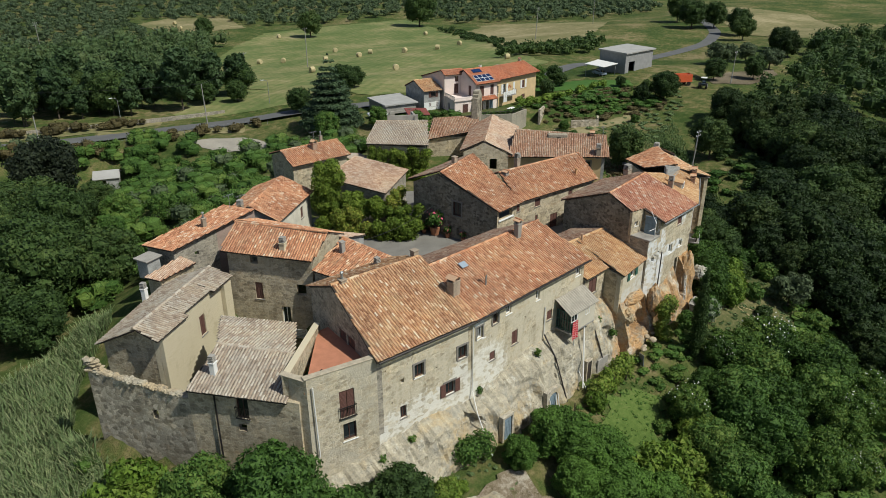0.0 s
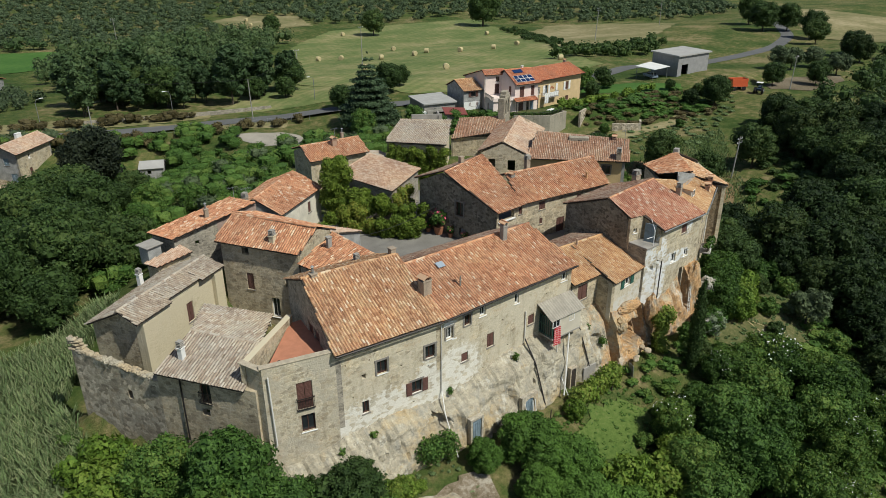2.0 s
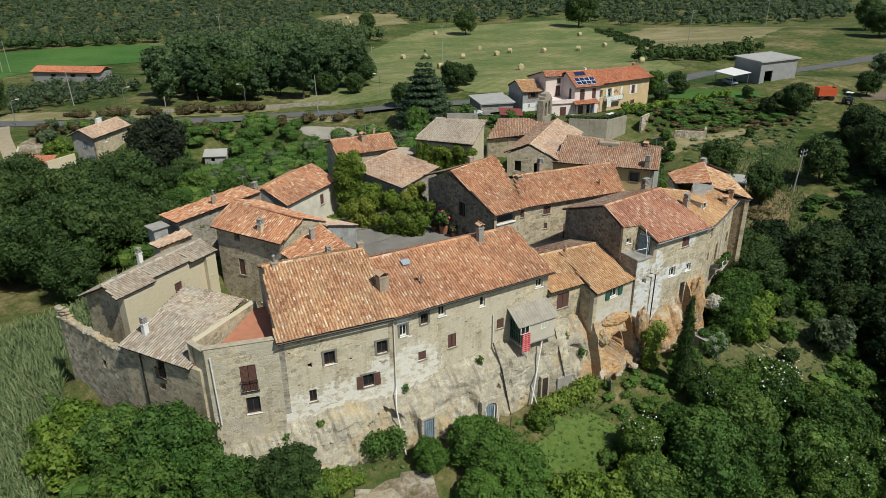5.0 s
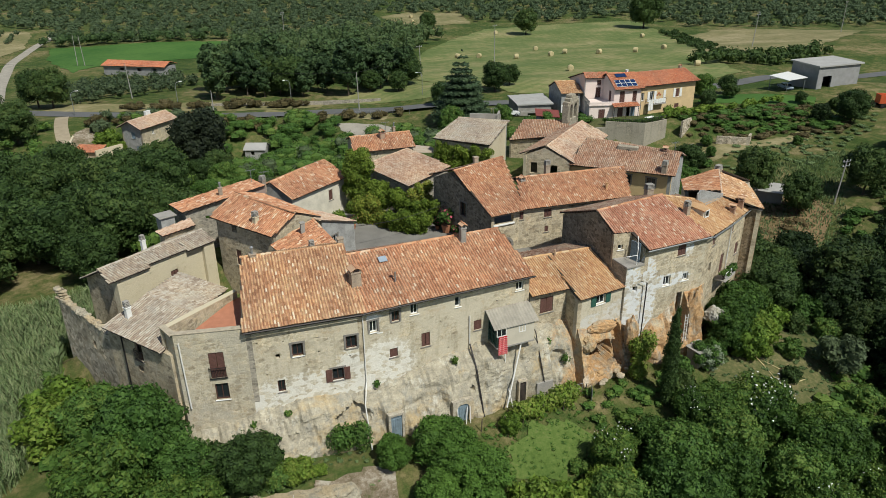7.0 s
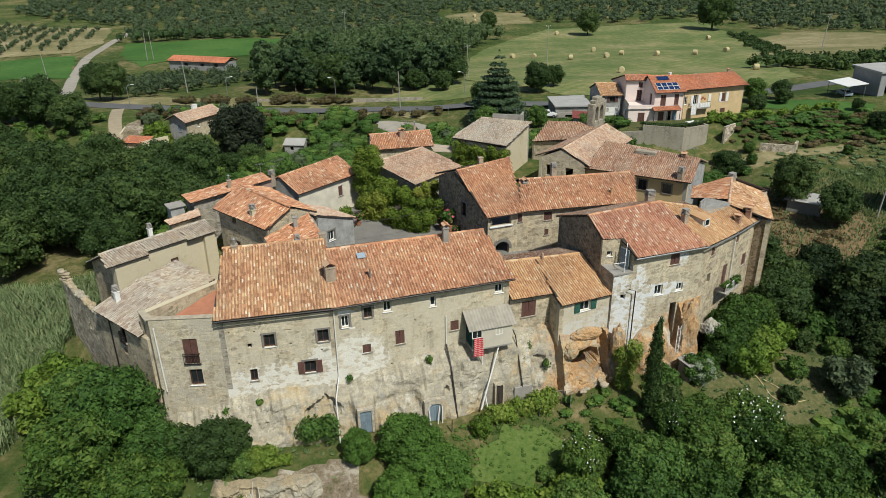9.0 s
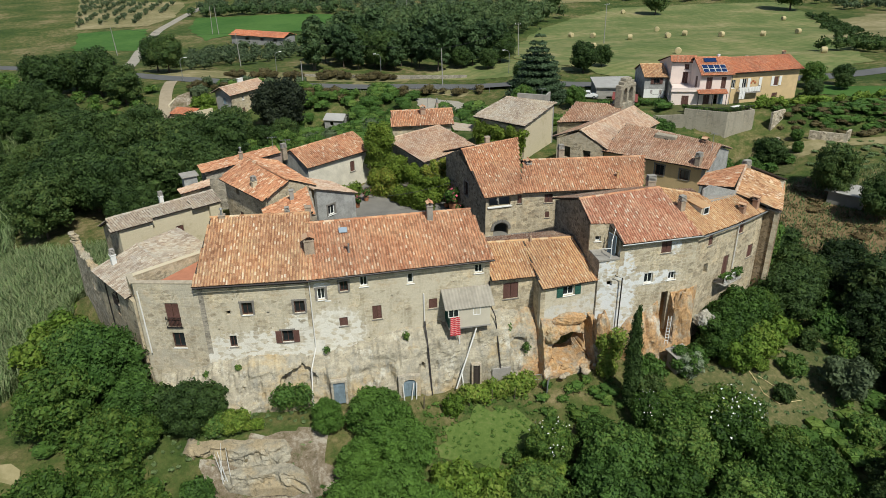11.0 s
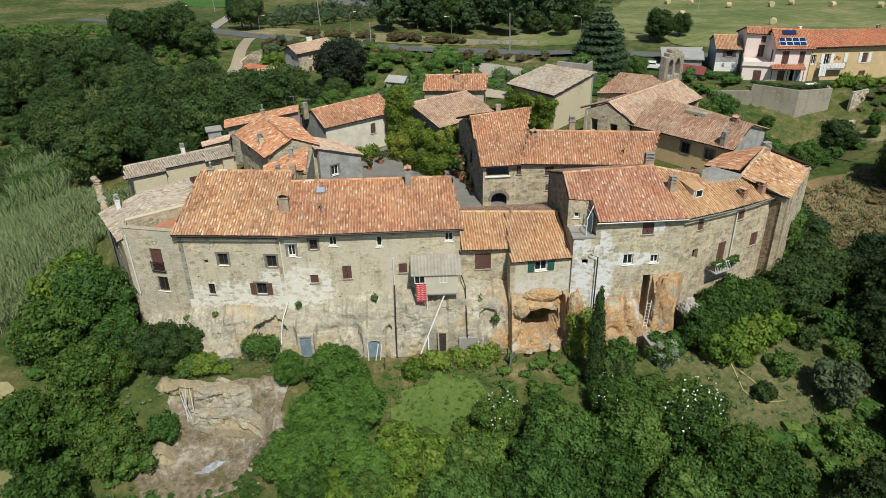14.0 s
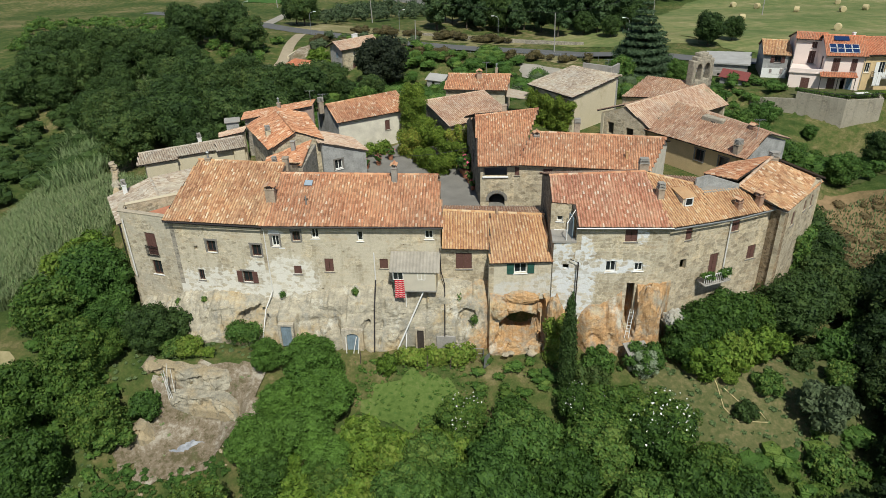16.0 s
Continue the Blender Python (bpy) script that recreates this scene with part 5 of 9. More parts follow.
def round_lobes(rng, height_, radius, base, n, squash=0.8, ragged=0.3):
    """Lobes of a rounded, uneven crown from base to height_."""
    out = []
    mid, half = (base + height_) / 2, (height_ - base) / 2
    for i in range(n):
        th = i * 2.399 + rng.uniform(-0.4, 0.4)
        v = (i + 0.5) / n * 2 - 1
        w = math.sqrt(max(0.0, 1 - v * v * 0.8))
        rr = radius * w * rng.uniform(0.5, 0.86)
        lr = radius * rng.uniform(min(0.30, ragged + 0.06), 0.30 + ragged * 0.6)
        out.append(((rr * math.cos(th), rr * math.sin(th), mid + v * half * 0.72), (lr, lr, lr * squash)))
    out.append(((0, 0, mid), (radius * 0.62, radius * 0.62, half * 0.75)))
    return out


def trunk_mesh(rng, height_, r, limbs=5, spread_=1.5, lean=0.3):
    bm = bmesh.new()
    lx, ly = rng.uniform(-lean, lean), rng.uniform(-lean, lean)
    pts = [(lx * k * k * height_ * 0.2, ly * k * k * height_ * 0.2, k * height_) for k in (-0.08, 0.15, 0.4, 0.7, 1.0)]
    add_tube(bm, pts, r, 7, r * 0.3)
    for i in range(limbs):
        k = rng.uniform(0.35, 0.8)
        th = i * 2.4 + rng.uniform(-0.4, 0.4)
        o = Vector((lx * k * k * height_ * 0.2, ly * k * k * height_ * 0.2, k * height_))
        L = spread_ * rng.uniform(0.6, 1.1)
        add_tube(bm, [o, o + Vector((math.cos(th) * L * 0.5, math.sin(th) * L * 0.5, L * 0.35)), o + Vector((math.cos(th) * L, math.sin(th) * L, L * 0.8))], r * 0.45, 5, r * 0.12)
    return bm


def make_tree(name, label, height_, radius, base, n, leaves, size, mat, seed, squash=0.8, ragged=0.3, lobes=None, group="", category="tree"):
    rng = np.random.default_rng(seed)
    e = new(name)
    HOME[e.name] = Vector((0, 0, 0))
    tagged(e, label, category, group)
    part("trunk", trunk_mesh(rng, base + (height_ - base) * 0.5, 0.05 * radius + 0.05, 5, radius * 0.7), M_BARK, e)
    lb = lobes(rng) if lobes else round_lobes(rng, height_, radius, base, n, squash, ragged)
    part("crown", crown_mesh(lb, leaves, size, rng), mat, e)
    e.location = (0, -900, -200)
    return e


def conifer_lobes(height_, radius, tiers, per):
    def f(rng):
        out = []
        for i in range(tiers):
            k = i / (tiers - 1)
            z = height_ * (0.12 + 0.85 * k)
            R = radius * (1 - k) ** 0.8 + 0.25
            for j in range(max(3, int(per * (1 - k) + 3))):
                th = 2 * math.pi * (j + rng.uniform(-0.2, 0.2)) / max(3, int(per * (1 - k) + 3)) + i
                q = R * rng.uniform(0.45, 0.7)
                out.append(((q * math.cos(th), q * math.sin(th), z - 0.1 * R), (R * 0.40, R * 0.40, 0.07 * R + 0.16)))
        return out
    return f


def column_lobes(height_, radius, n):
    def f(rng):
        return [((rng.uniform(-0.1, 0.1), rng.uniform(-0.1, 0.1), height_ * (0.06 + 0.88 * i / (n - 1))), (radius * math.sin(math.pi * (0.18 + 0.77 * i / (n - 1))) + 0.1, radius * math.sin(math.pi * (0.18 + 0.77 * i / (n - 1))) + 0.1, height_ / n * 0.9)) for i in range(n)]
    return f


TREES = {}


def kinds():
    TREES["oak"] = [make_tree("oak_tree", "dark green oak tree with a rounded crown", 8.5, 3.9, 1.2, 40, 7000, 0.20, M_LEAFDK, 11 + i, ragged=0.18) for i in range(3)]
    TREES["broad"] = [make_tree("broadleaf_tree", "green broadleaf tree with a dense uneven crown", 7.0, 3.3, 0.5, 44, 7600, 0.185, M_FIG, 21 + i, ragged=0.14) for i in range(3)]
    TREES["midbroad"] = [make_tree("broadleaf_tree", "green broadleaf tree with a dense uneven crown", 7.0, 3.3, 0.5, 34, 6000, 0.195, M_LEAF, 121 + i, ragged=0.16) for i in range(3)]
    TREES["darkoak"] = [make_tree("oak_tree", "oak tree with the ravine shade in its leaf colour", 8.5, 3.9, 0.8, 38, 7000, 0.20, M_LEAFBK, 141 + i, ragged=0.18) for i in range(2)]
    TREES["fig"] = [make_tree("fig_tree", "bright green fig tree with a dense leafy crown", 7.0, 3.3, 0.4, 44, 8200, 0.17, M_LEAF, 221 + i, ragged=0.14) for i in range(2)]
    TREES["bush"] = [make_tree("bush", "green leafy bush on the slope", 2.4, 1.5, 0.1, 12, 2600, 0.17, M_LEAF, 31 + i, category="bush") for i in range(2)]
    TREES["darkbush"] = [make_tree("bush", "dark green leafy bush on the slope", 2.6, 1.7, 0.1, 12, 1900, 0.18, M_LEAFDK, 34 + i, category="bush") for i in range(2)]
    TREES["brightbush"] = [make_tree("bush", "bright yellow-green leafy bush", 2.6, 1.7, 0.1, 12, 2800, 0.17, M_LEAFLT, 36 + i, category="bush") for i in range(2)]
    TREES["blossom"] = [make_tree("flowering_tree", "green broadleaf tree dotted with white blossoms", 7.0, 3.3, 0.5, 44, 7600, 0.185, M_FIG, 25, ragged=0.14)]
    rng = np.random.default_rng(26)
    v, f = leaf_cloud(round_lobes(np.random.default_rng(27), 7.2, 3.4, 2.5, 30, 0.8, 0.12), 90, 0.12, rng, 1.2)
    part("blossoms", (v.tolist(), f.tolist()), M_WFRAME, TREES["blossom"][0], "small white blossoms", "stuff")
    TREES["laurel"] = [make_tree("laurel_tree", "dense round clipped green tree below the cliff", 4.4, 2.1, 0.1, 60, 17000, 0.095, M_LEAFFIG, 41, ragged=0.04)]
    TREES["olive"] = [make_tree("olive_tree", "grey-green olive tree with a loose crown", 4.4, 2.3, 1.0, 14, 1900, 0.22, M_OLIVE, 51 + i, ragged=0.22) for i in range(2)]
    TREES["pine"] = [make_tree("pine_tree", "tall dark conifer in a row beside the road", 13, 3.3, 1.2, 14, 2200, 0.5, M_PINE, 61 + i, ragged=0.2) for i in range(2)]
    TREES["cedar"] = [make_tree("cedar_tree", "tall dark cedar with tiered branches", 15, 5.0, 1.5, 0, 15000, 0.26, M_CEDAR, 71, lobes=conifer_lobes(16, 6.4, 11, 9))]
    TREES["cypress"] = [make_tree("cypress_tree", "slim dark green columnar cypress", 8.0, 0.75, 0.2, 0, 6500, 0.10, M_LEAFDK, 81, lobes=column_lobes(8.0, 0.62, 20))]
    TREES["purple"] = [make_tree("plum_tree", "very dark leafy tree with a round crown", 8.5, 4.0, 1.0, 30, 9000, 0.23, M_PURPLE, 91, ragged=0.24)]
    TREES["silver"] = [make_tree("silver_bush", "silvery grey-green leafy garden bush", 3.4, 1.5, 0.1, 12, 2600, 0.13, M_SILVER, 95, category="bush")]


kinds()
PLACE = random.Random(5)


def plant(kind, x, y, s=1.0, z=None, sz=None, sink=0.15):
    src = PLACE.choice(TREES[kind])
    z = height(x, y) - sink if z is None else z
    sc = Matrix.Diagonal((s, s, (sz or s) * PLACE.uniform(0.92, 1.08), 1))
    return copy_thing(src, pose(x, y, z, 0, 0, PLACE.uniform(0, 360)) @ sc)


def inside(poly, x, y):
    r = False
    for (ax, ay), (bx, by) in zip(poly, poly[1:] + poly[:1]):
        if (ay > y) != (by > y) and x < ax + (y - ay) / (by - ay) * (bx - ax):
            r = not r
    return r


def wood(poly, gap, kinds_, lo, hi, jitter=0.4):
    """Trees over a stretch of ground, a given distance apart."""
    xs, ys = [p[0] for p in poly], [p[1] for p in poly]
    y, row, n = min(ys), 0, 0
    while y < max(ys):
        x = min(xs) + (gap / 2 if row % 2 else 0)
        while x < max(xs):
            px, py = x + PLACE.uniform(-jitter, jitter) * gap, y + PLACE.uniform(-jitter, jitter) * gap
            if inside(poly, px, py):
                plant(PLACE.choice(kinds_), px, py, PLACE.uniform(lo, hi))
                n += 1
            x += gap
        y += gap * 0.87
        row += 1
    return n


# woods round the hill
wood([(-60, 48), (-52, 31), (-45, 26), (-38, 27), (-33, 30), (-26, 31), (-22, 44), (-32, 58), (-46, 70), (-60, 84), (-80, 98), (-100, 96), (-90, 70)], 7.2, ["oak", "oak", "oak"], 0.75, 1.15)
for x, y, s in ((-56.5, 101.5, 1.2), (-50.5, 95.0, 1.05), (-63.0, 108.0, 1.1), (-66.0, 98.0, 1.2)):
    plant("oak", x, y, s)
plant("oak", -37.0, 62.0, 1.2, sz=0.6)
plant("oak", -27.6, 71.0, 1.1, sz=0.62)
plant("oak", -27.0, 57.5, 0.98)
plant("oak", -33.5, 50.0, 0.95)
wood([(-22, 44), (-30, 54), (-26, 64), (-14, 62), (-12, 50)], 6.8, ["oak", "midbroad"], 0.5, 0.7)
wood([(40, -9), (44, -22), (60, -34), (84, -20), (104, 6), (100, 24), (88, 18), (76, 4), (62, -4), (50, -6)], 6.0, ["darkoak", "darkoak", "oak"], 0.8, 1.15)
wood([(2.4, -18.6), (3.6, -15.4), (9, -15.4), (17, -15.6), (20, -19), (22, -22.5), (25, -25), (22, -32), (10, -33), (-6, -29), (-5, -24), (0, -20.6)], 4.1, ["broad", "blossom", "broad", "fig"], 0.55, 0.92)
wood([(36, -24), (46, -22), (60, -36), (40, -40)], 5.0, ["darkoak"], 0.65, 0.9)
for x, y, s, k in ((-32.6, -7.6, 1.0, "fig"), (-36.0, -3.2, 0.85, "fig"), (-30.2, -11.0, 0.7, "fig"), (-38.6, 1.4, 1.5, "brightbush"), (-39.6, -1.6, 1.6, "brightbush"), (-35.6, -11.0, 1.0, "broad"), (-31.5, -15.5, 0.85, "broad"), (-35.5, -18.5, 0.95, "broad"), (-28.6, -19.0, 0.72, "broad"), (-32.5, -23.5, 0.9, "broad"), (-27.4, -11.0, 0.5, "olive"), (-25.8, -12.6, 0.55, "oak"), (-29.2, -13.8, 0.5, "broad"), (-15.0, -14.2, 0.7, "laurel"), (-12.6, -24.6, 0.6, "broad"), (-7.6, -24.6, 0.55, "broad"), (-6.4, -21.6, 1.0, "bush"), (-25.2, -16.8, 0.95, "bush"), (-27.4, -19.4, 1.2, "bush"), (-26.8, -11.2, 1.3, "darkbush"), (-24.6, -11.0, 1.15, "darkbush"), (-29.4, -10.6, 1.25, "darkbush"), (-22.6, -12.6, 0.6, "brightbush"), (-20.6, -13.2, 0.35, "brightbush"), (-31.4, -17.2, 0.8, "broad"), (-23.6, -25.6, 0.9, "bush"), (-19.4, -26.0, 0.9, "brightbush"), (-16.5, -27.5, 0.8, "broad"), (-21.0, -29.0, 0.7, "broad"), (-26.0, -29.0, 0.7, "broad")):
    plant(k, x, y, s)
for x, y, s, k in ((20.8, -12.2, 0.68, "broad"), (22.4, -10.6, 0.79, "broad"), (24.8, -9.6, 0.79, "broad"), (27.0, -8.6, 0.7, "broad"), (30.6, -7.6, 0.75, "oak"), (32.6, -5.6, 0.7, "oak"), (35.0, -3.4, 0.75, "oak"), (36.6, 2.5, 0.8, "oak"), (37.4, 7.0, 0.8, "oak"), (38.0, 11.5, 0.75, "oak"), (38.4, 16.0, 0.79, "broad"), (39.0, 20.5, 0.79, "broad"), (22.0, -13.4, 1.2, "brightbush"), (24.6, -12.2, 1.2, "brightbush"), (27.0, -11.0, 1.2, "brightbush"), (17.0, -13.4, 1.0, "bush"), (13.2, -13.6, 0.9, "bush"), (12.4, -15.0, 0.9, "darkbush"), (24.6, -17.0, 0.6, "darkbush"), (30.4, -17.6, 1.0, "olive"), (29.8, -21.0, 1.1, "bush"), (34.4, -10.0, 1.2, "bush"), (27.0, -14.6, 0.8, "bush"), (30.6, -11.6, 0.75, "darkbush"), (33.2, -13.4, 0.9, "bush"), (24.0, -14.0, 0.5, "brightbush"), (38.4, -6.0, 1.4, "bush"), (-4.6, -14.2, 0.6, "brightbush"), (-0.6, -18.8, 0.5, "bush"), (-5.6, -21.0, 1.2, "brightbush"), (-2.6, -22.4, 1.3, "brightbush"), (0.6, -21.4, 1.2, "brightbush"), (-22.2, -13.2, 0.7, "brightbush"), (-24.0, -13.0, 0.8, "bush")):
    plant(k, x, y, s)
for x, y, s, sz in ((-10.9, -15.2, 1.38, 1.0), (-9.2, -17.6, 1.25, 0.82), (-12.9, -18.2, 0.95, 0.8), (-10.6, -20.6, 1.3, 0.85), (-13.8, -22.0, 1.2, 0.95), (-8.0, -22.6, 1.1, 0.85)):
    plant("laurel", x, y, s, sz=sz)
for x, y, s in ((-11.4, -23.6, 1.0), (-5.4, -22.2, 1.1), (-3.0, -21.4, 1.0), (-9.8, -25.4, 1.2), (-6.6, -25.0, 1.2), (-3.6, -24.4, 1.2), (-0.8, -22.6, 1.1)):
    plant("brightbush", x, y, s)
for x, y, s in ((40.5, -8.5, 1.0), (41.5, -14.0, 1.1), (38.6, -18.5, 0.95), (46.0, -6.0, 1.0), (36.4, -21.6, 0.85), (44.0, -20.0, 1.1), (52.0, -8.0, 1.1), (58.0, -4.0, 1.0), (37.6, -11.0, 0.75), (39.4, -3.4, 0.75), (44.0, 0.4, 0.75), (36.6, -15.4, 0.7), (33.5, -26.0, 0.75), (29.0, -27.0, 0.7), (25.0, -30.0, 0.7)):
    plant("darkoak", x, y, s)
plant("cypress", 10.3, -15.9, 0.95, sz=1.32)
plant("silver", 17.2, -13.8, 0.8)
plant("cedar", 31.4, 72.7, 1.0)
plant("purple", -19.0, 82.0, 1.28)
plant("oak", 33.0, 86.0, 0.7)
plant("midbroad", 27.0, 68.0, 0.8)
plant("midbroad", 36.0, 64.0, 0.6)
wood([(-14, 122), (-8, 117), (6, 112), (26, 107), (36, 109), (38, 120), (30, 140), (6, 150), (-10, 140)], 6.4, ["pine", "pine", "oak", "pine"], 0.6, 1.12, 0.5)
plant("oak", 61.0, 24.0, 0.82, sz=1.05)
plant("oak", 62.0, 15.6, 0.68, sz=0.8)
plant("oak", 74.0, 14.0, 0.9)
plant("midbroad", 47.0, 36.0, 0.55)
plant("midbroad", 42.0, 38.0, 0.6)
wood([(92, 46), (106, 43), (108, 49), (98, 52)], 5.0, ["oak", "midbroad"], 0.25, 0.4)
plant("midbroad", 88.0, 66.0, 0.75)
plant("midbroad", 51.0, 30.0, 0.7)
far_spots = ((66, 39, 0.3), (69, 43.5, 0.35), (63, 44, 0.3), (84, 36, 0.3), (47, 40, 0.4), (52, 41, 0.35))
for x, y, s in far_spots:
    plant("midbroad", x, y, s)
plant("oak", -46.5, 128, 1.08)
plant("oak", -50, 133, 1.05)
for x, y, s in ((95, 66, 0.5), (92, 62, 0.45), (128, 40, 0.7), (138, 34, 0.7), (82, 58, 0.45), (84, 60, 0.4), (48, 90, 0.8), (54, 94, 0.6)):
    plant("oak", x, y, s)
for x, y, s_, k_ in ((152, 51, 1.5, "olive"), (155, 49, 1.3, "olive"), (164, 47.5, 1.3, "olive"), (158, 38, 1.5, "olive"), (101.9, 39.3, 0.85, "oak"), (97.3, 42.5, 0.5, "darkoak"), (190, 48.5, 0.95, "darkoak"), (184, 43, 0.9, "darkoak"), (197, 50, 0.8, "oak"), (240, 104, 1.5, "oak"), (248, 98, 1.3, "oak"), (254, 118, 1.4, "oak"), (236, 82, 1.2, "oak"), (222, 74, 1.0, "oak"), (59.6, 37.4, 0.68, "oak"), (-35.2, 94.2, 1.5, "brightbush"), (-33.8, 92.4, 1.1, "brightbush"), (44.8, 46.5, 0.7, "midbroad"), (41.5, 44.5, 0.6, "midbroad"), (53.0, 46.5, 0.35, "midbroad")):
    plant(k_, x, y, s_)
plant("oak", 200, 228, 2.1)
plant("oak", 140, 236, 1.3)
plant("oak", 102, 262, 1.1)


def far_wood(name, label, poly, gap, mat, h, r, leaves, size, seed, rows=False):
    """A far grove that nobody could count: many small uneven crowns in one mesh."""
    rng = np.random.default_rng(seed)
    V, F = [], []
    xs, ys = [p[0] for p in poly], [p[1] for p in poly]
    for y in np.arange(min(ys), max(ys), gap):
        for x in np.arange(min(xs), max(xs), gap):
            j = 0.12 if rows else (0.9 if gap < 3.3 else 0.42)
            px, py = x + rng.uniform(-j, j) * gap, y + rng.uniform(-j, j) * gap
            if not inside(poly, px, py):
                continue
            k = rng.uniform(0.35, 1.3) if gap < 1.5 else rng.uniform(0.55, 1.3) if gap < 3.3 else rng.uniform(0.75, 1.2)
            z = height(px, py)
            lb = [((px + rng.uniform(-0.4, 0.4) * r * k, py + rng.uniform(-0.4, 0.4) * r * k, z + h * k * rng.uniform(0.35, 0.75)), (r * k * rng.uniform(0.5, 0.75),) * 2 + (h * k * rng.uniform(0.25, 0.36),)) for _ in range(4)]
            v1, f1 = leaf_cloud(lb, leaves, size, rng)
            v2, f2 = core_blobs(lb, 0.88 if size < 0.3 else 0.66, rng, 3, 5)
            n = len(V)
            V += v1.tolist()
            F += (f1 + n).tolist()
            n = len(V)
            V += v2
            F += [tuple(i + n for i in f) for f in f2]
    return own(part(name, (V, F), mat), label, "grove", "", "stuff")


far_wood("olive_grove", "far grey-green olive grove beyond the fields", [(100, 360), (150, 335), (140, 290), (170, 275), (235, 275), (225, 225), (255, 190), (330, 170), (460, 260), (420, 420), (250, 520), (120, 520)], 7.6, M_OLIVEFAR, 4.0, 3.1, 64, 0.55, 301)
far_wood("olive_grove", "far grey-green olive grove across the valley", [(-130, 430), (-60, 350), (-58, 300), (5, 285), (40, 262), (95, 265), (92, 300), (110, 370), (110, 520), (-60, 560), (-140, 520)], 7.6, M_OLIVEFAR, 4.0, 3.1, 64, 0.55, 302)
far_wood("woodland", "dark woodland behind the roadside pines", [(-6, 150), (10, 152), (30, 142), (44, 150), (66, 192), (100, 240), (92, 262), (40, 258), (8, 248), (0, 226), (-8, 196)], 6.5, M_WOODFAR, 7.5, 3.4, 170, 0.42, 303)
far_wood("woodland", "dark woodland beyond the ravine", [(100, 0), (150, -10), (240, 10), (235, 40), (205, 44), (180, 36), (164, 33), (148, 24), (128, 22), (112, 26)], 6.4, M_LEAFDK, 6.5, 3.2, 200, 0.36, 304)
far_wood("scrub", "dense green scrub on the slope behind the hilltop", [(-30, 28), (-16, 32), (-6, 36), (-4, 44), (10, 46), (26, 46), (34, 56), (30, 66), (20, 72), (9, 78), (-2, 80), (-4, 74), (-20, 74), (-30, 66), (-40, 58)], 3.0, M_LEAF, 2.6, 2.1, 420, 0.125, 311)
far_wood("scrub", "mixed green shrubs in the hollow before the road", [(-20, 74), (-4, 74), (-2, 80), (8, 82), (9, 88), (4, 93), (-4, 94), (-4.5, 81), (-11.5, 82), (-12, 96), (-22, 98), (-22, 90)], 2.7, M_LEAF, 2.2, 1.9, 360, 0.13, 341)
far_wood("scrub", "green shrubs between the hut and the road", [(-17, 91), (-3.5, 91.5), (6, 88), (5, 94), (-16, 99)], 2.4, M_LEAF, 2.1, 1.9, 240, 0.14, 343)
far_wood("scrub", "dry olive-brown shrubs beside the track", [(-46, 78), (-38, 72), (-28, 70), (-26, 78), (-33, 80), (-38, 78), (-44, 84)], 3.0, M_OLIVE, 1.6, 1.5, 160, 0.18, 342)
far_wood("scrub", "olive-green bushes behind the hilltop", [(-16, 36), (-4, 46), (20, 50), (32, 58), (20, 76), (0, 72), (-20, 66)], 6.0, M_OLIVE, 3.0, 2.0, 130, 0.25, 331)
far_wood("scrub", "green brambles on the bank below the pink house", [(69, 53.4), (72, 50), (76, 49), (78, 45), (83, 45.5), (86, 42), (91, 43), (95, 38), (102, 41), (99, 45), (100, 48), (92, 49), (88, 52), (80, 52), (76, 54)], 1.3, M_LEAF, 1.2, 1.6, 80, 0.15, 312)
far_wood("scrub", "dry brown weeds among the brambles on the bank", [(66, 50), (72, 45), (84, 40), (96, 36), (106, 40), (104, 47), (92, 52), (80, 54), (70, 54)], 2.0, M_WEED, 0.8, 1.2, 90, 0.14, 327)
far_wood("scrub", "low shrubs below the retaining wall", [(41, 24), (50, 30), (62, 33), (64, 38), (60, 42), (50, 42), (42, 38)], 2.3, M_LEAF, 1.9, 1.6, 180, 0.18, 352)
far_wood("weeds", "tufts of pale weeds on the dry terraces", [(62, 30), (80, 27), (100, 33), (110, 40), (98, 38), (70, 41)], 1.9, M_REED, 0.4, 0.8, 60, 0.14, 353)
far_wood("weeds", "small weeds over the lawn", [(-7.5, -13.4), (-3, -12.9), (2.2, -13.8), (2.8, -17.8), (-2, -20.2), (-7.0, -19.2)], 0.42, M_LEAF, 0.15, 0.22, 22, 0.07, 354)
far_wood("undergrowth", "green weeds and brambles before the cave", [(2.4, -12.8), (5, -12.9), (9, -13.0), (15, -13.2), (15, -16), (3, -16.6), (2.2, -15)], 1.2, M_LEAF, 0.7, 0.8, 80, 0.12, 359)
far_wood("weeds", "tufts of dry weeds in the garden plot", [(16, -13), (24, -12), (34, -10.5), (36, -16), (30, -22), (20, -20)], 0.8, M_REED, 0.16, 0.3, 40, 0.1, 355)
far_wood("weeds", "green weed tufts over the edge of the bare yard", [(-27.4, -20.6), (-23.0, -21.4), (-19.0, -21.0), (-17.0, -19.6), (-15.2, -17.8), (-13.4, -18.4), (-16.0, -22.4), (-20, -24.2), (-28, -23.6)], 0.5, M_LEAF, 0.35, 0.42, 44, 0.10, 357)
far_wood("weeds", "scattered weeds on the stony yard", [(-25.4, -15.4), (-17.6, -14.2), (-14.6, -15.6), (-16, -18.6), (-19.0, -21.2), (-26.4, -20.6)], 1.5, M_REED, 0.18, 0.3, 40, 0.09, 358)
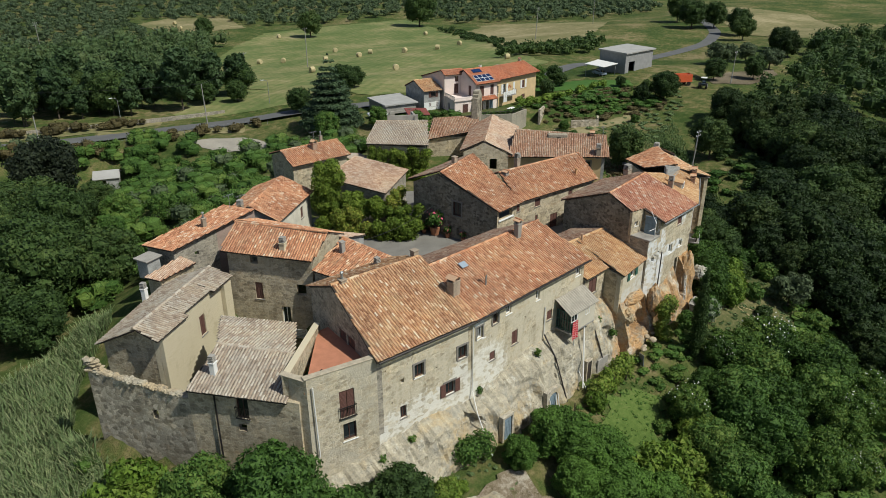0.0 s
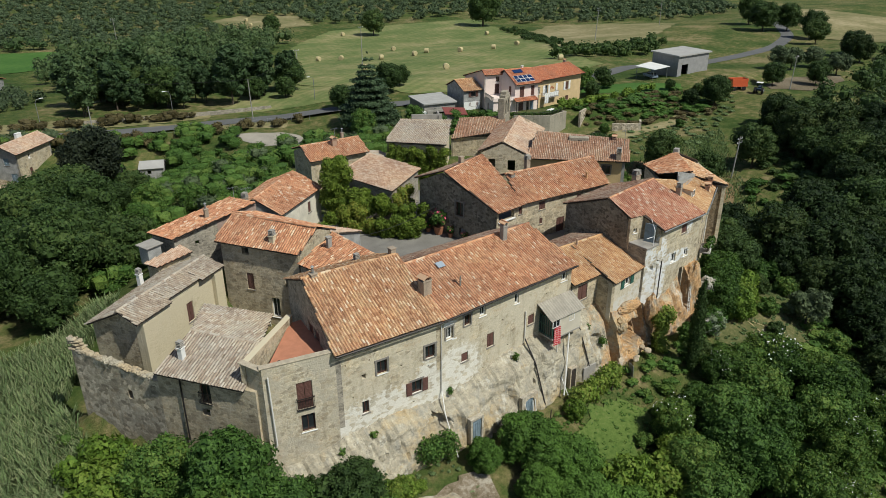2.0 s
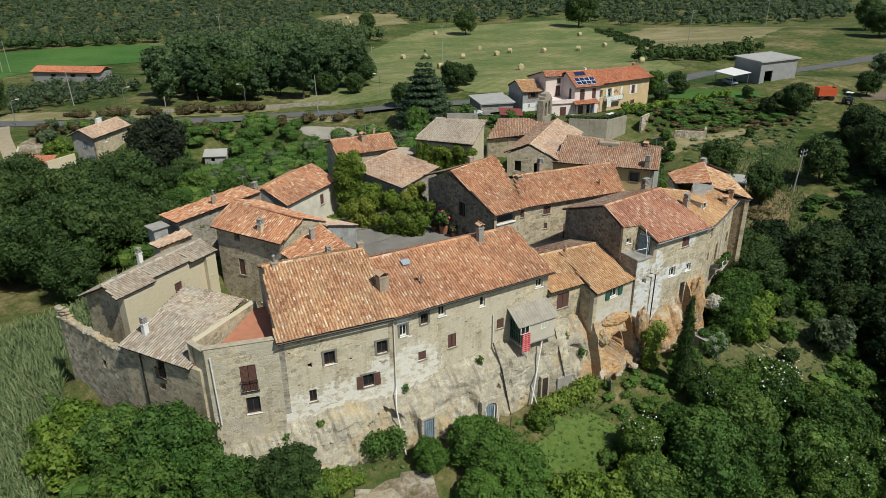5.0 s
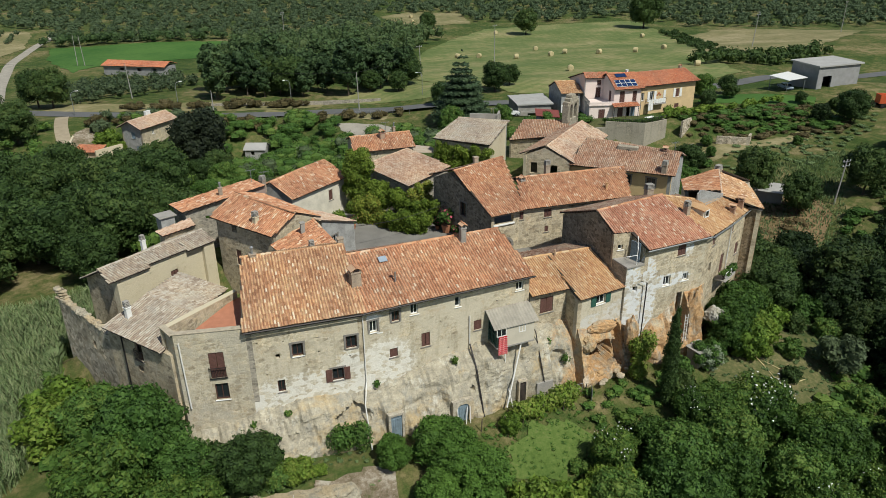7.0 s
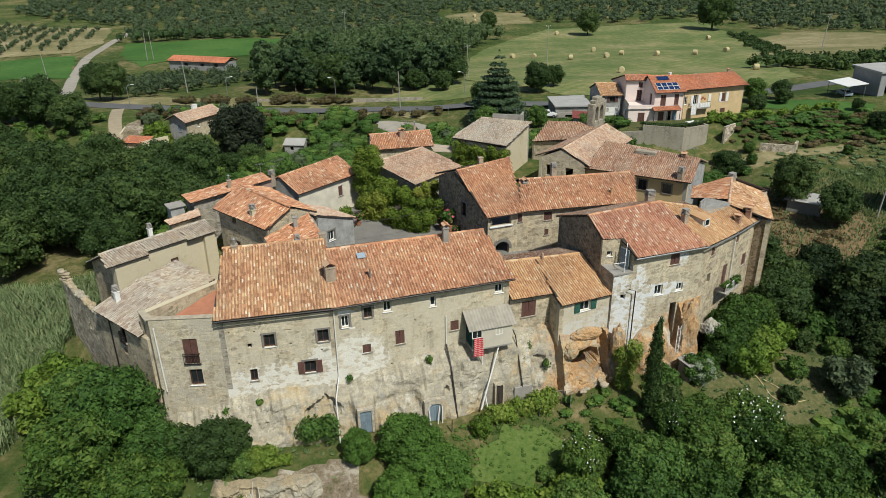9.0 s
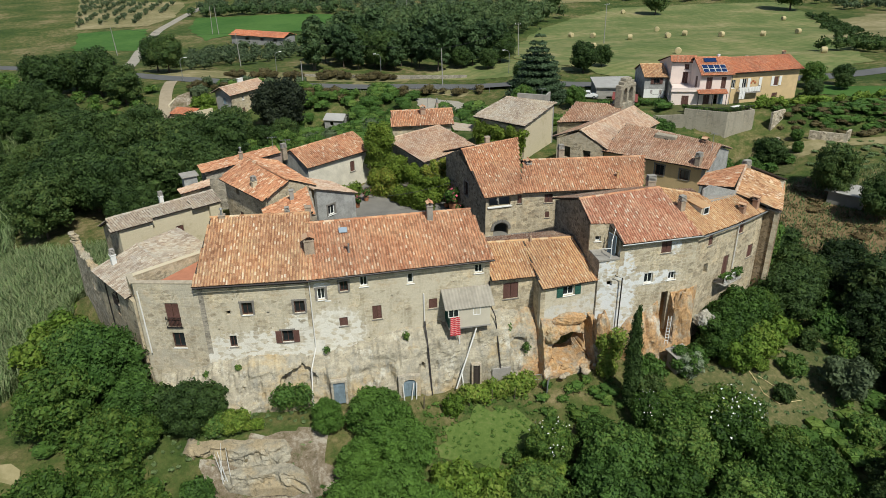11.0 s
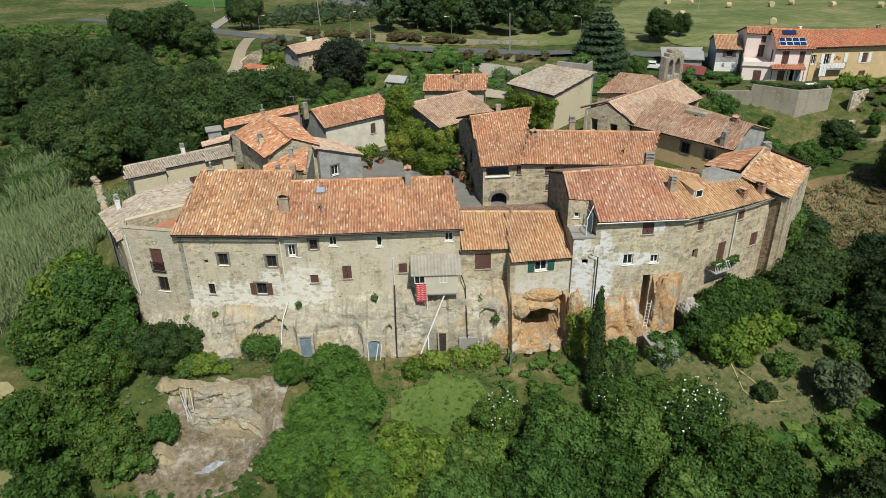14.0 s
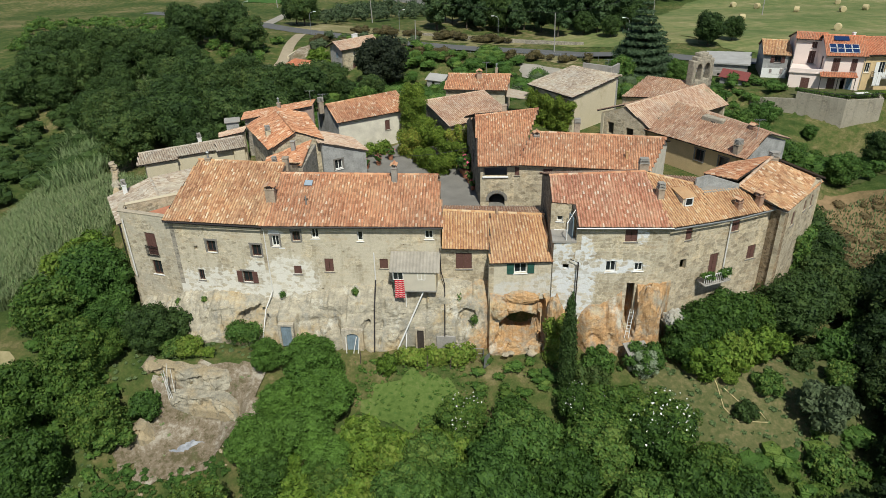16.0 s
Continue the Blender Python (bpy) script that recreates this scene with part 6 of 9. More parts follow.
far_wood("weeds", "tufts of weeds beside the bare yard", [(-30, -11), (-22, -10), (-15.6, -12), (-16.4, -13.4), (-25, -14.2), (-29, -20), (-28, -26), (-31, -26)], 0.8, M_REED, 0.16, 0.3, 40, 0.09, 356)
far_wood("scrub", "shrubs on the slope beside the church", [(37, 44), (48, 50), (54, 58), (48, 65), (40, 62), (36, 52)], 2.4, M_LEAF, 1.5, 1.5, 170, 0.18, 361)
far_wood("hedge", "low clipped hedge beside the yellow house", [(66, 54), (96, 52), (96, 55), (68, 57)], 1.6, M_LEAFLT, 1.6, 1.2, 70, 0.24, 313)
far_wood("roadside_scrub", "low scrub along the road", [(-40, 104), (-20, 98), (6, 91), (24, 86), (24, 89.5), (6, 94.5), (-20, 101.5), (-40, 108)], 2.3, M_WEED, 2.1, 1.6, 150, 0.19, 314)
far_wood("roadside_scrub", "green garden plants before the road", [(-34, 104), (-20, 99), (4, 92.5), (4, 95.5), (-20, 102), (-34, 108)], 2.6, M_LEAF, 2.3, 1.6, 170, 0.17, 324)
far_wood("hedge", "rusty brown-green hedge beyond the road", [(-32, 116), (-15, 110.6), (3, 105.5), (8, 104), (8, 106.8), (3, 108.4), (-15, 113.6), (-32, 119.2)], 1.52, M_WEED, 1.7, 1.5, 110, 0.16, 325)
far_wood("undergrowth", "tangled green undergrowth below the walls", [(-44, 12), (-39.5, 8), (-35.5, 0), (-31, -7.5), (-27, -9.6), (-28, -14), (-28.5, -24), (-24, -26), (-14, -27), (-8, -22), (4, -20), (22, -20), (34, -12), (40, -20), (50, -34), (20, -44), (-20, -40), (-34, -32), (-36.5, -14), (-41, -3)], 2.1, M_LEAF, 1.0, 1.3, 90, 0.16, 315)
far_wood("undergrowth", "dark undergrowth in the ravine", [(34, -10), (38, -6), (46, -3), (58, 0), (70, 10), (92, 24), (100, 0), (60, -34), (46, -24)], 2.6, M_LEAFDK, 1.3, 1.7, 80, 0.24, 316)
far_wood("thicket", "dense bright green thicket below the lawn", [(2.4, -17.6), (4, -14.8), (9, -14.6), (16, -15.6), (20, -20), (32, -23), (34, -34), (6, -34), (-8, -28), (-6, -21.4), (0, -20.6)], 2.6, M_FIG, 1.5, 1.5, 150, 0.16, 351)
far_wood("weeds", "patchy dry weeds and brambles on the bank", [(39, 6), (46, 4), (58, 8), (66, 16), (62, 30), (48, 26), (42, 18)], 2.3, M_DRYWEED, 0.45, 1.1, 90, 0.17, 336)
far_wood("weeds", "green brambles on the bank", [(37, 0), (48, -4), (64, 0), (76, 8), (70, 12), (58, 5), (46, 3), (39, 5)], 2.8, M_LEAF, 1.3, 1.5, 130, 0.2, 346)
far_wood("hillside_scrub", "green scrub among the western trees", [(-66, 32), (-44, 40), (-30, 34), (-42, 58), (-52, 78), (-62, 92), (-100, 98), (-110, 60), (-80, 24)], 3.2, M_LEAFDK, 2.6, 2.2, 260, 0.17, 317)
far_wood("hillside_scrub", "scrub and young trees near the road junction", [(-46, 78), (-46, 104), (-58, 116), (-90, 140), (-130, 140), (-110, 98), (-62, 92)], 4.6, M_LEAF, 2.2, 2.0, 100, 0.3, 318)
far_wood("garden_shrubs", "grey-green garden shrubs by the cottage", [(-38, 100), (-24, 101), (-16, 98), (-14, 102), (-36, 108)], 3.4, M_OLIVE, 2.6, 1.9, 110, 0.26, 337)
far_wood("hedgerow", "dark hedgerow along the field edge", [(131, 110), (137, 106), (182, 168), (200, 205), (194, 208), (176, 176)], 4.0, M_LEAFDK, 1.6, 1.7, 80, 0.4, 319)
far_wood("hedgerow", "dark bushes beside the hay field", [(118, 104), (150, 92), (176, 104), (168, 112), (134, 110)], 4.0, M_LEAFDK, 3.4, 2.5, 90, 0.42, 320)
far_wood("orchard", "young olive rows beside the farmhouse", [(-40, 128), (-12, 152), (-16, 178), (-34, 186), (-46, 180), (-48, 140)], 5.0, M_OLIVE, 3.4, 2.2, 120, 0.36, 321)
far_wood("woodland", "dark line of trees behind the green field", [(-62, 292), (-30, 291), (14, 278), (16, 286), (-28, 302), (-62, 304)], 5.0, M_WOODFAR, 5.0, 3.2, 130, 0.45, 326)
far_wood("far_trees", "young trees in rows on the tan meadow", [(-132, 396), (-104, 270), (-80, 272), (-74, 340)], 7.0, M_OLIVE, 2.6, 1.4, 40, 0.5, 322, True)


def reeds(name, label, poly, count, h, seed, w=0.06):
    """Tall arching reed blades, too many to count."""
    rng = np.random.default_rng(seed)
    V, F = [], []
    xs, ys = [p[0] for p in poly], [p[1] for p in poly]
    while len(F) < count * 2:
        x, y = rng.uniform(min(xs), max(xs)), rng.uniform(min(ys), max(ys))
        if not inside(poly, x, y):
            continue
        z = height(x, y)
        hh = h * rng.uniform(0.6, 1.1)
        th = rng.uniform(0, 2 * math.pi)
        lean = rng.uniform(0.2, 0.6) * hh
        cx, cy = math.cos(th), math.sin(th)
        b0 = len(V)
        for (k, o, ww) in ((0, 0, w), (0.65, 0.3, w * 1.3), (1.0, 1.0, 0.02)):
            px, py, pz = x + cx * lean * o, y + cy * lean * o, z + hh * k
            V += [(px - cy * ww, py + cx * ww, pz), (px + cy * ww, py - cx * ww, pz)]
        F += [(b0, b0 + 1, b0 + 3, b0 + 2), (b0 + 2, b0 + 3, b0 + 5, b0 + 4)]
    return own(part(name, (V, F), M_REED), label, "reeds", "", "stuff")


reeds("reed_bed", "tall pale green reed grass on the western slope", [(-39.5, 12), (-38.5, 2), (-42, -6), (-46, -10), (-56, -10), (-62, 10), (-66, 40), (-58, 44), (-52, 28), (-44, 23), (-38, 24), (-33, 27), (-30.5, 25), (-36, 20)], 62000, 1.7, 401, 0.032)
reeds("reed_bed", "pale reed grass strip in the western valley", [(-60, 26), (-52, 26), (-60, 60), (-72, 92), (-80, 90), (-72, 50)], 6000, 3.0, 402)
reeds("dry_grass", "tall dry grass on the bank beside the village", [(36, 3), (44, 0), (60, 4), (72, 16), (90, 30), (60, 30), (44, 22), (38, 14)], 9000, 0.5, 404, 0.05)
reeds("tall_grass", "tall dry grass and weeds on the front slope", [(-28, -26), (-12, -26), (-4, -40), (-40, -40), (-44, -26)], 8000, 1.0, 403)
for src in [e for lst in TREES.values() for e in lst]:
    for o in [*src.children_recursive, src]:
        bpy.data.objects.remove(o)

# ---- rock cliff ----
def rock_material(name, base, warm, warm_amount, grey=(0.24, 0.22, 0.19)):
    m, t, b = material(name, 0.95, 0.1)
    p = position(t)
    a, c2, d = tex_noise(t, p, 0.35, 6, 0.6), tex_noise(t, p, 1.6, 7, 0.65), tex_noise(t, p, 12.0, 5, 0.7)
    c = ramp(t, c2, [(0.3, [x * 0.62 for x in base]), (0.5, base), (0.7, [min(1, x * 1.28) for x in base])])
    c = mix(t, ramp(t, a, [(0.5 - warm_amount * 0.25, 0.0), (0.62 - warm_amount * 0.2, 0.85)]), c, warm)
    mp = node(t, "ShaderNodeMapping", Vector=p, Scale=(1.1, 1.1, 0.25))
    streak = tex_noise(t, mp.outputs[0], 1.8, 5, 0.7)
    c = mix(t, calc(t, "MULTIPLY", ramp(t, streak, [(0.52, 0.0), (0.68, 1.0)]), 0.7), c, grey)
    c = mix(t, 0.6, c, ramp(t, d, [(0.3, (0.6, 0.6, 0.6)), (0.65, (1.15, 1.15, 1.15))]), "MULTIPLY")
    grit = tex_noise(t, p, 4.5, 6, 0.75)
    c = mix(t, 0.85, c, ramp(t, grit, [(0.33, (0.66, 0.65, 0.63)), (0.5, (1, 1, 1)), (0.68, (1.22, 1.2, 1.16))]), "MULTIPLY")
    mp2 = node(t, "ShaderNodeMapping", Vector=p, Scale=(1.0, 1.0, 0.55), Location=(7.3, 2.1, 4.4))
    ridge = calc(t, "ABSOLUTE", calc(t, "SUBTRACT", tex_noise(t, mp2.outputs[0], 0.75, 5, 0.55), 0.5))
    crack = calc(t, "MULTIPLY", ramp(t, ridge, [(0.0, 1.0), (0.012, 0.0)]), ramp(t, c2, [(0.45, 0.0), (0.6, 0.8)]))
    c = mix(t, crack, c, [x * 0.28 for x in base])
    t.links.new(c, b.inputs["Base Color"])
    bump(t, b, calc(t, "ADD", calc(t, "SUBTRACT", c2, crack), calc(t, "MULTIPLY", grit, 0.4)), 0.5, 0.12)
    return m


M_ROCKGREY = rock_material("grey_tuff_rock", (0.385, 0.375, 0.33), (0.41, 0.36, 0.27), 0.16, (0.33, 0.32, 0.29))
M_ROCKOR = rock_material("orange_lichened_tuff_rock", (0.44, 0.37, 0.27), (0.46, 0.285, 0.135), 0.3, (0.30, 0.27, 0.225))

FRONT = [(-29.6, -6.9), (-24.2, -8.3), (-15.35, -9.2), (-0.2, -8.95), (3.9, -8.8), (4.0, -10.5), (9.3, -9.85), (11.1, -10.12), (18.57, -9.75), (24.3, -7.0), (28.2, -5.1)]


def front_y(x):
    return float(np.interp(x, [p[0] for p in FRONT], [p[1] for p in FRONT]))


def cliff_material():
    """Tuff: cream and ochre near the houses, grey below, rust orange round the cave, white lime runs and dark cracks."""
    m, t, b = material("weathered_tuff_cliff", 0.95, 0.1)
    p = position(t)
    flat = node(t, "ShaderNodeMapping", Vector=p, Scale=(1.0, 1.0, 1.9))
    big = tex_noise(t, p, 0.22, 6, 0.62)
    mid = tex_noise(t, flat.outputs[0], 1.1, 7, 0.66)
    fine = tex_noise(t, p, 9.0, 6, 0.75)
    grit = tex_noise(t, p, 3.6, 6, 0.75)
    c = ramp(t, mid, [(0.28, (0.22, 0.20, 0.155)), (0.45, (0.335, 0.30, 0.23)), (0.58, (0.415, 0.37, 0.28)), (0.72, (0.51, 0.465, 0.365))])
    ochre = calc(t, "ADD", calc(t, "MULTIPLY", big, 0.5), calc(t, "MULTIPLY", tex_noise(t, flat.outputs[0], 0.6, 6, 0.7), 0.5))
    c = mix(t, calc(t, "MULTIPLY", ramp(t, ochre, [(0.50, 0.0), (0.60, 1.0)]), 0.75), c, (0.45, 0.335, 0.18))
    x = node(t, "ShaderNodeSeparateXYZ", Vector=p).outputs[0]
    rust = calc(t, "ADD", calc(t, "MULTIPLY", ramp(t, calc(t, "DIVIDE", calc(t, "ADD", x, 30.0), 50.0), [(0.0, 0.0), (0.60, 0.04), (0.70, 0.32), (1.0, 0.32)]), 1.0), calc(t, "MULTIPLY", tex_noise(t, p, 0.75, 6, 0.68), 0.8))
    c = mix(t, calc(t, "MULTIPLY", ramp(t, rust, [(0.60, 0.0), (0.74, 1.0)]), 0.85), c, ramp(t, grit, [(0.35, (0.40, 0.215, 0.09)), (0.65, (0.53, 0.32, 0.15))]))
    down = node(t, "ShaderNodeMapping", Vector=p, Scale=(1.0, 1.0, 0.16), Location=(3.3, 0.0, 0.0))
    c = mix(t, calc(t, "MULTIPLY", ramp(t, tex_noise(t, down.outputs[0], 1.2, 5, 0.65), [(0.52, 0.0), (0.66, 1.0)]), 0.65), c, (0.29, 0.28, 0.245))
    lime = node(t, "ShaderNodeMapping", Vector=p, Scale=(1.0, 1.0, 0.5), Location=(41.0, 9.0, 2.0))
    c = mix(t, calc(t, "MULTIPLY", ramp(t, tex_noise(t, lime.outputs[0], 0.8, 6, 0.7), [(0.57, 0.0), (0.66, 1.0)]), 0.6), c, (0.58, 0.555, 0.48))
    c = mix(t, 0.75, c, ramp(t, grit, [(0.32, (0.66, 0.65, 0.63)), (0.5, (1, 1, 1)), (0.68, (1.16, 1.15, 1.12))]), "MULTIPLY")
    c = mix(t, 0.5, c, ramp(t, fine, [(0.3, (0.62, 0.62, 0.62)), (0.62, (1.12, 1.12, 1.12))]), "MULTIPLY")
    seam = calc(t, "ABSOLUTE", calc(t, "SUBTRACT", tex_noise(t, flat.outputs[0], 0.42, 5, 0.5), 0.5))
    crack = calc(t, "MULTIPLY", ramp(t, seam, [(0.0, 1.0), (0.006, 0.0)]), ramp(t, mid, [(0.44, 0.0), (0.56, 0.6)]))
    c = mix(t, crack, c, (0.10, 0.085, 0.065))
    t.links.new(c, b.inputs["Base Color"])
    bump(t, b, calc(t, "ADD", calc(t, "SUBTRACT", mid, calc(t, "MULTIPLY", crack, 0.6)), calc(t, "MULTIPLY", grit, 0.5)), 0.7, 0.14)
    return m


M_CLIFF = cliff_material()


def cliff(name, x0, x1, tops, outs, mat, label, seed, dents=(), flats=(), step=0.2, rows=44):
    """A rock face below the house walls: near-upright, with bedding steps, cracks, bulges and hollows."""
    n = int((x1 - x0) / step)
    V, F = [], []
    for i in range(n + 1):
        x = x0 + (x1 - x0) * i / n
        top = float(np.interp(x, [q[0] for q in tops], [q[1] for q in tops])) + 0.45 * noise.noise(Vector((x * 0.7, seed, 0))) + 0.2 * noise.noise(Vector((x * 2.7, seed, 4)))
        out = float(np.interp(x, [q[0] for q in outs], [q[1] for q in outs]))
        foot = height(x, front_y(x) - 3.5) - 1.2
        edge = smooth((x - x0) / 1.2) * smooth((x1 - x) / 1.2)
        for j in range(rows + 1):
            z = foot + (top - foot) * j / rows
            k = (top - z) / max(0.5, top - foot)
            b2 = out * (0.40 * smooth(k * 5.0) + 0.60 * smooth(k * 1.15))
            v = Vector((x * 0.42, z * 0.55, seed))
            on = smooth(k * 6)
            b2 += (0.40 * noise.noise(v) + 0.16 * noise.noise(v * 2.1 + Vector((5, 0, 0)))) * on
            # bedding: hard layers stand out, soft ones draw back; long upright joints
            bed = noise.noise(Vector((x * 0.10, z * 1.5 + 0.25 * noise.noise(Vector((x * 0.5, 1, seed))), seed + 11)))
            b2 += 0.09 * max(-1.0, min(1.0, bed * 3)) * on * (0.3 + abs(noise.noise(Vector((x * 0.3, z * 0.3, 60)))) * 2)
            joint = noise.noise(Vector((x * 0.55, z * 0.10, seed + 30)))
            b2 -= 0.26 * smooth(1 - abs(joint) * 16) * on
            b2 += 0.10 * (abs(noise.noise(Vector((x * 1.5, z * 1.7, seed + 3)))) - 0.25) * on + 0.07 * noise.noise(Vector((x * 4.1, z * 4.3, seed + 5))) * on
            for (cx, cz, rx, rz, depth) in dents:
                b2 -= depth * smooth(5.0 * (1 - ((x - cx) / rx) ** 2 - ((z - cz) / rz) ** 2))
            for (cx, cz, hw, hh, yy) in flats:
                w = smooth(2.2 * (1 - abs(x - cx) / hw)) * smooth(2.2 * (1 - abs(z - cz) / hh))
                b2 += (front_y(x) - 0.06 - yy - b2) * w
            V.append((x, front_y(x) - 0.06 - max(b2 * edge, -4.4) + (0.35 if j == rows else 0), z))
    w = rows + 1
    for i in range(n):
        for j in range(rows):
            F.append((i * w + j, (i + 1) * w + j, (i + 1) * w + j + 1, i * w + j + 1))
    ob = part(name, (V, F), mat)
    return own(ob, label, "cliff", "", "structure")


def boulder(name, x, y, z, rx, ry, rz, mat, label, seed, parent=None, rough=0.2, turn=0):
    bm = bmesh.new()
    bmesh.ops.create_icosphere(bm, subdivisions=4 if rx > 0.6 else 2, radius=1.0)
    for v in bm.verts:
        q = v.co.copy()
        k = 1 + rough * noise.fractal(q * 1.1 + Vector((seed, 0, 0)), 0.9, 2.0, 5) + 0.12 * noise.noise(q * 4 + Vector((0, seed, 0)))
        v.co = Vector((q.x * rx * k, q.y * ry * k, q.z * rz * k))
    bm.transform(pose(x, y, z, 0, 0, turn))
    ob = part(name, bm, mat, parent)
    return own(ob, label, "rock")


cliff("cliff_west", -29.4, 11.3, [(-29.4, 0.9), (-26, 1.4), (-24, 2.2), (-20, 2.6), (-17, 2.4), (-14.5, 2.2), (-12, 2.8), (-9, 3.6), (-5.5, 4.0), (-3, 3.8), (0, 4.4), (3.8, 4.2), (5, 3.5), (7, 3.9), (9, 3.6), (11.2, 1.4)], [(-29.4, 2.6), (-22, 2.9), (-6, 2.9), (0, 2.8), (3.8, 2.6), (4.1, 1.7), (11, 1.7)], M_CLIFF, "weathered cream and grey tuff cliff with a dark cave", 3.0, [(-17.0, 0.9, 1.5, 0.8, 1.0), (6.7, 0.9, 1.75, 1.45, 7.0), (8.5, 1.4, 0.35, 2.2, 1.3), (-6.7, 0.9, 0.28, 0.3, 0.9), (2.1, 1.6, 0.8, 0.5, 0.5)], [(-13.8, -0.2, 1.2, 2.4, -11.5), (-7.9, -0.6, 1.5, 2.4, -11.62), (-2.1, -0.3, 1.7, 2.4, -11.25)])
cliff("cliff_east", 11.4, 19.4, [(11.4, 0.6), (12.5, 2.6), (14, 3.0), (16, 4.6), (19.4, 5.0)], [(11.4, 1.7), (19.4, 1.7)], M_CLIFF, "rust orange rock under the limewashed house", 21.0, [(15.95, 2.6, 0.6, 2.7, 2.6)])
boulder("boulder", 4.9, -11.2, 2.5, 0.7, 0.6, 0.8, M_CLIFF, "orange boulder hanging beside the cave", 1)
boulder("boulder", 6.7, -10.5, 3.5, 1.5, 0.5, 0.6, M_CLIFF, "big orange boulder over the cave mouth", 2)
boulder("boulder", 9.6, -11.2, 2.4, 0.65, 0.7, 1.7, M_CLIFF, "upright orange boulder beside the cave", 4)
boulder("boulder", 17.5, -10.5, 1.9, 1.05, 0.8, 3.1, M_CLIFF, "tall orange rock pillar below the house", 5)
boulder("boulder", 19.8, -11.1, 1.9, 0.9, 0.7, 0.8, M_ROCKGREY, "pale grey boulder among bushes", 6, rough=0.6)
M_RUBBLE = rock_material("loose_rubble_stone", (0.40, 0.355, 0.27), (0.44, 0.34, 0.21), 0.2, (0.30, 0.275, 0.225))
M_LEDGE = rock_material("weathered_ledge_tuff", (0.34, 0.31, 0.24), (0.36, 0.285, 0.175), 0.2, (0.235, 0.22, 0.18))


def ledge(name, path, drop, seed, label):
    """A low worn rock face along a path (x, y, top), in layers with overhangs and broken blocks."""
    pts = [Vector(p) for p in path]
    length = sum((b2 - a).length for a, b2 in zip(pts, pts[1:]))
    n, rows = int(length / 0.14), 18
    run = [0.0]
    for a, b2 in zip(pts, pts[1:]):
        run.append(run[-1] + (b2 - a).length)
    V, F = [], []
    for i in range(n + 1):
        u = length * i / n
        q = Vector([float(np.interp(u, run, [p[k] for p in pts])) for k in range(3)])
        edge = smooth(u / 1.0) * smooth((length - u) / 1.0)
        top = q.z + 0.25 * noise.noise(Vector((u * 0.9, seed, 5))) - 0.7 * (1 - edge)
        for j in range(rows + 1):
            k = j / rows
            layer = noise.noise(Vector((u * 0.45, k * 3.6, seed))) * 0.40 + 0.30 * noise.cell(Vector((u * 0.8, k * 3.0 + u * 0.2, seed))) + 0.25 * noise.noise(Vector((u * 1.4, k * 4, seed + 2))) + 0.14 * noise.noise(Vector((u * 3.4, k * 9, seed + 6)))
            out = (0.05 + 0.55 * k + layer * math.sin(math.pi * min(1.0, k + 0.08))) * edge
            z = top - drop * edge * max(0.0, k - 0.14) / 0.86 - (0.6 if j == rows else 0)
            V.append((q.x + 0.15 * out, q.y + 1.1 * (1 - smooth(k * 6)) - out, z))
    w = rows + 1
    for i in range(n):
        for j in range(rows):
            F.append((i * w + j, i * w + j + 1, (i + 1) * w + j + 1, (i + 1) * w + j))
    return own(part(name, (V, F), M_LEDGE), label, "rock")


ledge("rock_ledge", [(-26.6, -14.3, -1.4), (-24.4, -14.9, -1.5), (-21.6, -15.3, -1.6), (-19.4, -15.4, -1.8), (-17.6, -15.2, -1.9)], 2.0, 4.0, "pale layered tuff ledge above the bare yard")
ledge("rock_ledge", [(-24.0, -16.0, -3.2), (-21.4, -16.5, -3.1), (-19.0, -16.9, -3.0), (-17.2, -17.6, -3.4), (-16.4, -18.6, -4.2)], 1.3, 9.0, "pale overhanging tuff slab over bare earth")
ledge("rock_ledge", [(-26.6, -18.2, -4.9), (-25.2, -18.9, -5.0), (-24.0, -19.0, -5.3)], 0.8, 14.0, "low broken tuff step in the yard")
ds = thing("bare_sapling", (-23.5, -16.2, -3.6), "thin pale bare stems of a dead shrub", "shrub")
stem_rng = random.Random(23)
for k in range(6):
    x0, y0 = -23.6 + k * 0.16, -16.2 + stem_rng.uniform(-0.15, 0.15)
    x1 = x0 + stem_rng.uniform(-0.6, 0.5)
    part("stem", tube([(x0, y0, height(x0, y0) - 0.2), ((x0 + x1) / 2, y0, height(x0, y0) + 1.4), (x1, y0 + 0.2, height(x0, y0) + stem_rng.uniform(2.6, 3.6))], 0.05, 5, 0.02), M_WHITEPIPE, ds)
for i in range(46):
    x, y = PLACE.uniform(-25.5, -14.5), PLACE.uniform(-24, -14.6)
    s = PLACE.uniform(0.06, 0.18)
    boulder("stone", x, y, height(x, y) + s * 0.3, s * 1.4, s, s * 0.7, M_LEDGE, "loose stone on bare earth", 40 + i)
for i in range(16):
    x, y = PLACE.uniform(5.0, 9.0), PLACE.uniform(-13.2, -11.4)
    s = PLACE.uniform(0.12, 0.35)
    boulder("fallen_stone", x, y, height(x, y) + 0.6 + s * 0.3, s * 1.3, s, s * 0.8, M_ROCKOR, "fallen tuff stone at the cave mouth", 90 + i)

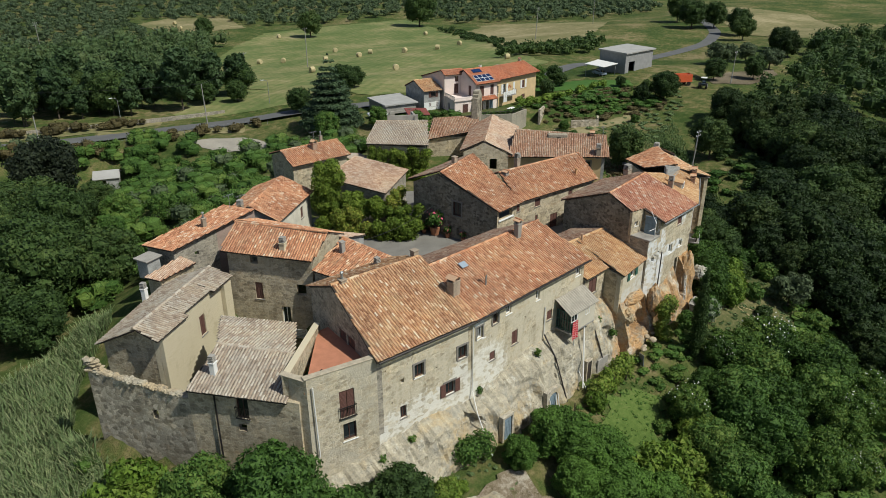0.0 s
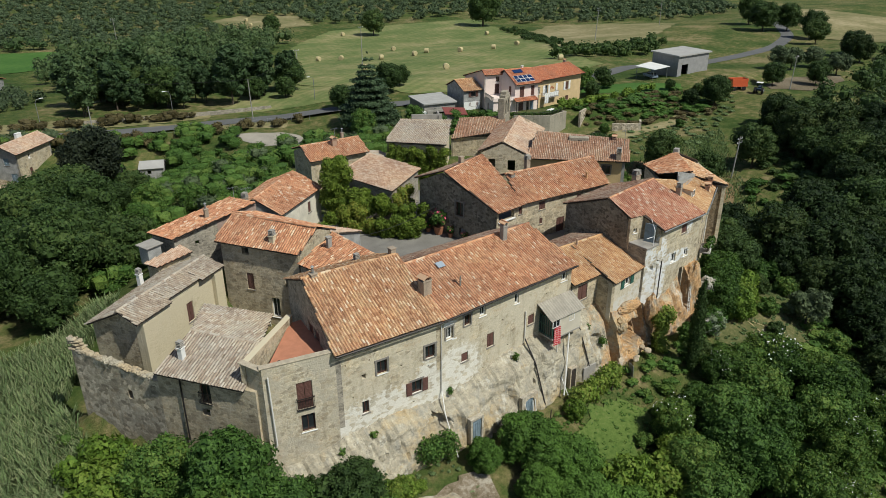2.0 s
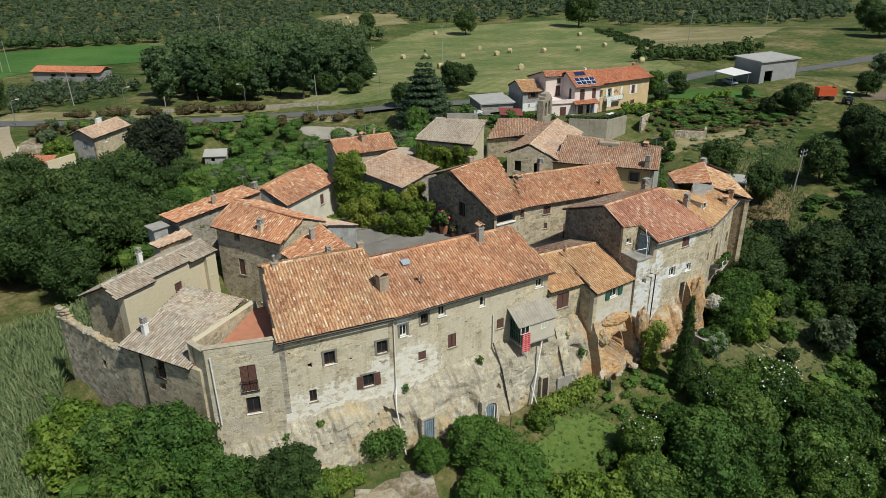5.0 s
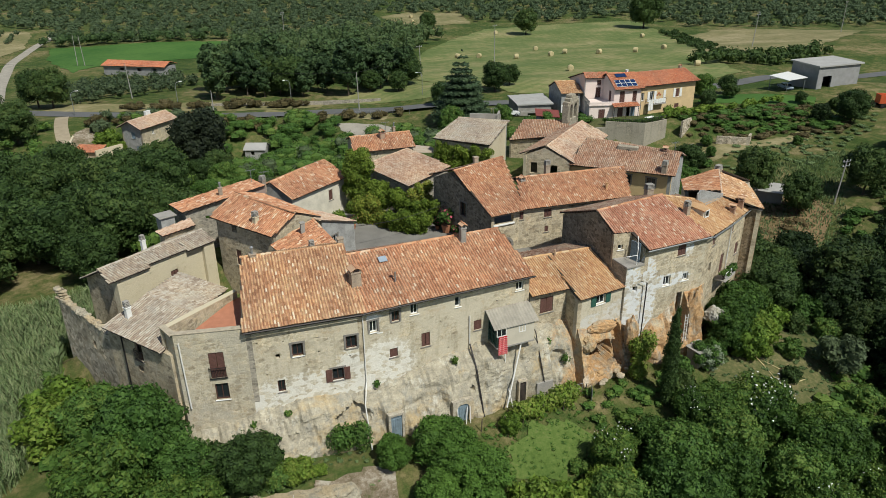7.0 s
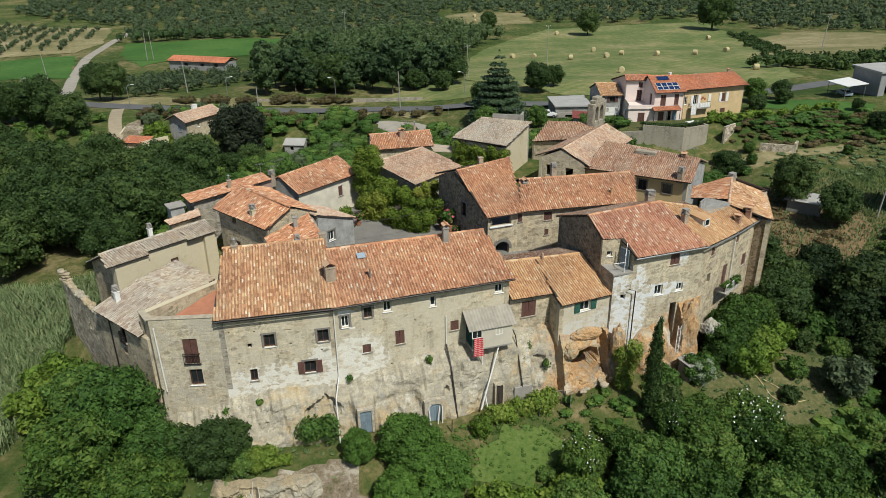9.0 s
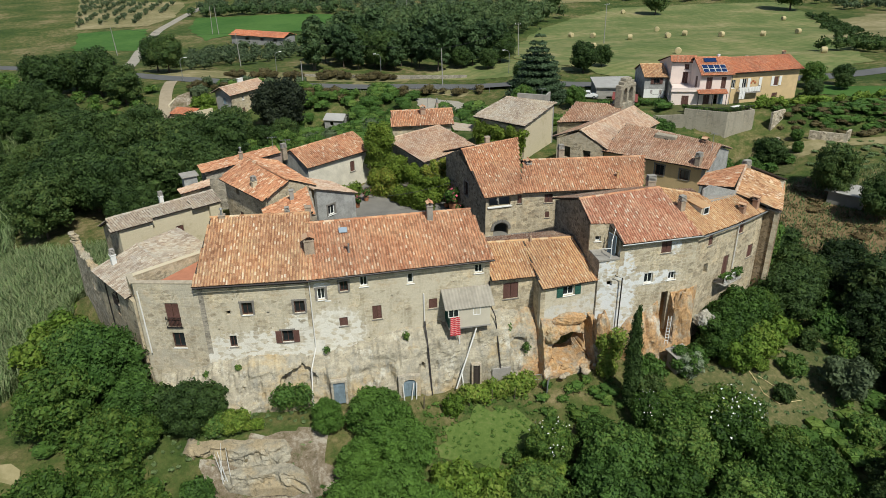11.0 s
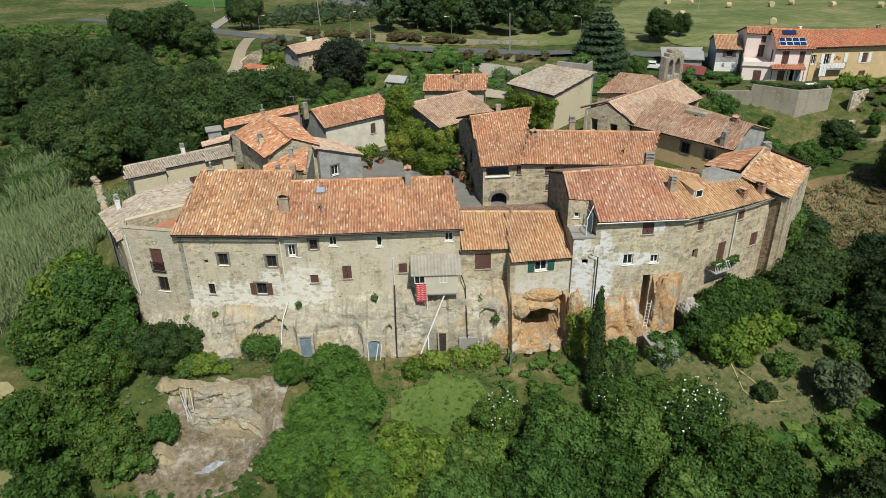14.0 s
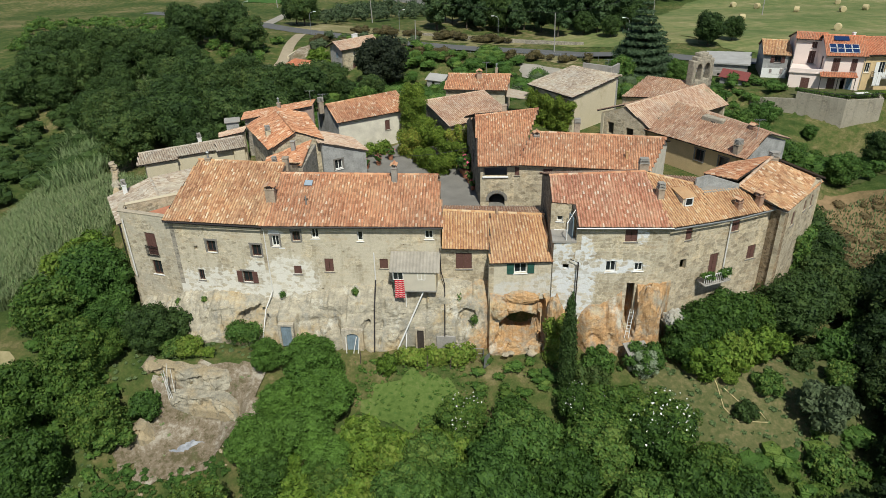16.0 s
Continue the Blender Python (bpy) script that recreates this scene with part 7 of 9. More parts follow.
# ---- chimneys, vents and roof fittings ----
chimney(h1, -15.1, -6.9, 10.4, 1.45, 0.82, 0.7, "tile", 4)
chimney(h1, -22.2, -2.15, 12.0, 0.8, 0.5, 0.5, "pipe", 0)
chimney(h1, -14.9, -2.2, 12.2, 0.7, 0.5, 0.5, "slab", 0)
chimney(h2, -4.5, -4.5, 11.6, 1.3, 0.5, 0.5, "tile", 0, M_CONCRETE)
part("vent_pipe", tube([(-11.9, -7.4, 10.4), (-11.9, -7.4, 11.5)], 0.07, 8), M_METAL, h2)
part("vent_hood", box((0.34, 0.10, 0.34), pose(-11.9, -7.4, 11.6), 0.02), M_TILE, h2)
part("skylight", box((0.72, 0.6, 0.10), pose(-12.15, -5.1, 11.68, 23.5, 0, 0), 0.02), M_SKYLIGHT, h2, "small glazed skylight")
part("vent_pipe", tube([(4.6, -5.3, 8.6), (4.6, -5.3, 9.5)], 0.09, 8, 0.12), M_TILEBR, h3)
chimney(h3, -0.35, -6.2, 9.3, 1.2, 0.28, 0.28, "slab", 0)
chimney(h13, -20.1, 9.3, 11.0, 0.6, 0.5, 0.5, "stack", 30, M_CREAM)
chimney(h14, -16.8, 0.3, 10.2, 1.3, 0.42, 0.42, "stack", 0, M_CONCRETE)
chimney(h14, -16.4, 5.6, 10.8, 0.9, 0.4, 0.4, "slab", 0, M_CONCRETE)
chimney(h17, -32.2, -0.1, 8.2, 0.95, 0.42, 0.42, "stack", 30, M_WFRAME)
chimney(h16, -30.5, 15.2, 7.6, 1.1, 0.42, 0.42, "stack", 30, M_WFRAME)
chimney(h4, 18.1, -7.1, 11.0, 1.2, 0.55, 0.5, "stack", 15)
chimney(h4, 17.6, -2.0, 11.4, 1.0, 0.8, 0.6, "stack", 0)
chimney(h5, 24.9, -6.3, 10.1, 0.6, 0.5, 0.5, "tile", 30, M_TILEBR)
chimney(h5, 26.9, -5.4, 10.3, 0.6, 0.5, 0.5, "tile", 30, M_TILEBR)
chimney(h6, 30.1, 1.5, 11.4, 0.35, 0.8, 0.6, "stack", 20)
chimney(h7, 8.6, 8.1, 10.8, 0.8, 0.55, 0.5, "tile", 0, M_CONCRETE)
chimney(h7, 17.3, 4.6, 10.2, 0.9, 0.22, 0.22, "slab", 0, M_TILEOR)
chimney(h7, 5.3, 13.0, 12.2, 1.1, 0.5, 0.5, "slab", 0)
chimney(h7, 12.9, 10.0, 11.0, 1.2, 0.6, 0.5, "stack", 0)
chimney(h9, 29.6, 9.6, 9.2, 0.9, 0.75, 0.6, "stack", 35)
chimney(h9, 31.7, 12.2, 10.4, 0.7, 0.6, 0.5, "tile", 35, M_TILEBR)
chimney(h12, -17.2, 21.7, 10.2, 0.9, 0.6, 0.5, "stack", 35)
chimney(h12b, -22.0, 20.2, 10.6, 0.8, 0.4, 0.4, "pipe", 0)
# dormer and sunken terrace on the curved row
bm = box((1.0, 1.5, 0.9), pose(20.2, -6.6, 11.1, 0, 0, 18), 0.03)
dm = part("dormer", bm, M_WHITE, h5)
part("dormer_window", box((0.55, 0.06, 0.55), pose(20.45, -7.38, 11.2, 0, 0, 18), 0.02), M_GLASS, dm)
bm = bmesh.new()
for s in (-1, 1):
    add_box(bm, (0.07, 0.10, 0.70), pose(20.45, -7.40, 11.2, 0, 0, 18) @ pose(s * 0.33, 0, 0))
    add_box(bm, (0.70, 0.10, 0.07), pose(20.45, -7.40, 11.2, 0, 0, 18) @ pose(0, 0, s * 0.33))
part("dormer_frame", bm, M_WFRAME, dm)
part("dormer_roof", box((1.3, 1.9, 0.10), pose(20.2, -6.5, 11.65, 6, 0, 18), 0.02), M_TILEOR, dm)
tw = part("roof_terrace_floor", prism([(21.7, -4.7, 11.15), (22.2, -5.3, 11.15), (25.2, -4.4, 11.15), (22.9, -3.8, 11.15)], 0.15), M_CONCRETE, h5)
for a, b2, z0, z1 in (((21.6, -4.75), (22.8, -3.85), 12.2, 12.15), ((22.8, -3.85), (25.4, -4.3), 12.15, 11.5)):
    d = Vector(b2) - Vector(a)
    n2 = Vector((d.y, -d.x)).normalized() * 0.14
    q = [(a[0], a[1]), (b2[0], b2[1]), (b2[0] - n2.x, b2[1] - n2.y), (a[0] - n2.x, a[1] - n2.y)]
    bm = bmesh.new()
    lo = [bm.verts.new((x, y, 10.6)) for x, y in q]
    hi = [bm.verts.new((x, y, z)) for (x, y), z in zip(q, (z0, z1, z1, z0))]
    bm.faces.new(hi)
    for k in range(4):
        bm.faces.new((lo[k], lo[(k + 1) % 4], hi[(k + 1) % 4], hi[k]))
    bmesh.ops.recalc_face_normals(bm, faces=bm.faces)
    part("roof_terrace_wall", bm, M_RENDER, h5)
# balcony of the limewashed house
bm = bmesh.new()
add_tube(bm, [(9.25, -9.9, 9.75), (10.3, -10.0, 9.75)], 0.03, 6)
add_tube(bm, [(10.3, -10.0, 8.8), (10.3, -10.0, 10.4), (11.0, -9.0, 11.1)], 0.045, 6)
part("balcony_rail", bm, M_WFRAME, h4)
part("blue_shutter_door", box((0.08, 1.1, 1.9), pose(10.7, -9.2, 9.75, 0, 0, 12), 0.02), M_BLUEDOOR, h4, "grey-blue louvred door leaf")
bm = tube([(11.35, -10.45, -1.2), (11.35, -10.5, 7.0), (10.7, -10.4, 7.25)], 0.06, 8)
part("downpipe", bm, M_DARKMETAL, h4)
part("gutter", tube([(11.0, -10.62, 10.2), (18.8, -10.2, 10.1)], 0.07, 6), M_METAL, h4)
part("gutter", tube([(-15.5, -9.78, 9.55), (0.1, -9.48, 9.5)], 0.07, 6), M_DARKMETAL, h2)
part("gutter", tube([(-24.4, -8.88, 9.52), (-15.4, -9.72, 9.5)], 0.07, 6), M_DARKMETAL, h1)
part("gutter", tube([(18.8, -10.28, 10.05), (24.4, -7.52, 9.65), (28.4, -5.58, 9.75)], 0.07, 6), M_METAL, h5)
part("downpipe", tube([(24.35, -7.3, 9.6), (24.3, -7.15, 9.2), (24.3, -7.15, 4.4)], 0.06, 6), M_WHITEPIPE, h5)
part("downpipe", tube([(-15.38, -9.7, 9.5), (-15.38, -9.32, 9.0), (-15.38, -9.32, 3.0), (-15.9, -10.4, 1.6), (-16.1, -12.3, -1.4)], 0.05, 6), M_WHITEPIPE, h2)
part("downpipe", tube([(-6.0, -9.15, 6.9), (-6.0, -9.15, 4.2)], 0.06, 6), M_WHITEPIPE, h2)
part("downpipe", tube([(-6.0, -9.2, 4.2), (-6.0, -10.6, 2.4), (-6.0, -12.3, -1.8)], 0.07, 6), M_DARKMETAL, h2)
part("downpipe", tube([(-0.25, -9.1, 7.4), (-0.2, -9.2, 5.2), (0.15, -9.8, 4.2), (0.2, -11.6, 0.0)], 0.05, 6), M_DARKMETAL, h3)
part("downpipe", tube([(-28.9, -7.35, 9.0), (-28.8, -7.4, 3.2)], 0.06, 6), M_WHITEPIPE, h18)
part("downpipe", tube([(-33.0, -1.3, 7.5), (-33.0, -1.3, 2.0)], 0.06, 6), M_DARKMETAL, h17)

for x, z, w, h in ((-14.55, 8.72, 1.0, 0.22), (-14.75, 8.92, 0.5, 0.14), (-14.0, 7.25, 0.5, 0.12), (-14.3, 8.86, 0.3, 0.2)):
    part("lime_patch", box((w, 0.03, h), pose(x, -9.2, z, 0, 3, 1), 0.012), M_WFRAME, h2, "splashed white lime on the wall")
dish = thing("satellite_dish", (-27.95, -6.5, 8.6), "dark round satellite dish on a short mast", "satellite dish")
bm = bmesh.new()
bmesh.ops.create_uvsphere(bm, u_segments=16, v_segments=10, radius=0.5)
bmesh.ops.delete(bm, geom=[v for v in bm.verts if v.co.z > -0.28], context="VERTS")
bm.transform(pose(-27.95, -6.4, 9.35, -70, 0, 20))
dp = part("bowl", bm, M_DARKMETAL, dish)
dp.modifiers.new("thick", "SOLIDIFY").thickness = 0.02
part("mast", tube([(-27.95, -6.5, 8.6), (-27.95, -6.5, 9.3)], 0.03, 6), M_METAL, dish)


def antenna(x, y, z, h):
    e = thing("roof_antenna", (x, y, z), "thin metal television antenna on a roof", "antenna", "roof antennas")
    part("mast", tube([(x, y, z - 0.3), (x, y, z + h)], 0.03, 5), M_METAL, e)
    part("boom", tube([(x - 0.6, y, z + h - 0.1), (x + 0.6, y + 0.2, z + h - 0.1)], 0.02, 4), M_METAL, e)
    for k in range(6):
        part("rod", tube([(x - 0.5 + k * 0.2, y - 0.3, z + h - 0.1), (x - 0.5 + k * 0.2, y + 0.4, z + h - 0.1)], 0.012, 4), M_METAL, e)


for x, y, z, h in ((-18.4, 21.6, 10.9, 1.7), (-16.9, 21.9, 10.9, 1.2), (3.0, 37.4, 10.6, 1.6), (31.6, 10.4, 10.6, 2.0), (19.6, 36.2, 11.4, 1.4)):
    antenna(x, y, z, h)
# parapets round the terrace and beside the low roof
bm = bmesh.new()
for a, b2, z0, z1 in (((-29.2, -7.1), (-24.2, -8.3), 9.65, 9.62), ((-29.8, -5.4), (-29.2, -7.1), 9.4, 9.65)):
    d = Vector(b2) - Vector(a)
    add_box(bm, (d.length + 0.2, 0.5, 0.09), Matrix.Translation(((a[0] + b2[0]) / 2, (a[1] + b2[1]) / 2 + 0.2, (z0 + z1) / 2 + 0.05)) @ Matrix.Rotation(math.atan2(d.y, d.x), 4, "Z"), 0.02)
part("parapet_coping", bm, plain("worn_beige_coping", (0.42, 0.36, 0.27), 0.9, 0.1, vary=0.3, scale=2.5), h18)
Wall(h18, (-29.75, -5.75), (-23.7, -0.95), 7.5, 9.5, 9.15, M_STONE, thick=0.4)
d = Vector((-23.7, -0.95, 9.2)) - Vector((-29.75, -5.75, 9.55))
part("parapet_coping", box((d.length, 0.5, 0.09), Matrix.Translation(Vector((-26.85, -3.18, 9.37))) @ d.to_track_quat("X", "Z").to_matrix().to_4x4(), 0.02), M_CREAM, h18)

# enclosed balcony with a corrugated roof, and its towel
bx = thing("enclosed_balcony", (-2.2, -9.8, 4), "enclosed cream balcony box with a corrugated roof on props", "balcony")
V, F = [], []
n = 60
for i in range(n + 1):
    x = -4.5 + 4.3 * i / n
    dz = 0.035 * math.sin(i * 2 * math.pi / 4)
    V += [(x, -9.05, 7.05 + dz), (x, -10.85, 6.0 + dz), (x, -10.85, 5.96 + dz), (x, -9.05, 7.01 + dz)]
for i in range(n):
    for k in range(4):
        F.append((i * 4 + k, i * 4 + (k + 1) % 4, i * 4 + 4 + (k + 1) % 4, i * 4 + 4 + k))
part("corrugated_roof", (V, F), plain("grey_corrugated_sheet", (0.33, 0.30, 0.25), 0.8, 0.2, vary=0.25, scale=1.2), bx, "weathered corrugated sheet roof")
part("floor_slab", box((3.7, 1.75, 0.14), pose(-2.35, -9.85, 4.05), 0.01), M_CONCRETE, bx)
part("front_panel", box((2.75, 0.07, 1.85), pose(-1.95, -10.66, 5.03), 0.01), plain("cream_panel", (0.52, 0.47, 0.38), 0.8, 0.2, vary=0.12, scale=0.8), bx)
part("side_panel", box((0.07, 1.6, 1.9), pose(-0.55, -9.85, 5.1), 0.01), M_CREAM, bx)
bm = bmesh.new()
for k in range(7):
    add_box(bm, (0.05, 0.05, 1.95), pose(-4.15, -9.1 - k * 0.26, 5.1))
for z in (4.3, 5.2, 6.0):
    add_box(bm, (0.05, 1.6, 0.05), pose(-4.15, -9.88, z))
part("window_grid", bm, M_GREENSH, bx)
part("side_glazing", box((0.015, 1.55, 1.7), pose(-4.12, -9.88, 5.1)), M_GLASS, bx)
for x0, w in ((-3.75, 0.85), (-1.75, 0.6)):
    bm = bmesh.new()
    for s in (-1, 1):
        add_box(bm, (0.06, 0.06, 0.75), pose(x0 + s * w / 2, -10.69, 5.55))
        add_box(bm, (w, 0.06, 0.06), pose(x0, -10.69, 5.55 + s * 0.36))
    add_box(bm, (0.04, 0.05, 0.7), pose(x0, -10.69, 5.55))
    part("window_frame", bm, M_WFRAME, bx)
part("pane", box((0.8, 0.02, 0.7), pose(-3.75, -10.66, 5.55)), M_GLASS, bx)
part("prop", tube([(-3.2, -10.4, 4.0), (-3.2, -10.6, 1.0), (-3.2, -12.2, -1.4)], 0.05, 6), M_WHITEPIPE, bx)
part("prop", tube([(-1.6, -10.4, 4.0), (-3.9, -12.3, -1.0)], 0.07, 6), M_WHITEPIPE, bx)
m, t, b = material("red_white_striped_cloth", 0.9, 0.1)
sepz = node(t, "ShaderNodeSeparateXYZ", Vector=position(t)).outputs[2]
band = calc(t, "GREATER_THAN", calc(t, "FRACT", calc(t, "MULTIPLY", sepz, 5.5)), 0.68)
t.links.new(mix(t, band, (0.50, 0.02, 0.035), (0.66, 0.50, 0.46)), b.inputs["Base Color"])
V, F = [], []
for i in range(13):
    for j in range(9):
        x, z = -4.05 + 0.8 * i / 12 + 0.1 * j / 8 * (i / 12 - 0.4), 5.2 - 1.75 * j / 8
        V.append((x, -10.8 - 0.05 * math.sin(i * 1.3) - 0.03 * j / 8, z))
for i in range(12):
    for j in range(8):
        F.append((i * 9 + j, i * 9 + j + 1, i * 9 + j + 10, i * 9 + j + 9))
tw2 = part("towel", (V, F), m)
sd = tw2.modifiers.new("thick", "SOLIDIFY")
sd.thickness = 0.015
own(tw2, "red and white striped towel hung on a balcony", "towel")


def cellar_door(x, y, z, w, h, mat, label, arched, jamb, stone):
    """A plank door set back in a stone frame that stands against the rock."""
    e = thing("cellar_door", (x, y, z), label, "door")
    o = pose(x, y, z)
    n = 10
    if arched:
        ring = [(-w / 2, 0)] + [(-w / 2 * math.cos(math.pi * k / n), h - w * 0.3 + w * 0.3 * math.sin(math.pi * k / n)) for k in range(n + 1)] + [(w / 2, 0)]
        outer = [(-w / 2 - jamb, 0)] + [(q[0] * (w / 2 + jamb) / (w / 2), h + jamb * 0.7 + (0.30 - abs(q[0]) / w * 0.5) * 0.5) for q in ring[1:-1]] + [(w / 2 + jamb, 0)]
    else:
        ring = [(-w / 2, 0), (-w / 2, h), (w / 2, h), (w / 2, 0)]
        outer = [(-w / 2 - jamb, 0), (-w / 2 - jamb, h + jamb), (w / 2 + jamb, h + jamb), (w / 2 + jamb, 0)]
    bm = bmesh.new()
    for (a, a2), (c, c2) in zip(zip(ring, ring[1:]), zip(outer, outer[1:])):
        f = [bm.verts.new(o @ Vector((q[0], yy, q[1]))) for yy in (-0.16, 0.5) for q in (a, a2, c2, c)]
        for idx in ((0, 1, 2, 3), (7, 6, 5, 4), (0, 4, 5, 1), (3, 2, 6, 7)):
            bm.faces.new([f[q] for q in idx])
    bmesh.ops.recalc_face_normals(bm, faces=bm.faces)
    part("stone_frame", bm, stone, e)
    bm = bmesh.new()
    bm.faces.new([bm.verts.new(o @ Vector((q[0] * 1.02, -0.02, q[1]))) for q in ring])
    ex = bmesh.ops.extrude_face_region(bm, geom=bm.faces[:])
    bmesh.ops.translate(bm, verts=[v for v in ex["geom"] if isinstance(v, bmesh.types.BMVert)], vec=Vector((0, 0.3, 0)))
    bmesh.ops.recalc_face_normals(bm, faces=bm.faces)
    part("door_leaf", bm, mat, e)
    for k in range(5):
        part("plank", box((w / 5 - 0.02, 0.03, h * 0.84), o @ pose(-w / 2 + w * (k + 0.5) / 5, -0.035, h * 0.43), 0.006), mat, e)
    return e


M_FRAMESTONE = rock_material("pale_door_frame_stone", (0.47, 0.42, 0.335), (0.48, 0.38, 0.25), 0.2, (0.36, 0.33, 0.28))
cellar_door(-7.9, -11.85, -1.75, 1.05, 2.1, M_BLUEDOOR, "grey-blue arched cellar door in a stone frame", True, 0.42, M_FRAMESTONE)
cellar_door(-13.8, -11.75, -1.3, 0.95, 2.2, M_BLUEDOOR, "grey-blue cellar door in the rock", False, 0.2, M_FRAMESTONE)
# open doorway: the near-black leaf stands in for the shade inside
cellar_door(-1.95, -11.45, -1.6, 0.6, 2.2, M_EAVE, "narrow cellar opening closed by a dark panel as shade", False, 0.14, M_FRAMESTONE)
for k, (x0, x1) in enumerate(((-8.5, -8.42), (-7.55, -7.9), (-7.3, -7.45))):
    own(part("leaning_board", tube([(x1, -12.5, -1.85), (x0, -12.0, 0.0)], 0.045, 5), M_WHITEPIPE), "pale weathered board leaning beside a cellar door", "board", "leaning boards")
pf = part("cement_patch", box((1.7, 0.16, 1.9), pose(0.3, -11.55, -0.9), 0.05), M_CONCRETE)
own(pf, "grey cement patch on the cliff foot", "cement patch")

# stone arch of the loggia, ruined wall top and courtyard pallets
bm = bmesh.new()
for k in range(11):
    a = math.pi * k / 10
    add_box(bm, (0.26, 0.16, 0.30), W7.seat(1.68 - 0.95 * math.cos(a), 6.0 + 0.85 * math.sin(a), 0.03) @ pose(0, 0, 0, 0, 90 - math.degrees(a), 0), 0.015)
part("arch_stones", bm, M_SURROUND, h7)
for sgn in (-1, 1):
    bm = bmesh.new()
    vs = [W7.at(1.68 + sgn * 0.82, 6.62, -0.05), W7.at(1.68, 6.62, -0.05)] + [W7.at(1.68 + sgn * 0.82 * math.cos(math.pi / 2 * (1 - k / 6)), 5.85 + 0.72 * math.sin(math.pi / 2 * (1 - k / 6)), -0.05) for k in range(7)]
    bm.faces.new([bm.verts.new(v) for v in vs])
    ex = bmesh.ops.extrude_face_region(bm, geom=bm.faces[:])
    bmesh.ops.translate(bm, verts=[v for v in ex["geom"] if isinstance(v, bmesh.types.BMVert)], vec=W7.n * -0.3)
    bmesh.ops.recalc_face_normals(bm, faces=bm.faces)
    part("arch_spandrel", bm, M_CONCRETE, h7)
part("lintel_beam", box((2.6, 0.2, 0.16), W7.seat(1.5, 8.48, 0.06), 0.02), M_WFRAME, h7)
ruin_rng = random.Random(41)
for i in range(150):
    k = (i + ruin_rng.random()) / 150
    high = 0.9 * smooth((0.14 - k) / 0.1) + 0.35 * max(0.0, noise.noise(Vector((k * 9, 2.0, 0))))
    n_up = 1 + int(high / 0.22)
    for j in range(n_up):
        x, y = -38.0 + 4.0 * k + ruin_rng.uniform(0.02, 0.42), 8.2 - 7.6 * k + ruin_rng.uniform(-0.1, 0.25)
        s_ = ruin_rng.uniform(0.10, 0.22)
        st_ = boulder("wall_stone", x, y, 7.3 - 0.7 * k + 0.02 + j * 0.22 + s_ * 0.2, s_ * 1.4, s_, s_ * 0.75, M_RUBBLE, "", 200 + i, h17, 0.35, ruin_rng.uniform(0, 180))
        del st_["category"]
for x, y, tn in ((-21.6, 9.6, 57), (-20.2, 7.4, 57)):
    e = thing("pallet", (x, y, 2.8), "white slatted wooden pallet leaning in the courtyard", "pallet", "courtyard pallets")
    o = pose(x, y, 2.7, 14, 0, -tn)
    for k in range(6):
        part("slat", box((1.3, 0.03, 0.12), o @ pose(0, 0, 0.1 + k * 0.2)), M_WFRAME, e)
    for sx in (-0.55, 0.55):
        part("upright", box((0.08, 0.06, 1.25), o @ pose(sx, 0.05, 0.6)), M_WFRAME, e)

# dentil course under the main eave, garden bits below the cliff
bm, dark = bmesh.new(), bmesh.new()
a, b2 = Vector((-24.2, -8.36, 9.3)), Vector((-15.4, -9.26, 9.3))
d = b2 - a
rot = Matrix.Rotation(math.atan2(d.y, d.x), 4, "Z")
for k in range(64):
    add_box(bm, (0.07, 0.14, 0.10), Matrix.Translation(a.lerp(b2, (k + 0.5) / 64)) @ rot)
# dark strip behind the dentils, added as the shade under the eave
add_box(dark, (d.length, 0.10, 0.42), Matrix.Translation(a.lerp(b2, 0.5) + Vector((0, 0.02, 0.05))) @ rot)
part("eave_band", dark, M_EAVE, h1)
part("dentil_course", bm, M_CREAM, h1)
gr = thing("garden_railing", (2.0, -12.4, -1.4), "thin grey metal railing at the foot of the cliff", "railing")
for k in range(6):
    x = 0.6 + k * 0.6
    part("post", tube([(x, -12.6, height(x, -12.6) - 0.1), (x, -12.6, height(x, -12.6) + 1.0)], 0.025, 5), M_METAL, gr)
for lift in (0.5, 1.0):
    part("rail", tube([(0.6, -12.6, height(0.6, -12.6) + lift), (3.6, -12.6, height(3.6, -12.6) + lift)], 0.025, 5), M_METAL, gr)
gt = thing("garden_gate", (3.9, -13.6, -1.5), "old grey sheet gate leaning beside the cave path", "gate")
part("leaf", box((0.9, 0.05, 1.2), pose(3.9, -13.6, height(3.9, -13.6) + 0.6, 0, 8, 60), 0.01), M_METAL, gt)
part("frame", tube([(3.55, -13.2, height(3.9, -13.6)), (3.55, -13.2, height(3.9, -13.6) + 1.4)], 0.04, 5), M_DARKMETAL, gt)
for i, (x, y) in enumerate(((-7.0, -13.6), (-5.0, -13.9), (-3.2, -13.9), (-1.2, -13.8), (0.8, -13.9))):
    own(part("fence_post", tube([(x, y, height(x, y) - 0.2), (x + 0.05, y, height(x, y) + 1.2)], 0.05, 5), M_BARK), "old wooden garden fence post", "post", "garden fence posts")
hs = [Vector((x, y, height(x, y) + 0.14)) for x, y in ((22.6, -12.6), (22.9, -14.6), (23.1, -16.4), (24.0, -17.4), (26.4, -17.3), (26.0, -16.6), (24.6, -16.0), (23.4, -14.8))]
own(part("garden_hose", tube(hs, 0.032, 6), plain("pale_yellow_hose", (0.62, 0.50, 0.26), 0.6, 0.3)), "pale yellow garden hose lying on dry grass", "hose")
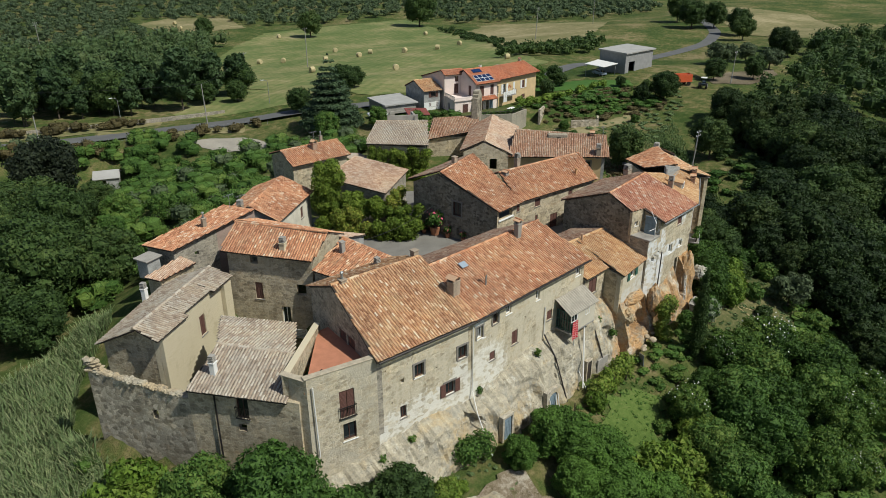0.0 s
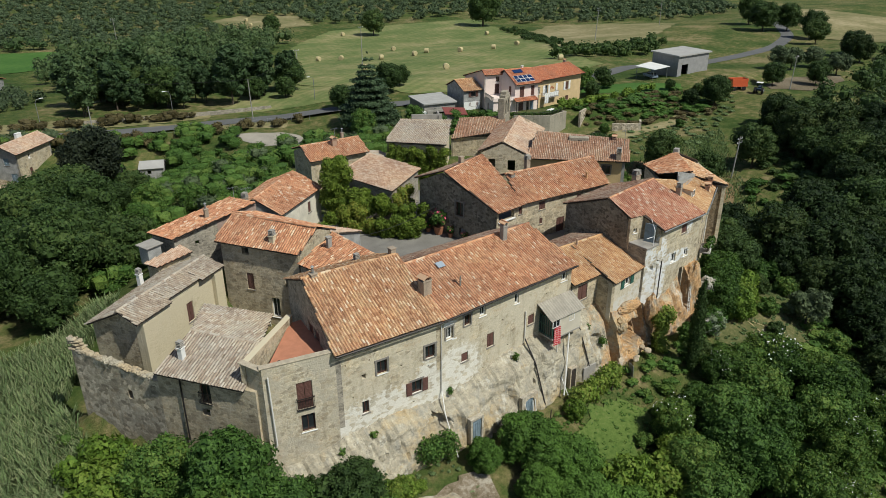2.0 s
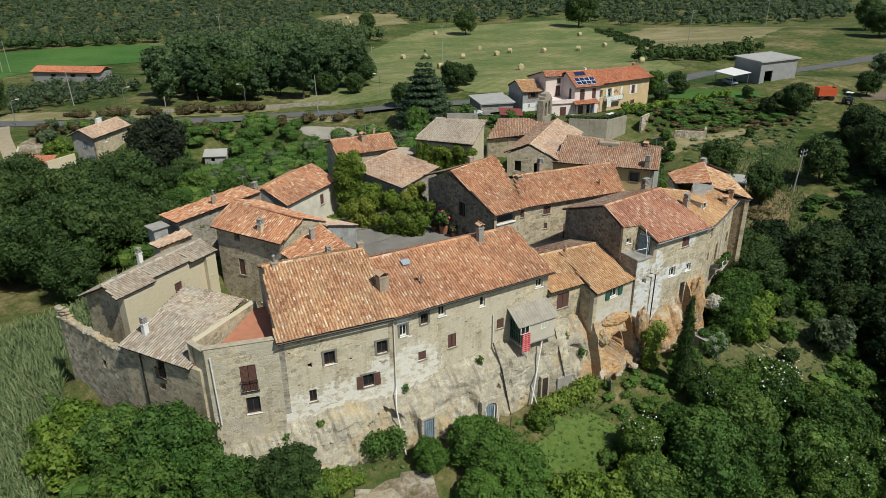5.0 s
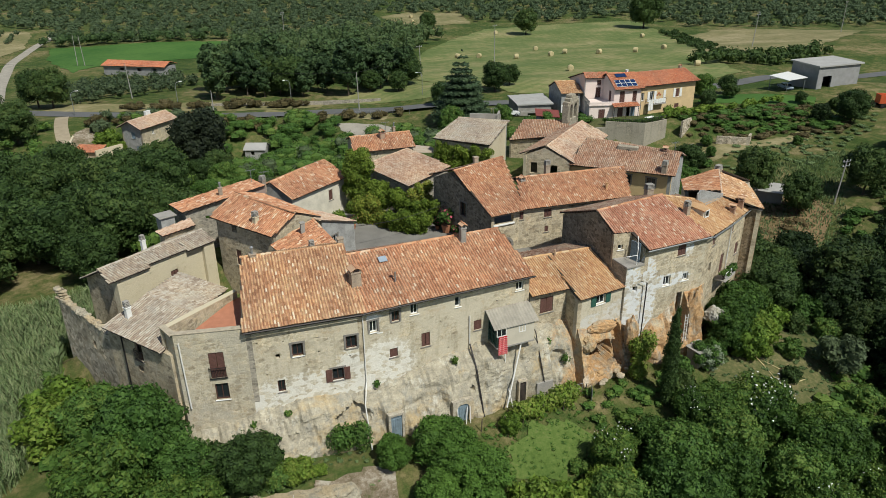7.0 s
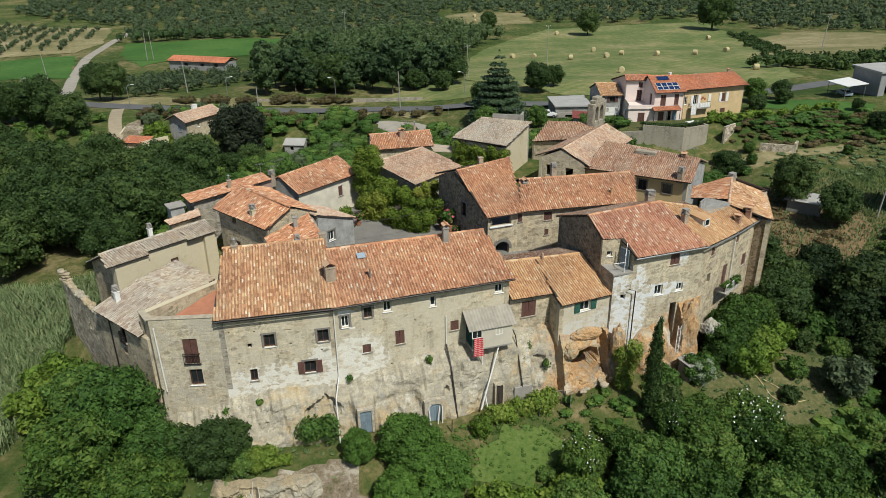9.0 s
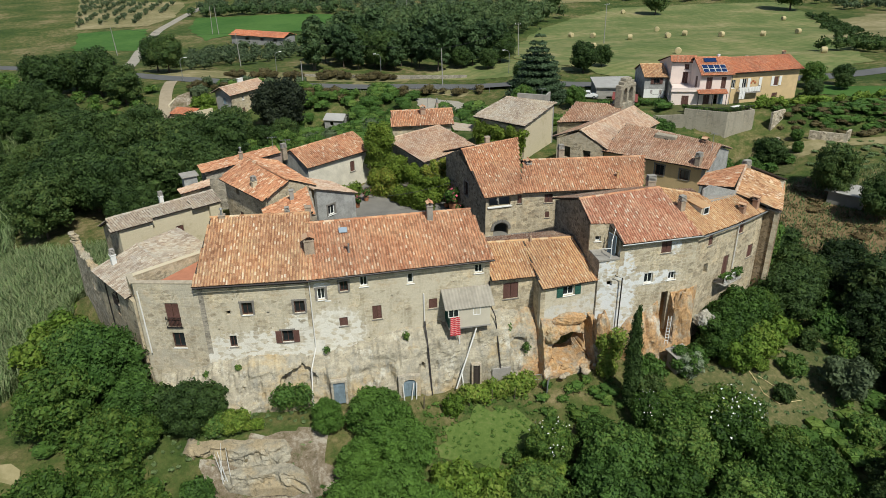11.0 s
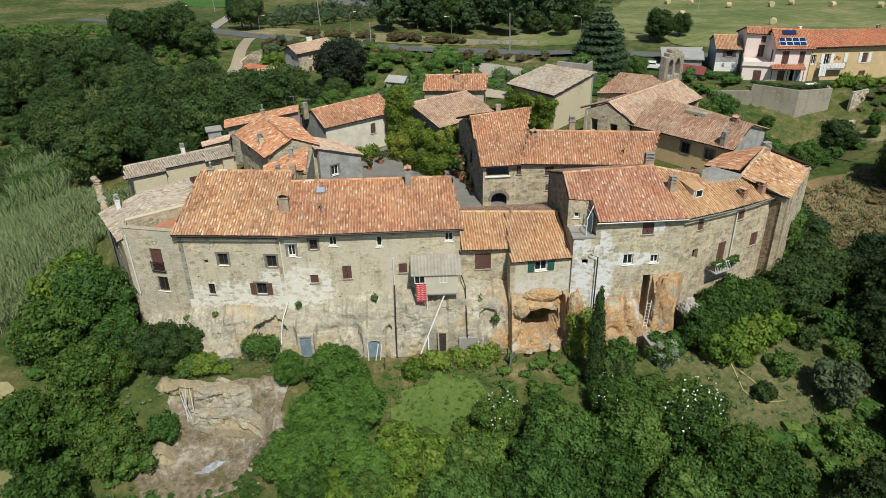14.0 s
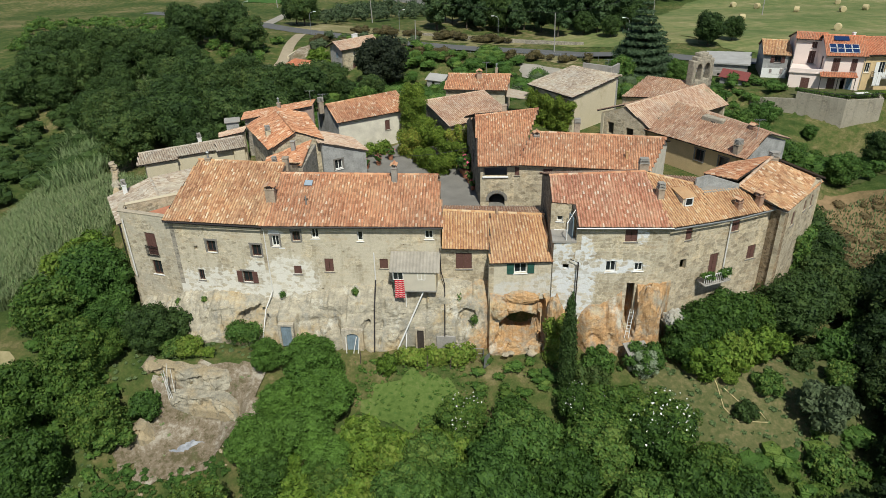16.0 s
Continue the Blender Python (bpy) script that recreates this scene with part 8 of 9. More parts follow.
ld = thing("ladder", (16.3, -11.3, -0.6), "white metal ladder leaning in the rock cleft", "ladder")
o = pose(15.75, -11.6, 0.3, -8, 6, 0)
for sx in (-0.16, 0.16):
    part("rail", tube([o @ Vector((sx, 0, 0)), o @ Vector((sx, 0, 2.7))], 0.03, 5), M_WFRAME, ld)
for k in range(8):
    part("rung", tube([o @ Vector((-0.16, 0, 0.3 + k * 0.3)), o @ Vector((0.16, 0, 0.3 + k * 0.3))], 0.02, 5), M_WFRAME, ld)
hu = thing("garden_shelter", (16.4, -13.0, -1.0), "small low stone shelter with a flat roof among bushes", "shed")
part("wall_body", box((1.4, 1.4, 2.2), pose(16.4, -12.9, -0.9, 0, 0, 10), 0.05), M_CONCRETE, hu)
part("roof_slab", box((1.9, 1.7, 0.12), pose(16.4, -13.0, 0.25, 4, -3, 10), 0.02), M_CONCRETE, hu)
# things on the small balcony of the curved house
part("doorstep_slab", box((2.8, 1.2, 0.12), pose(23.3, -8.2, 4.2, 0, 0, 26), 0.03), M_CONCRETE, h5)
bm = bmesh.new()
for k in range(14):
    q = Vector((22.2, -9.35, 0)).lerp(Vector((24.7, -8.1, 0)), k / 13)
    add_box(bm, (0.03, 0.03, 0.9), pose(q.x, q.y, 4.75))
add_tube(bm, [(22.2, -9.35, 5.2), (24.7, -8.1, 5.2)], 0.03, 5)
part("doorstep_railing", bm, M_WFRAME, h5)
for i, (x, y, s_) in enumerate(((22.4, -8.9, 0.5), (24.4, -8.0, 0.7), (24.0, -8.4, 0.6), (22.8, -8.8, 0.45))):
    p = make_tree("potted_plant", "leafy potted plant beside a house door", 1.1, 0.5, 0.3, 6, 160, 0.11, M_LEAF, 540 + i, category="plant")
    p.location = (x, y, 4.3)

V, F = [], []
for i in range(15):
    for j in range(7):
        w = math.sin(math.pi * (i + 0.6) / 15.2)
        x, y = -22.6 + i * 0.16 + PLACE.uniform(-0.12, 0.12) + j * 0.12, -19.8 + i * 0.05 + (j - 3) * 0.15 * w + PLACE.uniform(-0.1, 0.1)
        V.append((x, y, height(x, y) + 0.3 + 0.14 * noise.noise(Vector((x * 2.3, y * 2.3, 2)))))
for i in range(14):
    for j in range(6):
        F.append((i * 7 + j, (i + 1) * 7 + j, (i + 1) * 7 + j + 1, i * 7 + j + 1))
own(part("plastic_sheet", (V, F), plain("crumpled_grey_plastic", (0.26, 0.27, 0.29), 0.5, 0.4, vary=0.3, scale=4)), "crumpled grey plastic sheet lying on bare earth", "plastic sheet")

# ---- houses beyond the hilltop ----
M_REDTILE = tiles_material("new_red_roof_tiles", [(0.0, (0.42, 0.12, 0.06)), (0.5, (0.52, 0.17, 0.08)), (1.0, (0.58, 0.23, 0.12))], lichen_amount=0.12)
M_BITUMEN = plain("grey_flat_roof_felt", (0.36, 0.35, 0.33), 0.9, 0.15, vary=0.15, scale=0.6)
M_CLAY = plain("rust_red_clay", (0.42, 0.14, 0.06), 0.8, 0.2)
M_BLOCK = plain("grey_blockwork", (0.27, 0.265, 0.26), 0.92, 0.1, vary=0.18, scale=0.8)


def four_walls(house, pts, zb, zt, mats, holes=None, gables=None):
    holes, gables = holes or {}, gables or {}
    for i in range(len(pts)):
        a, b2 = pts[i], pts[(i + 1) % len(pts)]
        Wall(house, a, b2, zb, zt, mat=mats[i % len(mats)], holes=holes.get(i, ()), gable=gables.get(i), thick=0.3)


def rail(house, pts, z, h, mat, gap=0.22, r=0.03):
    """A thin railing of uprights and a top bar along points."""
    bm = bmesh.new()
    for a, b2 in zip(pts, pts[1:]):
        a, b2 = Vector(a), Vector(b2)
        n = max(1, int((b2 - a).length / gap))
        for k in range(n + 1):
            q = a.lerp(b2, k / n)
            add_box(bm, (r, r, h), pose(q.x, q.y, z + h / 2))
    add_tube(bm, [(*p, z + h) for p in pts], r * 1.2, 5)
    return part("railing", bm, mat, house)


ph = thing("pink_house", (60, 62, 2), "pale pink rendered villa with a red roof and solar panels", "house")
# tall left block: a short front slope and a long back slope
four_walls(ph, [(55.9, 65.6), (59.9, 63.9), (63.4, 73.2), (58.4, 75.0)], 1.5, 7.6, [M_PINK], {0: [(2.3, 3.3, 5.3, 7.4, "shut")]})
Wall(ph, (55.9, 65.6), (59.9, 63.9), 7.6, 9.3, mat=M_PINK, holes=[(2.5, 3.3, 7.9, 8.9, "shut")], thick=0.3)
Wall(ph, (58.3, 74.8), (55.9, 65.6), 7.6, 7.65, 9.3, M_PINK, gable=(7.9, 10.05), thick=0.3)
slope_pair(ph, (55.6, 65.2, 9.35), (60.0, 63.4, 9.4), (60.6, 64.9, 10.25), (56.1, 66.8, 10.2), (58.2, 75.4, 7.7), (63.6, 73.6, 7.7), M_REDTILE)
# main block with the big front slope
four_walls(ph, [(58.4, 58.9), (64.1, 57.9), (65.3, 64.6), (59.6, 65.6)], 1.5, 7.9, [M_PINK], {0: [(1.2, 2.3, 5.3, 7.5, "shut"), (4.0, 4.9, 5.4, 7.5, "shut"), (1.0, 2.2, 2.2, 4.2, "shut"), (3.0, 3.7, 1.9, 4.3, ""), (3.9, 4.8, 1.9, 4.3, "blue door")], 3: [(4.4, 5.4, 5.3, 7.4, "shut")]}, {1: (4.4, 10.1), 3: (2.6, 10.1)})
slope_pair(ph, (58.1, 58.3, 8.0), (64.4, 57.2, 8.0), (65.2, 61.9, 10.35), (58.9, 63.0, 10.45), (59.7, 66.6, 8.6), (66.0, 65.4, 8.6), M_REDTILE)
# ground floor under the terrace, the terrace and its railing
four_walls(ph, [(53.7, 60.3), (58.3, 58.9), (59.6, 63.8), (55.8, 65.4)], 1.2, 4.9, [M_PINK], {0: [(1.9, 3.2, 2.0, 4.1, "shut")], 3: [(2.0, 2.9, 2.2, 4.0, "")]})
part("terrace_slab", prism([(53.4, 60.1, 5.1), (58.3, 58.6, 5.1), (59.6, 63.7, 5.1), (55.7, 65.3, 5.1)], 0.22), M_PINK, ph)
part("parapet", box((5.0, 0.25, 0.55), pose(55.9, 59.5, 5.35, 0, 0, -17), 0.02), M_PINK, ph)
bm = bmesh.new()
for k in range(16):
    q = Vector((53.55, 60.2)).lerp(Vector((55.6, 65.1)), k / 15)
    add_tube(bm, [(q.x, q.y, 5.1), (q.x, q.y, 5.35), (q.x, q.y, 5.75)], 0.07, 6, 0.05)
add_tube(bm, [(53.55, 60.2, 5.8), (55.6, 65.1, 5.8)], 0.09, 6)
part("balustrade", bm, M_CONCRETE, ph)
tiled_slope(ph, [(57.6, 57.6, 4.75), (63.1, 56.5, 4.75), (63.4, 57.9, 5.25), (57.9, 58.9, 5.25)], M_REDTILE, ridge=False)
for k in range(3):
    part("porch_post", tube([(57.8 + k * 2.55, 57.7 - k * 0.5, 1.8), (57.8 + k * 2.55, 57.7 - k * 0.5, 4.75)], 0.06, 6), M_DARKMETAL, ph)
part("downpipe", tube([(64.2, 57.75, 7.9), (64.2, 57.75, 2.2)], 0.06, 6), M_METAL, ph)
part("downpipe", tube([(55.8, 65.3, 9.2), (55.8, 65.3, 5.2)], 0.06, 6), M_METAL, ph)
so = thing("solar_array", (61.5, 59.3, 8.6), "dark blue solar panels in white frames on the roof", "solar panels")
pm = plain("dark_blue_solar_cell", (0.012, 0.03, 0.09), 0.15, 0.6, vary=0.2)
ex_, ey_ = Vector((6.3, -1.1, 0)).normalized(), Vector((0.8, 4.7, 2.4)).normalized()
nz_ = ex_.cross(ey_)
so_m = Matrix((ex_, ey_, nz_)).transposed().to_4x4()
for i in range(4):
    for j in range(2):
        mm = Matrix.Translation(Vector((58.1, 58.3, 8.0)) + ex_ * (1.2 + i * 1.12) + ey_ * (1.15 + j * 1.1) + nz_ * 0.22) @ so_m
        pn = part("solar_panel", box((1.07, 1.04, 0.05), mm, 0.01), M_WFRAME, so)
        part("cell", box((0.97, 0.94, 0.012), mm @ pose(0, 0, 0.03)), pm, pn)
wp = part("water_heater_panel", box((2.3, 1.1, 0.08), Matrix.Translation(Vector((58.1, 58.3, 8.0)) + ex_ * 2.7 + ey_ * 4.2 + nz_ * 0.24) @ so_m, 0.02), pm, so, "dark flat water heating panel")
chimney(ph, 63.6, 62.4, 9.6, 1.2, 0.45, 0.45, "slab", 10, M_WFRAME)

yh = thing("yellow_house", (72, 62, 2), "long yellow rendered house with a red roof and balcony", "house")
four_walls(yh, [(64.2, 58.7), (79.5, 59.6), (80.2, 68.4), (65.0, 67.4)], 1.5, 7.7, [M_YELLOW], {0: [(3.0, 4.0, 4.6, 6.8, "white"), (9.9, 10.9, 5.0, 6.7, "shut sill"), (10.0, 11.2, 2.7, 3.6, "shut"), (0.7, 1.5, 5.1, 6.7, "white")]}, {1: (4.5, 9.4), 3: (4.5, 9.4)})
slope_pair(yh, (64.3, 58.0, 8.15), (79.9, 58.9, 7.8), (79.7, 63.8, 9.65), (65.0, 62.2, 10.2), (65.0, 68.0, 7.9), (80.4, 69.0, 7.8), M_REDTILE)
W_y = Wall(yh, (64.2, 58.69), (79.5, 59.59), 1.5, 1.6, mat=M_CONCRETE, thick=0.3, name="plinth")
for u in (2.35, 4.1, 6.6, 9.3, 11.0):
    bm = bmesh.new()
    W_y.bar(bm, u, u + 0.62, 4.7 if u < 5 else 5.0, 6.8, 0.05, 0.05, 0.01)
    part("shutter", bm, M_WFRAME, yh, "open white shutter")
bm = bmesh.new()
W_y.bar(bm, 2.0, 6.6, 4.2, 4.4, 0.5, 1.1, 0.02)
part("balcony_slab", bm, M_CONCRETE, yh)
rail(yh, [W_y.at(2.0, 0, 0.02).to_2d(), W_y.at(2.0, 0, 1.0).to_2d(), W_y.at(6.6, 0, 1.0).to_2d(), W_y.at(6.6, 0, 0.02).to_2d()], 4.4, 0.95, M_DARKMETAL)
for k in range(3):
    part("wall_ornament", box((0.4, 0.05, 0.4), W_y.seat(4.9 + 0.45 * k, 5.9 + 0.3 * (k % 2), 0.04), 0.03), M_CLAY, yh, "rust-red clay wall ornament")
for i in range(7):
    o = W_y.at(1.9 + i * 0.64, 5.4, 1.08)
    V = [tuple(o + W_y.d * (0.6 * u) + W_y.n * (0.04 * math.sin(u * 9 + i)) - Vector((0, 0, v * (0.9 + 1.3 * (i < 2)) / 4))) for u in (0, 0.25, 0.5, 0.75, 1.0) for v in range(5)]
    F = [(a * 5 + v, a * 5 + v + 1, a * 5 + v + 6, a * 5 + v + 5) for a in range(4) for v in range(4)]
    ld = part("laundry_sheet", (V, F), M_WFRAME)
    ld.modifiers.new("thick", "SOLIDIFY").thickness = 0.012
    own(ld, "white laundry hung over a balcony railing", "laundry", "laundry on the balcony")
chimney(yh, 70.4, 63.4, 9.4, 0.6, 0.5, 0.5, "slab")
chimney(yh, 78.6, 63.9, 9.2, 0.9, 0.5, 0.5, "tile")

an = thing("small_house", (53, 66, 2), "small grey and white house with an orange tile roof", "house")
four_walls(an, [(51.5, 67.2), (55.5, 66.4), (56.9, 73.6), (52.9, 74.4)], 1.5, 6.3, [M_RENDER], {0: [(1.8, 2.9, 4.9, 6.0, "open"), (1.8, 2.9, 2.9, 3.8, "open")]}, {1: (3.8, 8.0), 3: (3.6, 8.0)})
part("white_lower_render", box((4.0, 0.06, 2.3), pose(53.46, 66.76, 2.75, 0, 0, -11.3)), M_WFRAME, an)
slope_pair(an, (51.1, 66.8, 6.35), (55.8, 65.9, 6.3), (56.4, 69.8, 8.1), (51.9, 70.9, 8.1), (52.9, 75.0, 6.3), (57.4, 74.0, 6.3), M_TILEOR)
part("downpipe", tube([(55.6, 66.25, 6.2), (55.6, 66.25, 2.2)], 0.05, 6), M_METAL, an)

fl = thing("flat_roofed_house", (47, 71, 1), "low grey house with a flat roof beside the road", "house")
four_walls(fl, [(44.6, 77.0), (42.3, 68.8), (49.0, 67.0), (52.0, 75.6)], 0.5, 4.4, [M_CONCRETE], {1: [(2.0, 5.2, 2.2, 2.9, ""), (5.8, 6.5, 1.0, 3.2, "")]})
part("flat_roof", prism([(44.4, 77.4, 4.65), (41.9, 68.5, 4.65), (49.2, 66.5, 4.65), (52.4, 76.0, 4.65)], 0.25), M_BITUMEN, fl)
part("parapet_wall", box((7.0, 0.2, 0.5), pose(45.6, 66.8, 3.2, 0, 0, -15), 0.02), M_CONCRETE, fl)
rs = thing("lean_to_shelter", (45.6, 62.6, 1), "low lean-to with a dark red corrugated roof", "shed")
part("corrugated_roof", prism([(42.8, 62.6, 3.6), (47.2, 60.8, 3.2), (48.6, 63.6, 3.9), (44.2, 65.4, 4.3)], 0.1), plain("dark_red_sheet_metal", (0.20, 0.055, 0.045), 0.55, 0.4, vary=0.2), rs)
four_walls(rs, [(43.2, 62.9), (46.9, 61.4), (48.1, 63.6), (44.4, 65.1)], 0.0, 3.2, [M_BLOCK])

sh = thing("farm_shed", (112, 62, 2), "big grey block farm shed with a flat roof and open doorway", "shed")
four_walls(sh, [(112.0, 64.2), (110.0, 55.2), (122.4, 54.8), (124.4, 63.8)], 1.5, 8.9, [M_BLOCK], {1: [(1.6, 4.2, 2.8, 6.8, "")]})
part("flat_roof", prism([(111.6, 64.6, 9.2), (109.5, 54.8, 9.2), (122.9, 54.3, 9.2), (124.9, 64.2, 9.2)], 0.3), M_BITUMEN, sh)
cp = thing("canopy", (104, 62, 2), "white sheet canopy on thin posts beside the shed", "canopy")
part("sheet", prism([(105.0, 64.0, 6.2), (104.0, 57.6, 6.2), (108.4, 56.4, 6.7), (110.4, 63.6, 6.7)], 0.12), M_WFRAME, cp)
for x, y in ((105.2, 63.6), (104.3, 58.0), (108.2, 56.9), (109.8, 63.2)):
    part("post", tube([(x, y, height(x, y) - 0.2), (x, y, 6.1)], 0.07, 6), M_METAL, cp)

s1 = thing("cottage", (-29, 93, 0), "small grey stone cottage with a pale tile roof", "house")
four_walls(s1, [(-32.4, 94.0), (-29.0, 90.6), (-22.4, 97.2), (-25.8, 100.6)], -4, 2.5, [M_RENDER, M_STONE], {0: [(2.2, 3.2, 0.2, 1.5, "blue shut"), (3.0, 4.2, -3.2, -1.2, "blue door")], 1: [(2.9, 3.5, 0.7, 1.5, "white"), (2.6, 3.4, -2.2, -0.9, "shut")]}, {0: (2.4, 3.6), 2: (2.4, 3.6)})
slope_pair(s1, (-29.1, 89.7, 2.35), (-21.5, 97.3, 2.35), (-23.6, 99.4, 3.75), (-31.2, 91.8, 3.75), (-33.3, 93.9, 2.35), (-25.7, 101.5, 2.35), M_TILEPALE)
chimney(s1, -27.2, 96.8, 2.9, 1.5, 1.3, 0.5, "slab", 45, M_WFRAME)
s2 = thing("low_shed", (-43, 88, -2), "low shed with an orange tile roof beside the track", "shed")
four_walls(s2, [(-41.2, 89.8), (-36.8, 87.8), (-35.8, 90.0), (-40.0, 92.1)], -6, -0.5, [M_STONE])
tiled_slope(s2, [(-41.6, 89.6, -0.5), (-36.6, 87.2, -0.5), (-35.4, 90.2, 0.1), (-40.2, 92.6, 0.1)], M_REDTILE, ridge=False)
gw = thing("garden_wall", (-40, 95, -2), "curved pale garden wall beside the track", "wall")
for a, b2 in (((-41.6, 99), (-42.0, 93.2)), ((-39.2, 103), (-41.6, 99)), ((-37.2, 84.9), (-32.6, 88.0))):
    Wall(gw, a, b2, -5, 0.5, mat=M_CREAM, thick=0.35)
s3 = thing("long_farmhouse", (-28, 200, -4), "long low grey farm building with a red roof", "house")
four_walls(s3, [(-37.0, 206.0), (-19.0, 193.0), (-15.0, 198.5), (-33.0, 211.5)], -8, -2.2, [M_BLOCK], {0: [(6.0, 7.6, -3.6, -2.7, ""), (12.5, 14.0, -3.6, -2.7, ""), (18.0, 19.5, -3.6, -2.7, "")]})
slope_pair(s3, (-37.8, 205.8, -2.1), (-18.8, 192.2, -2.1), (-16.6, 195.6, -0.9), (-35.4, 209.2, -0.9), (-33.0, 212.3, -2.1), (-14.2, 198.8, -2.1), M_REDTILE)
s4 = thing("garden_hut", (-8, 90, -1), "small grey hut with a sheet roof among bushes", "hut")
HZ = height(-7.8, 87.4)
four_walls(s4, [(-10.4, 86.8), (-6.8, 85.2), (-5.2, 88.4), (-8.8, 90.0)], HZ - 2, HZ + 1.75, [M_RENDER], {1: [(0.7, 1.6, HZ + 0.0, HZ + 1.6, "")], 0: [(1.2, 1.9, HZ + 0.6, HZ + 1.3, "")]}, {1: (1.8, HZ + 2.6), 3: (1.8, HZ + 2.6)})
for a, b, c, d in (((-10.8, 86.7), (-6.6, 84.8), (-5.8, 86.8), (-9.8, 88.6)), ((-9.8, 88.6), (-5.8, 86.8), (-4.8, 88.6), (-8.9, 90.5))):
    za, zc = (HZ + 1.72, HZ + 2.72) if a[1] < 87 else (HZ + 2.72, HZ + 1.72)
    part("sheet_roof", prism([(*a, za), (*b, za), (*c, zc), (*d, zc)], 0.08), M_BITUMEN, s4)

b20 = thing("stone_house", (2, 36, 4), "stone house with an orange tile roof behind the ivied shed", "house")
slope_pair(b20, (-2.9, 33.9, 9.3), (5.9, 33.2, 9.3), (6.4, 36.8, 10.6), (-2.4, 37.4, 10.6), (-2.0, 41.0, 9.4), (6.8, 40.4, 9.4), M_TILE)
four_walls(b20, [(-2.6, 34.3), (5.6, 33.7), (6.4, 40.0), (-1.8, 40.5)], 3, 9.2, [M_STONE], gables={1: (3.2, 10.5), 3: (3.2, 10.5)})
chimney(b20, 2.0, 36.0, 10.0, 1.0, 0.7, 0.6, "tile", 0, M_TILEBR)
chimney(b20, 4.4, 37.8, 10.2, 1.0, 0.35, 0.35, "pipe")
part("lean_to_roof", prism([(5.8, 33.0, 8.6), (9.4, 33.4, 8.0), (9.4, 36.0, 8.2), (5.9, 36.0, 8.9)], 0.12), M_TILEGR, b20)
part("lean_to_post", tube([(9.2, 33.6, 4), (9.2, 33.6, 8.0)], 0.1, 6), M_WOOD, b20)
b21 = thing("stone_house", (25, 34, 4), "brown-roofed stone building beside the church", "house")
tiled_slope(b21, [(21.6, 34.8, 8.0), (28.0, 29.9, 8.8), (31.2, 33.2, 10.0), (25.4, 37.4, 10.1)], M_TILEBR)
four_walls(b21, [(21.8, 35.0), (27.8, 30.4), (31.0, 33.4), (25.4, 37.2)], 3, 8.2, [M_STONE])
part("parapet", box((4.6, 0.3, 1.1), pose(18.4, 36.6, 11.4, 0, 0, -32), 0.02), M_CONCRETE, h10)
part("parapet", box((0.3, 3.0, 1.3), pose(20.6, 36.6, 11.2, 0, 0, -32), 0.02), M_CONCRETE, h10)
M_BELL = plain("old_brown_stone", (0.30, 0.26, 0.20), 0.95, 0.1, vary=0.35, scale=1.5, grain=9, bumpy=0.5)
M_BELLWALL = plain("weathered_bell_stone", (0.33, 0.29, 0.225), 0.95, 0.1, vary=0.4, scale=3.0, grain=7, bumpy=0.8)
bw = thing("bell_wall", (31, 32, 9), "thick stone bell wall with two arched openings", "bell tower")
bm = bmesh.new()
m0 = pose(31.35, 33.6, 0, 0, 0, 32)
for (x, w, z0, z1) in ((-1.55, 0.62, 8, 12.9), (0.0, 0.42, 10, 12.9), (1.55, 0.62, 8, 12.9), (0.0, 3.7, 7.0, 10.7), (0.0, 3.72, 12.9, 13.35), (0.0, 2.7, 13.35, 13.8), (-0.15, 1.5, 13.8, 14.25)):
    add_box(bm, (w, 0.95, z1 - z0), m0 @ pose(x, 0, (z0 + z1) / 2), 0.05)
part("bell_gable", bm, M_BELLWALL, bw)
for x in (-0.72, 0.72):
    bm = bmesh.new()
    for k in range(9):
        a = math.pi * (k + 0.5) / 9
        add_box(bm, (0.22, 0.98, 0.24), m0 @ pose(x + 0.5 * math.cos(a), 0, 12.5 + 0.5 * math.sin(a), 0, 90 - math.degrees(a), 0), 0.01)
    part("arch", bm, M_BELL, bw)
bell_rng = random.Random(17)
for side, y0 in ((-1, -0.485), (1, 0.485)):
    for r_ in range(13):
        for x0 in (-1.55, 1.55):
            for half in (-0.15, 0.15):
                if bell_rng.random() < 0.25:
                    continue
                part("quoin", box((0.27, 0.08, 0.24), m0 @ pose(x0 + half + 0.03 * (r_ % 2), y0, 9.9 + r_ * 0.26 + bell_rng.uniform(-0.02, 0.02)), 0.015), M_BELL, bw)
M_RETAIN = masonry("stained_retaining_masonry", (0.25, 0.225, 0.175), (0.34, 0.305, 0.235), (0.38, 0.345, 0.275), rubble=0.7, plaster=(0.31, 0.28, 0.22), plaster_at=0.55, skim=0.9, warm=(0.26, 0.22, 0.16))
rw = thing("retaining_wall", (56, 50, 0), "tall grey stained retaining wall below the pink house", "wall")
for a, b2, z0, z1 in (((46.6, 56.4), (52.5, 53.0), 1.6, 2.4), ((52.5, 53.0), (58.5, 48.8), 3.5, 3.4), ((58.5, 48.8), (64.7, 50.1), 3.3, 3.2), ((64.7, 50.1), (66.4, 55.5), 3.2, 2.6)):
    Wall(rw, a, b2, -7, z0, z1, M_RETAIN, thick=0.5)
part("green_gate", box((1.5, 0.12, 1.9), pose(55.0, 51.0, -2.6, 0, 0, -35), 0.02), M_GREENSH, rw, "dark green sheet gate")
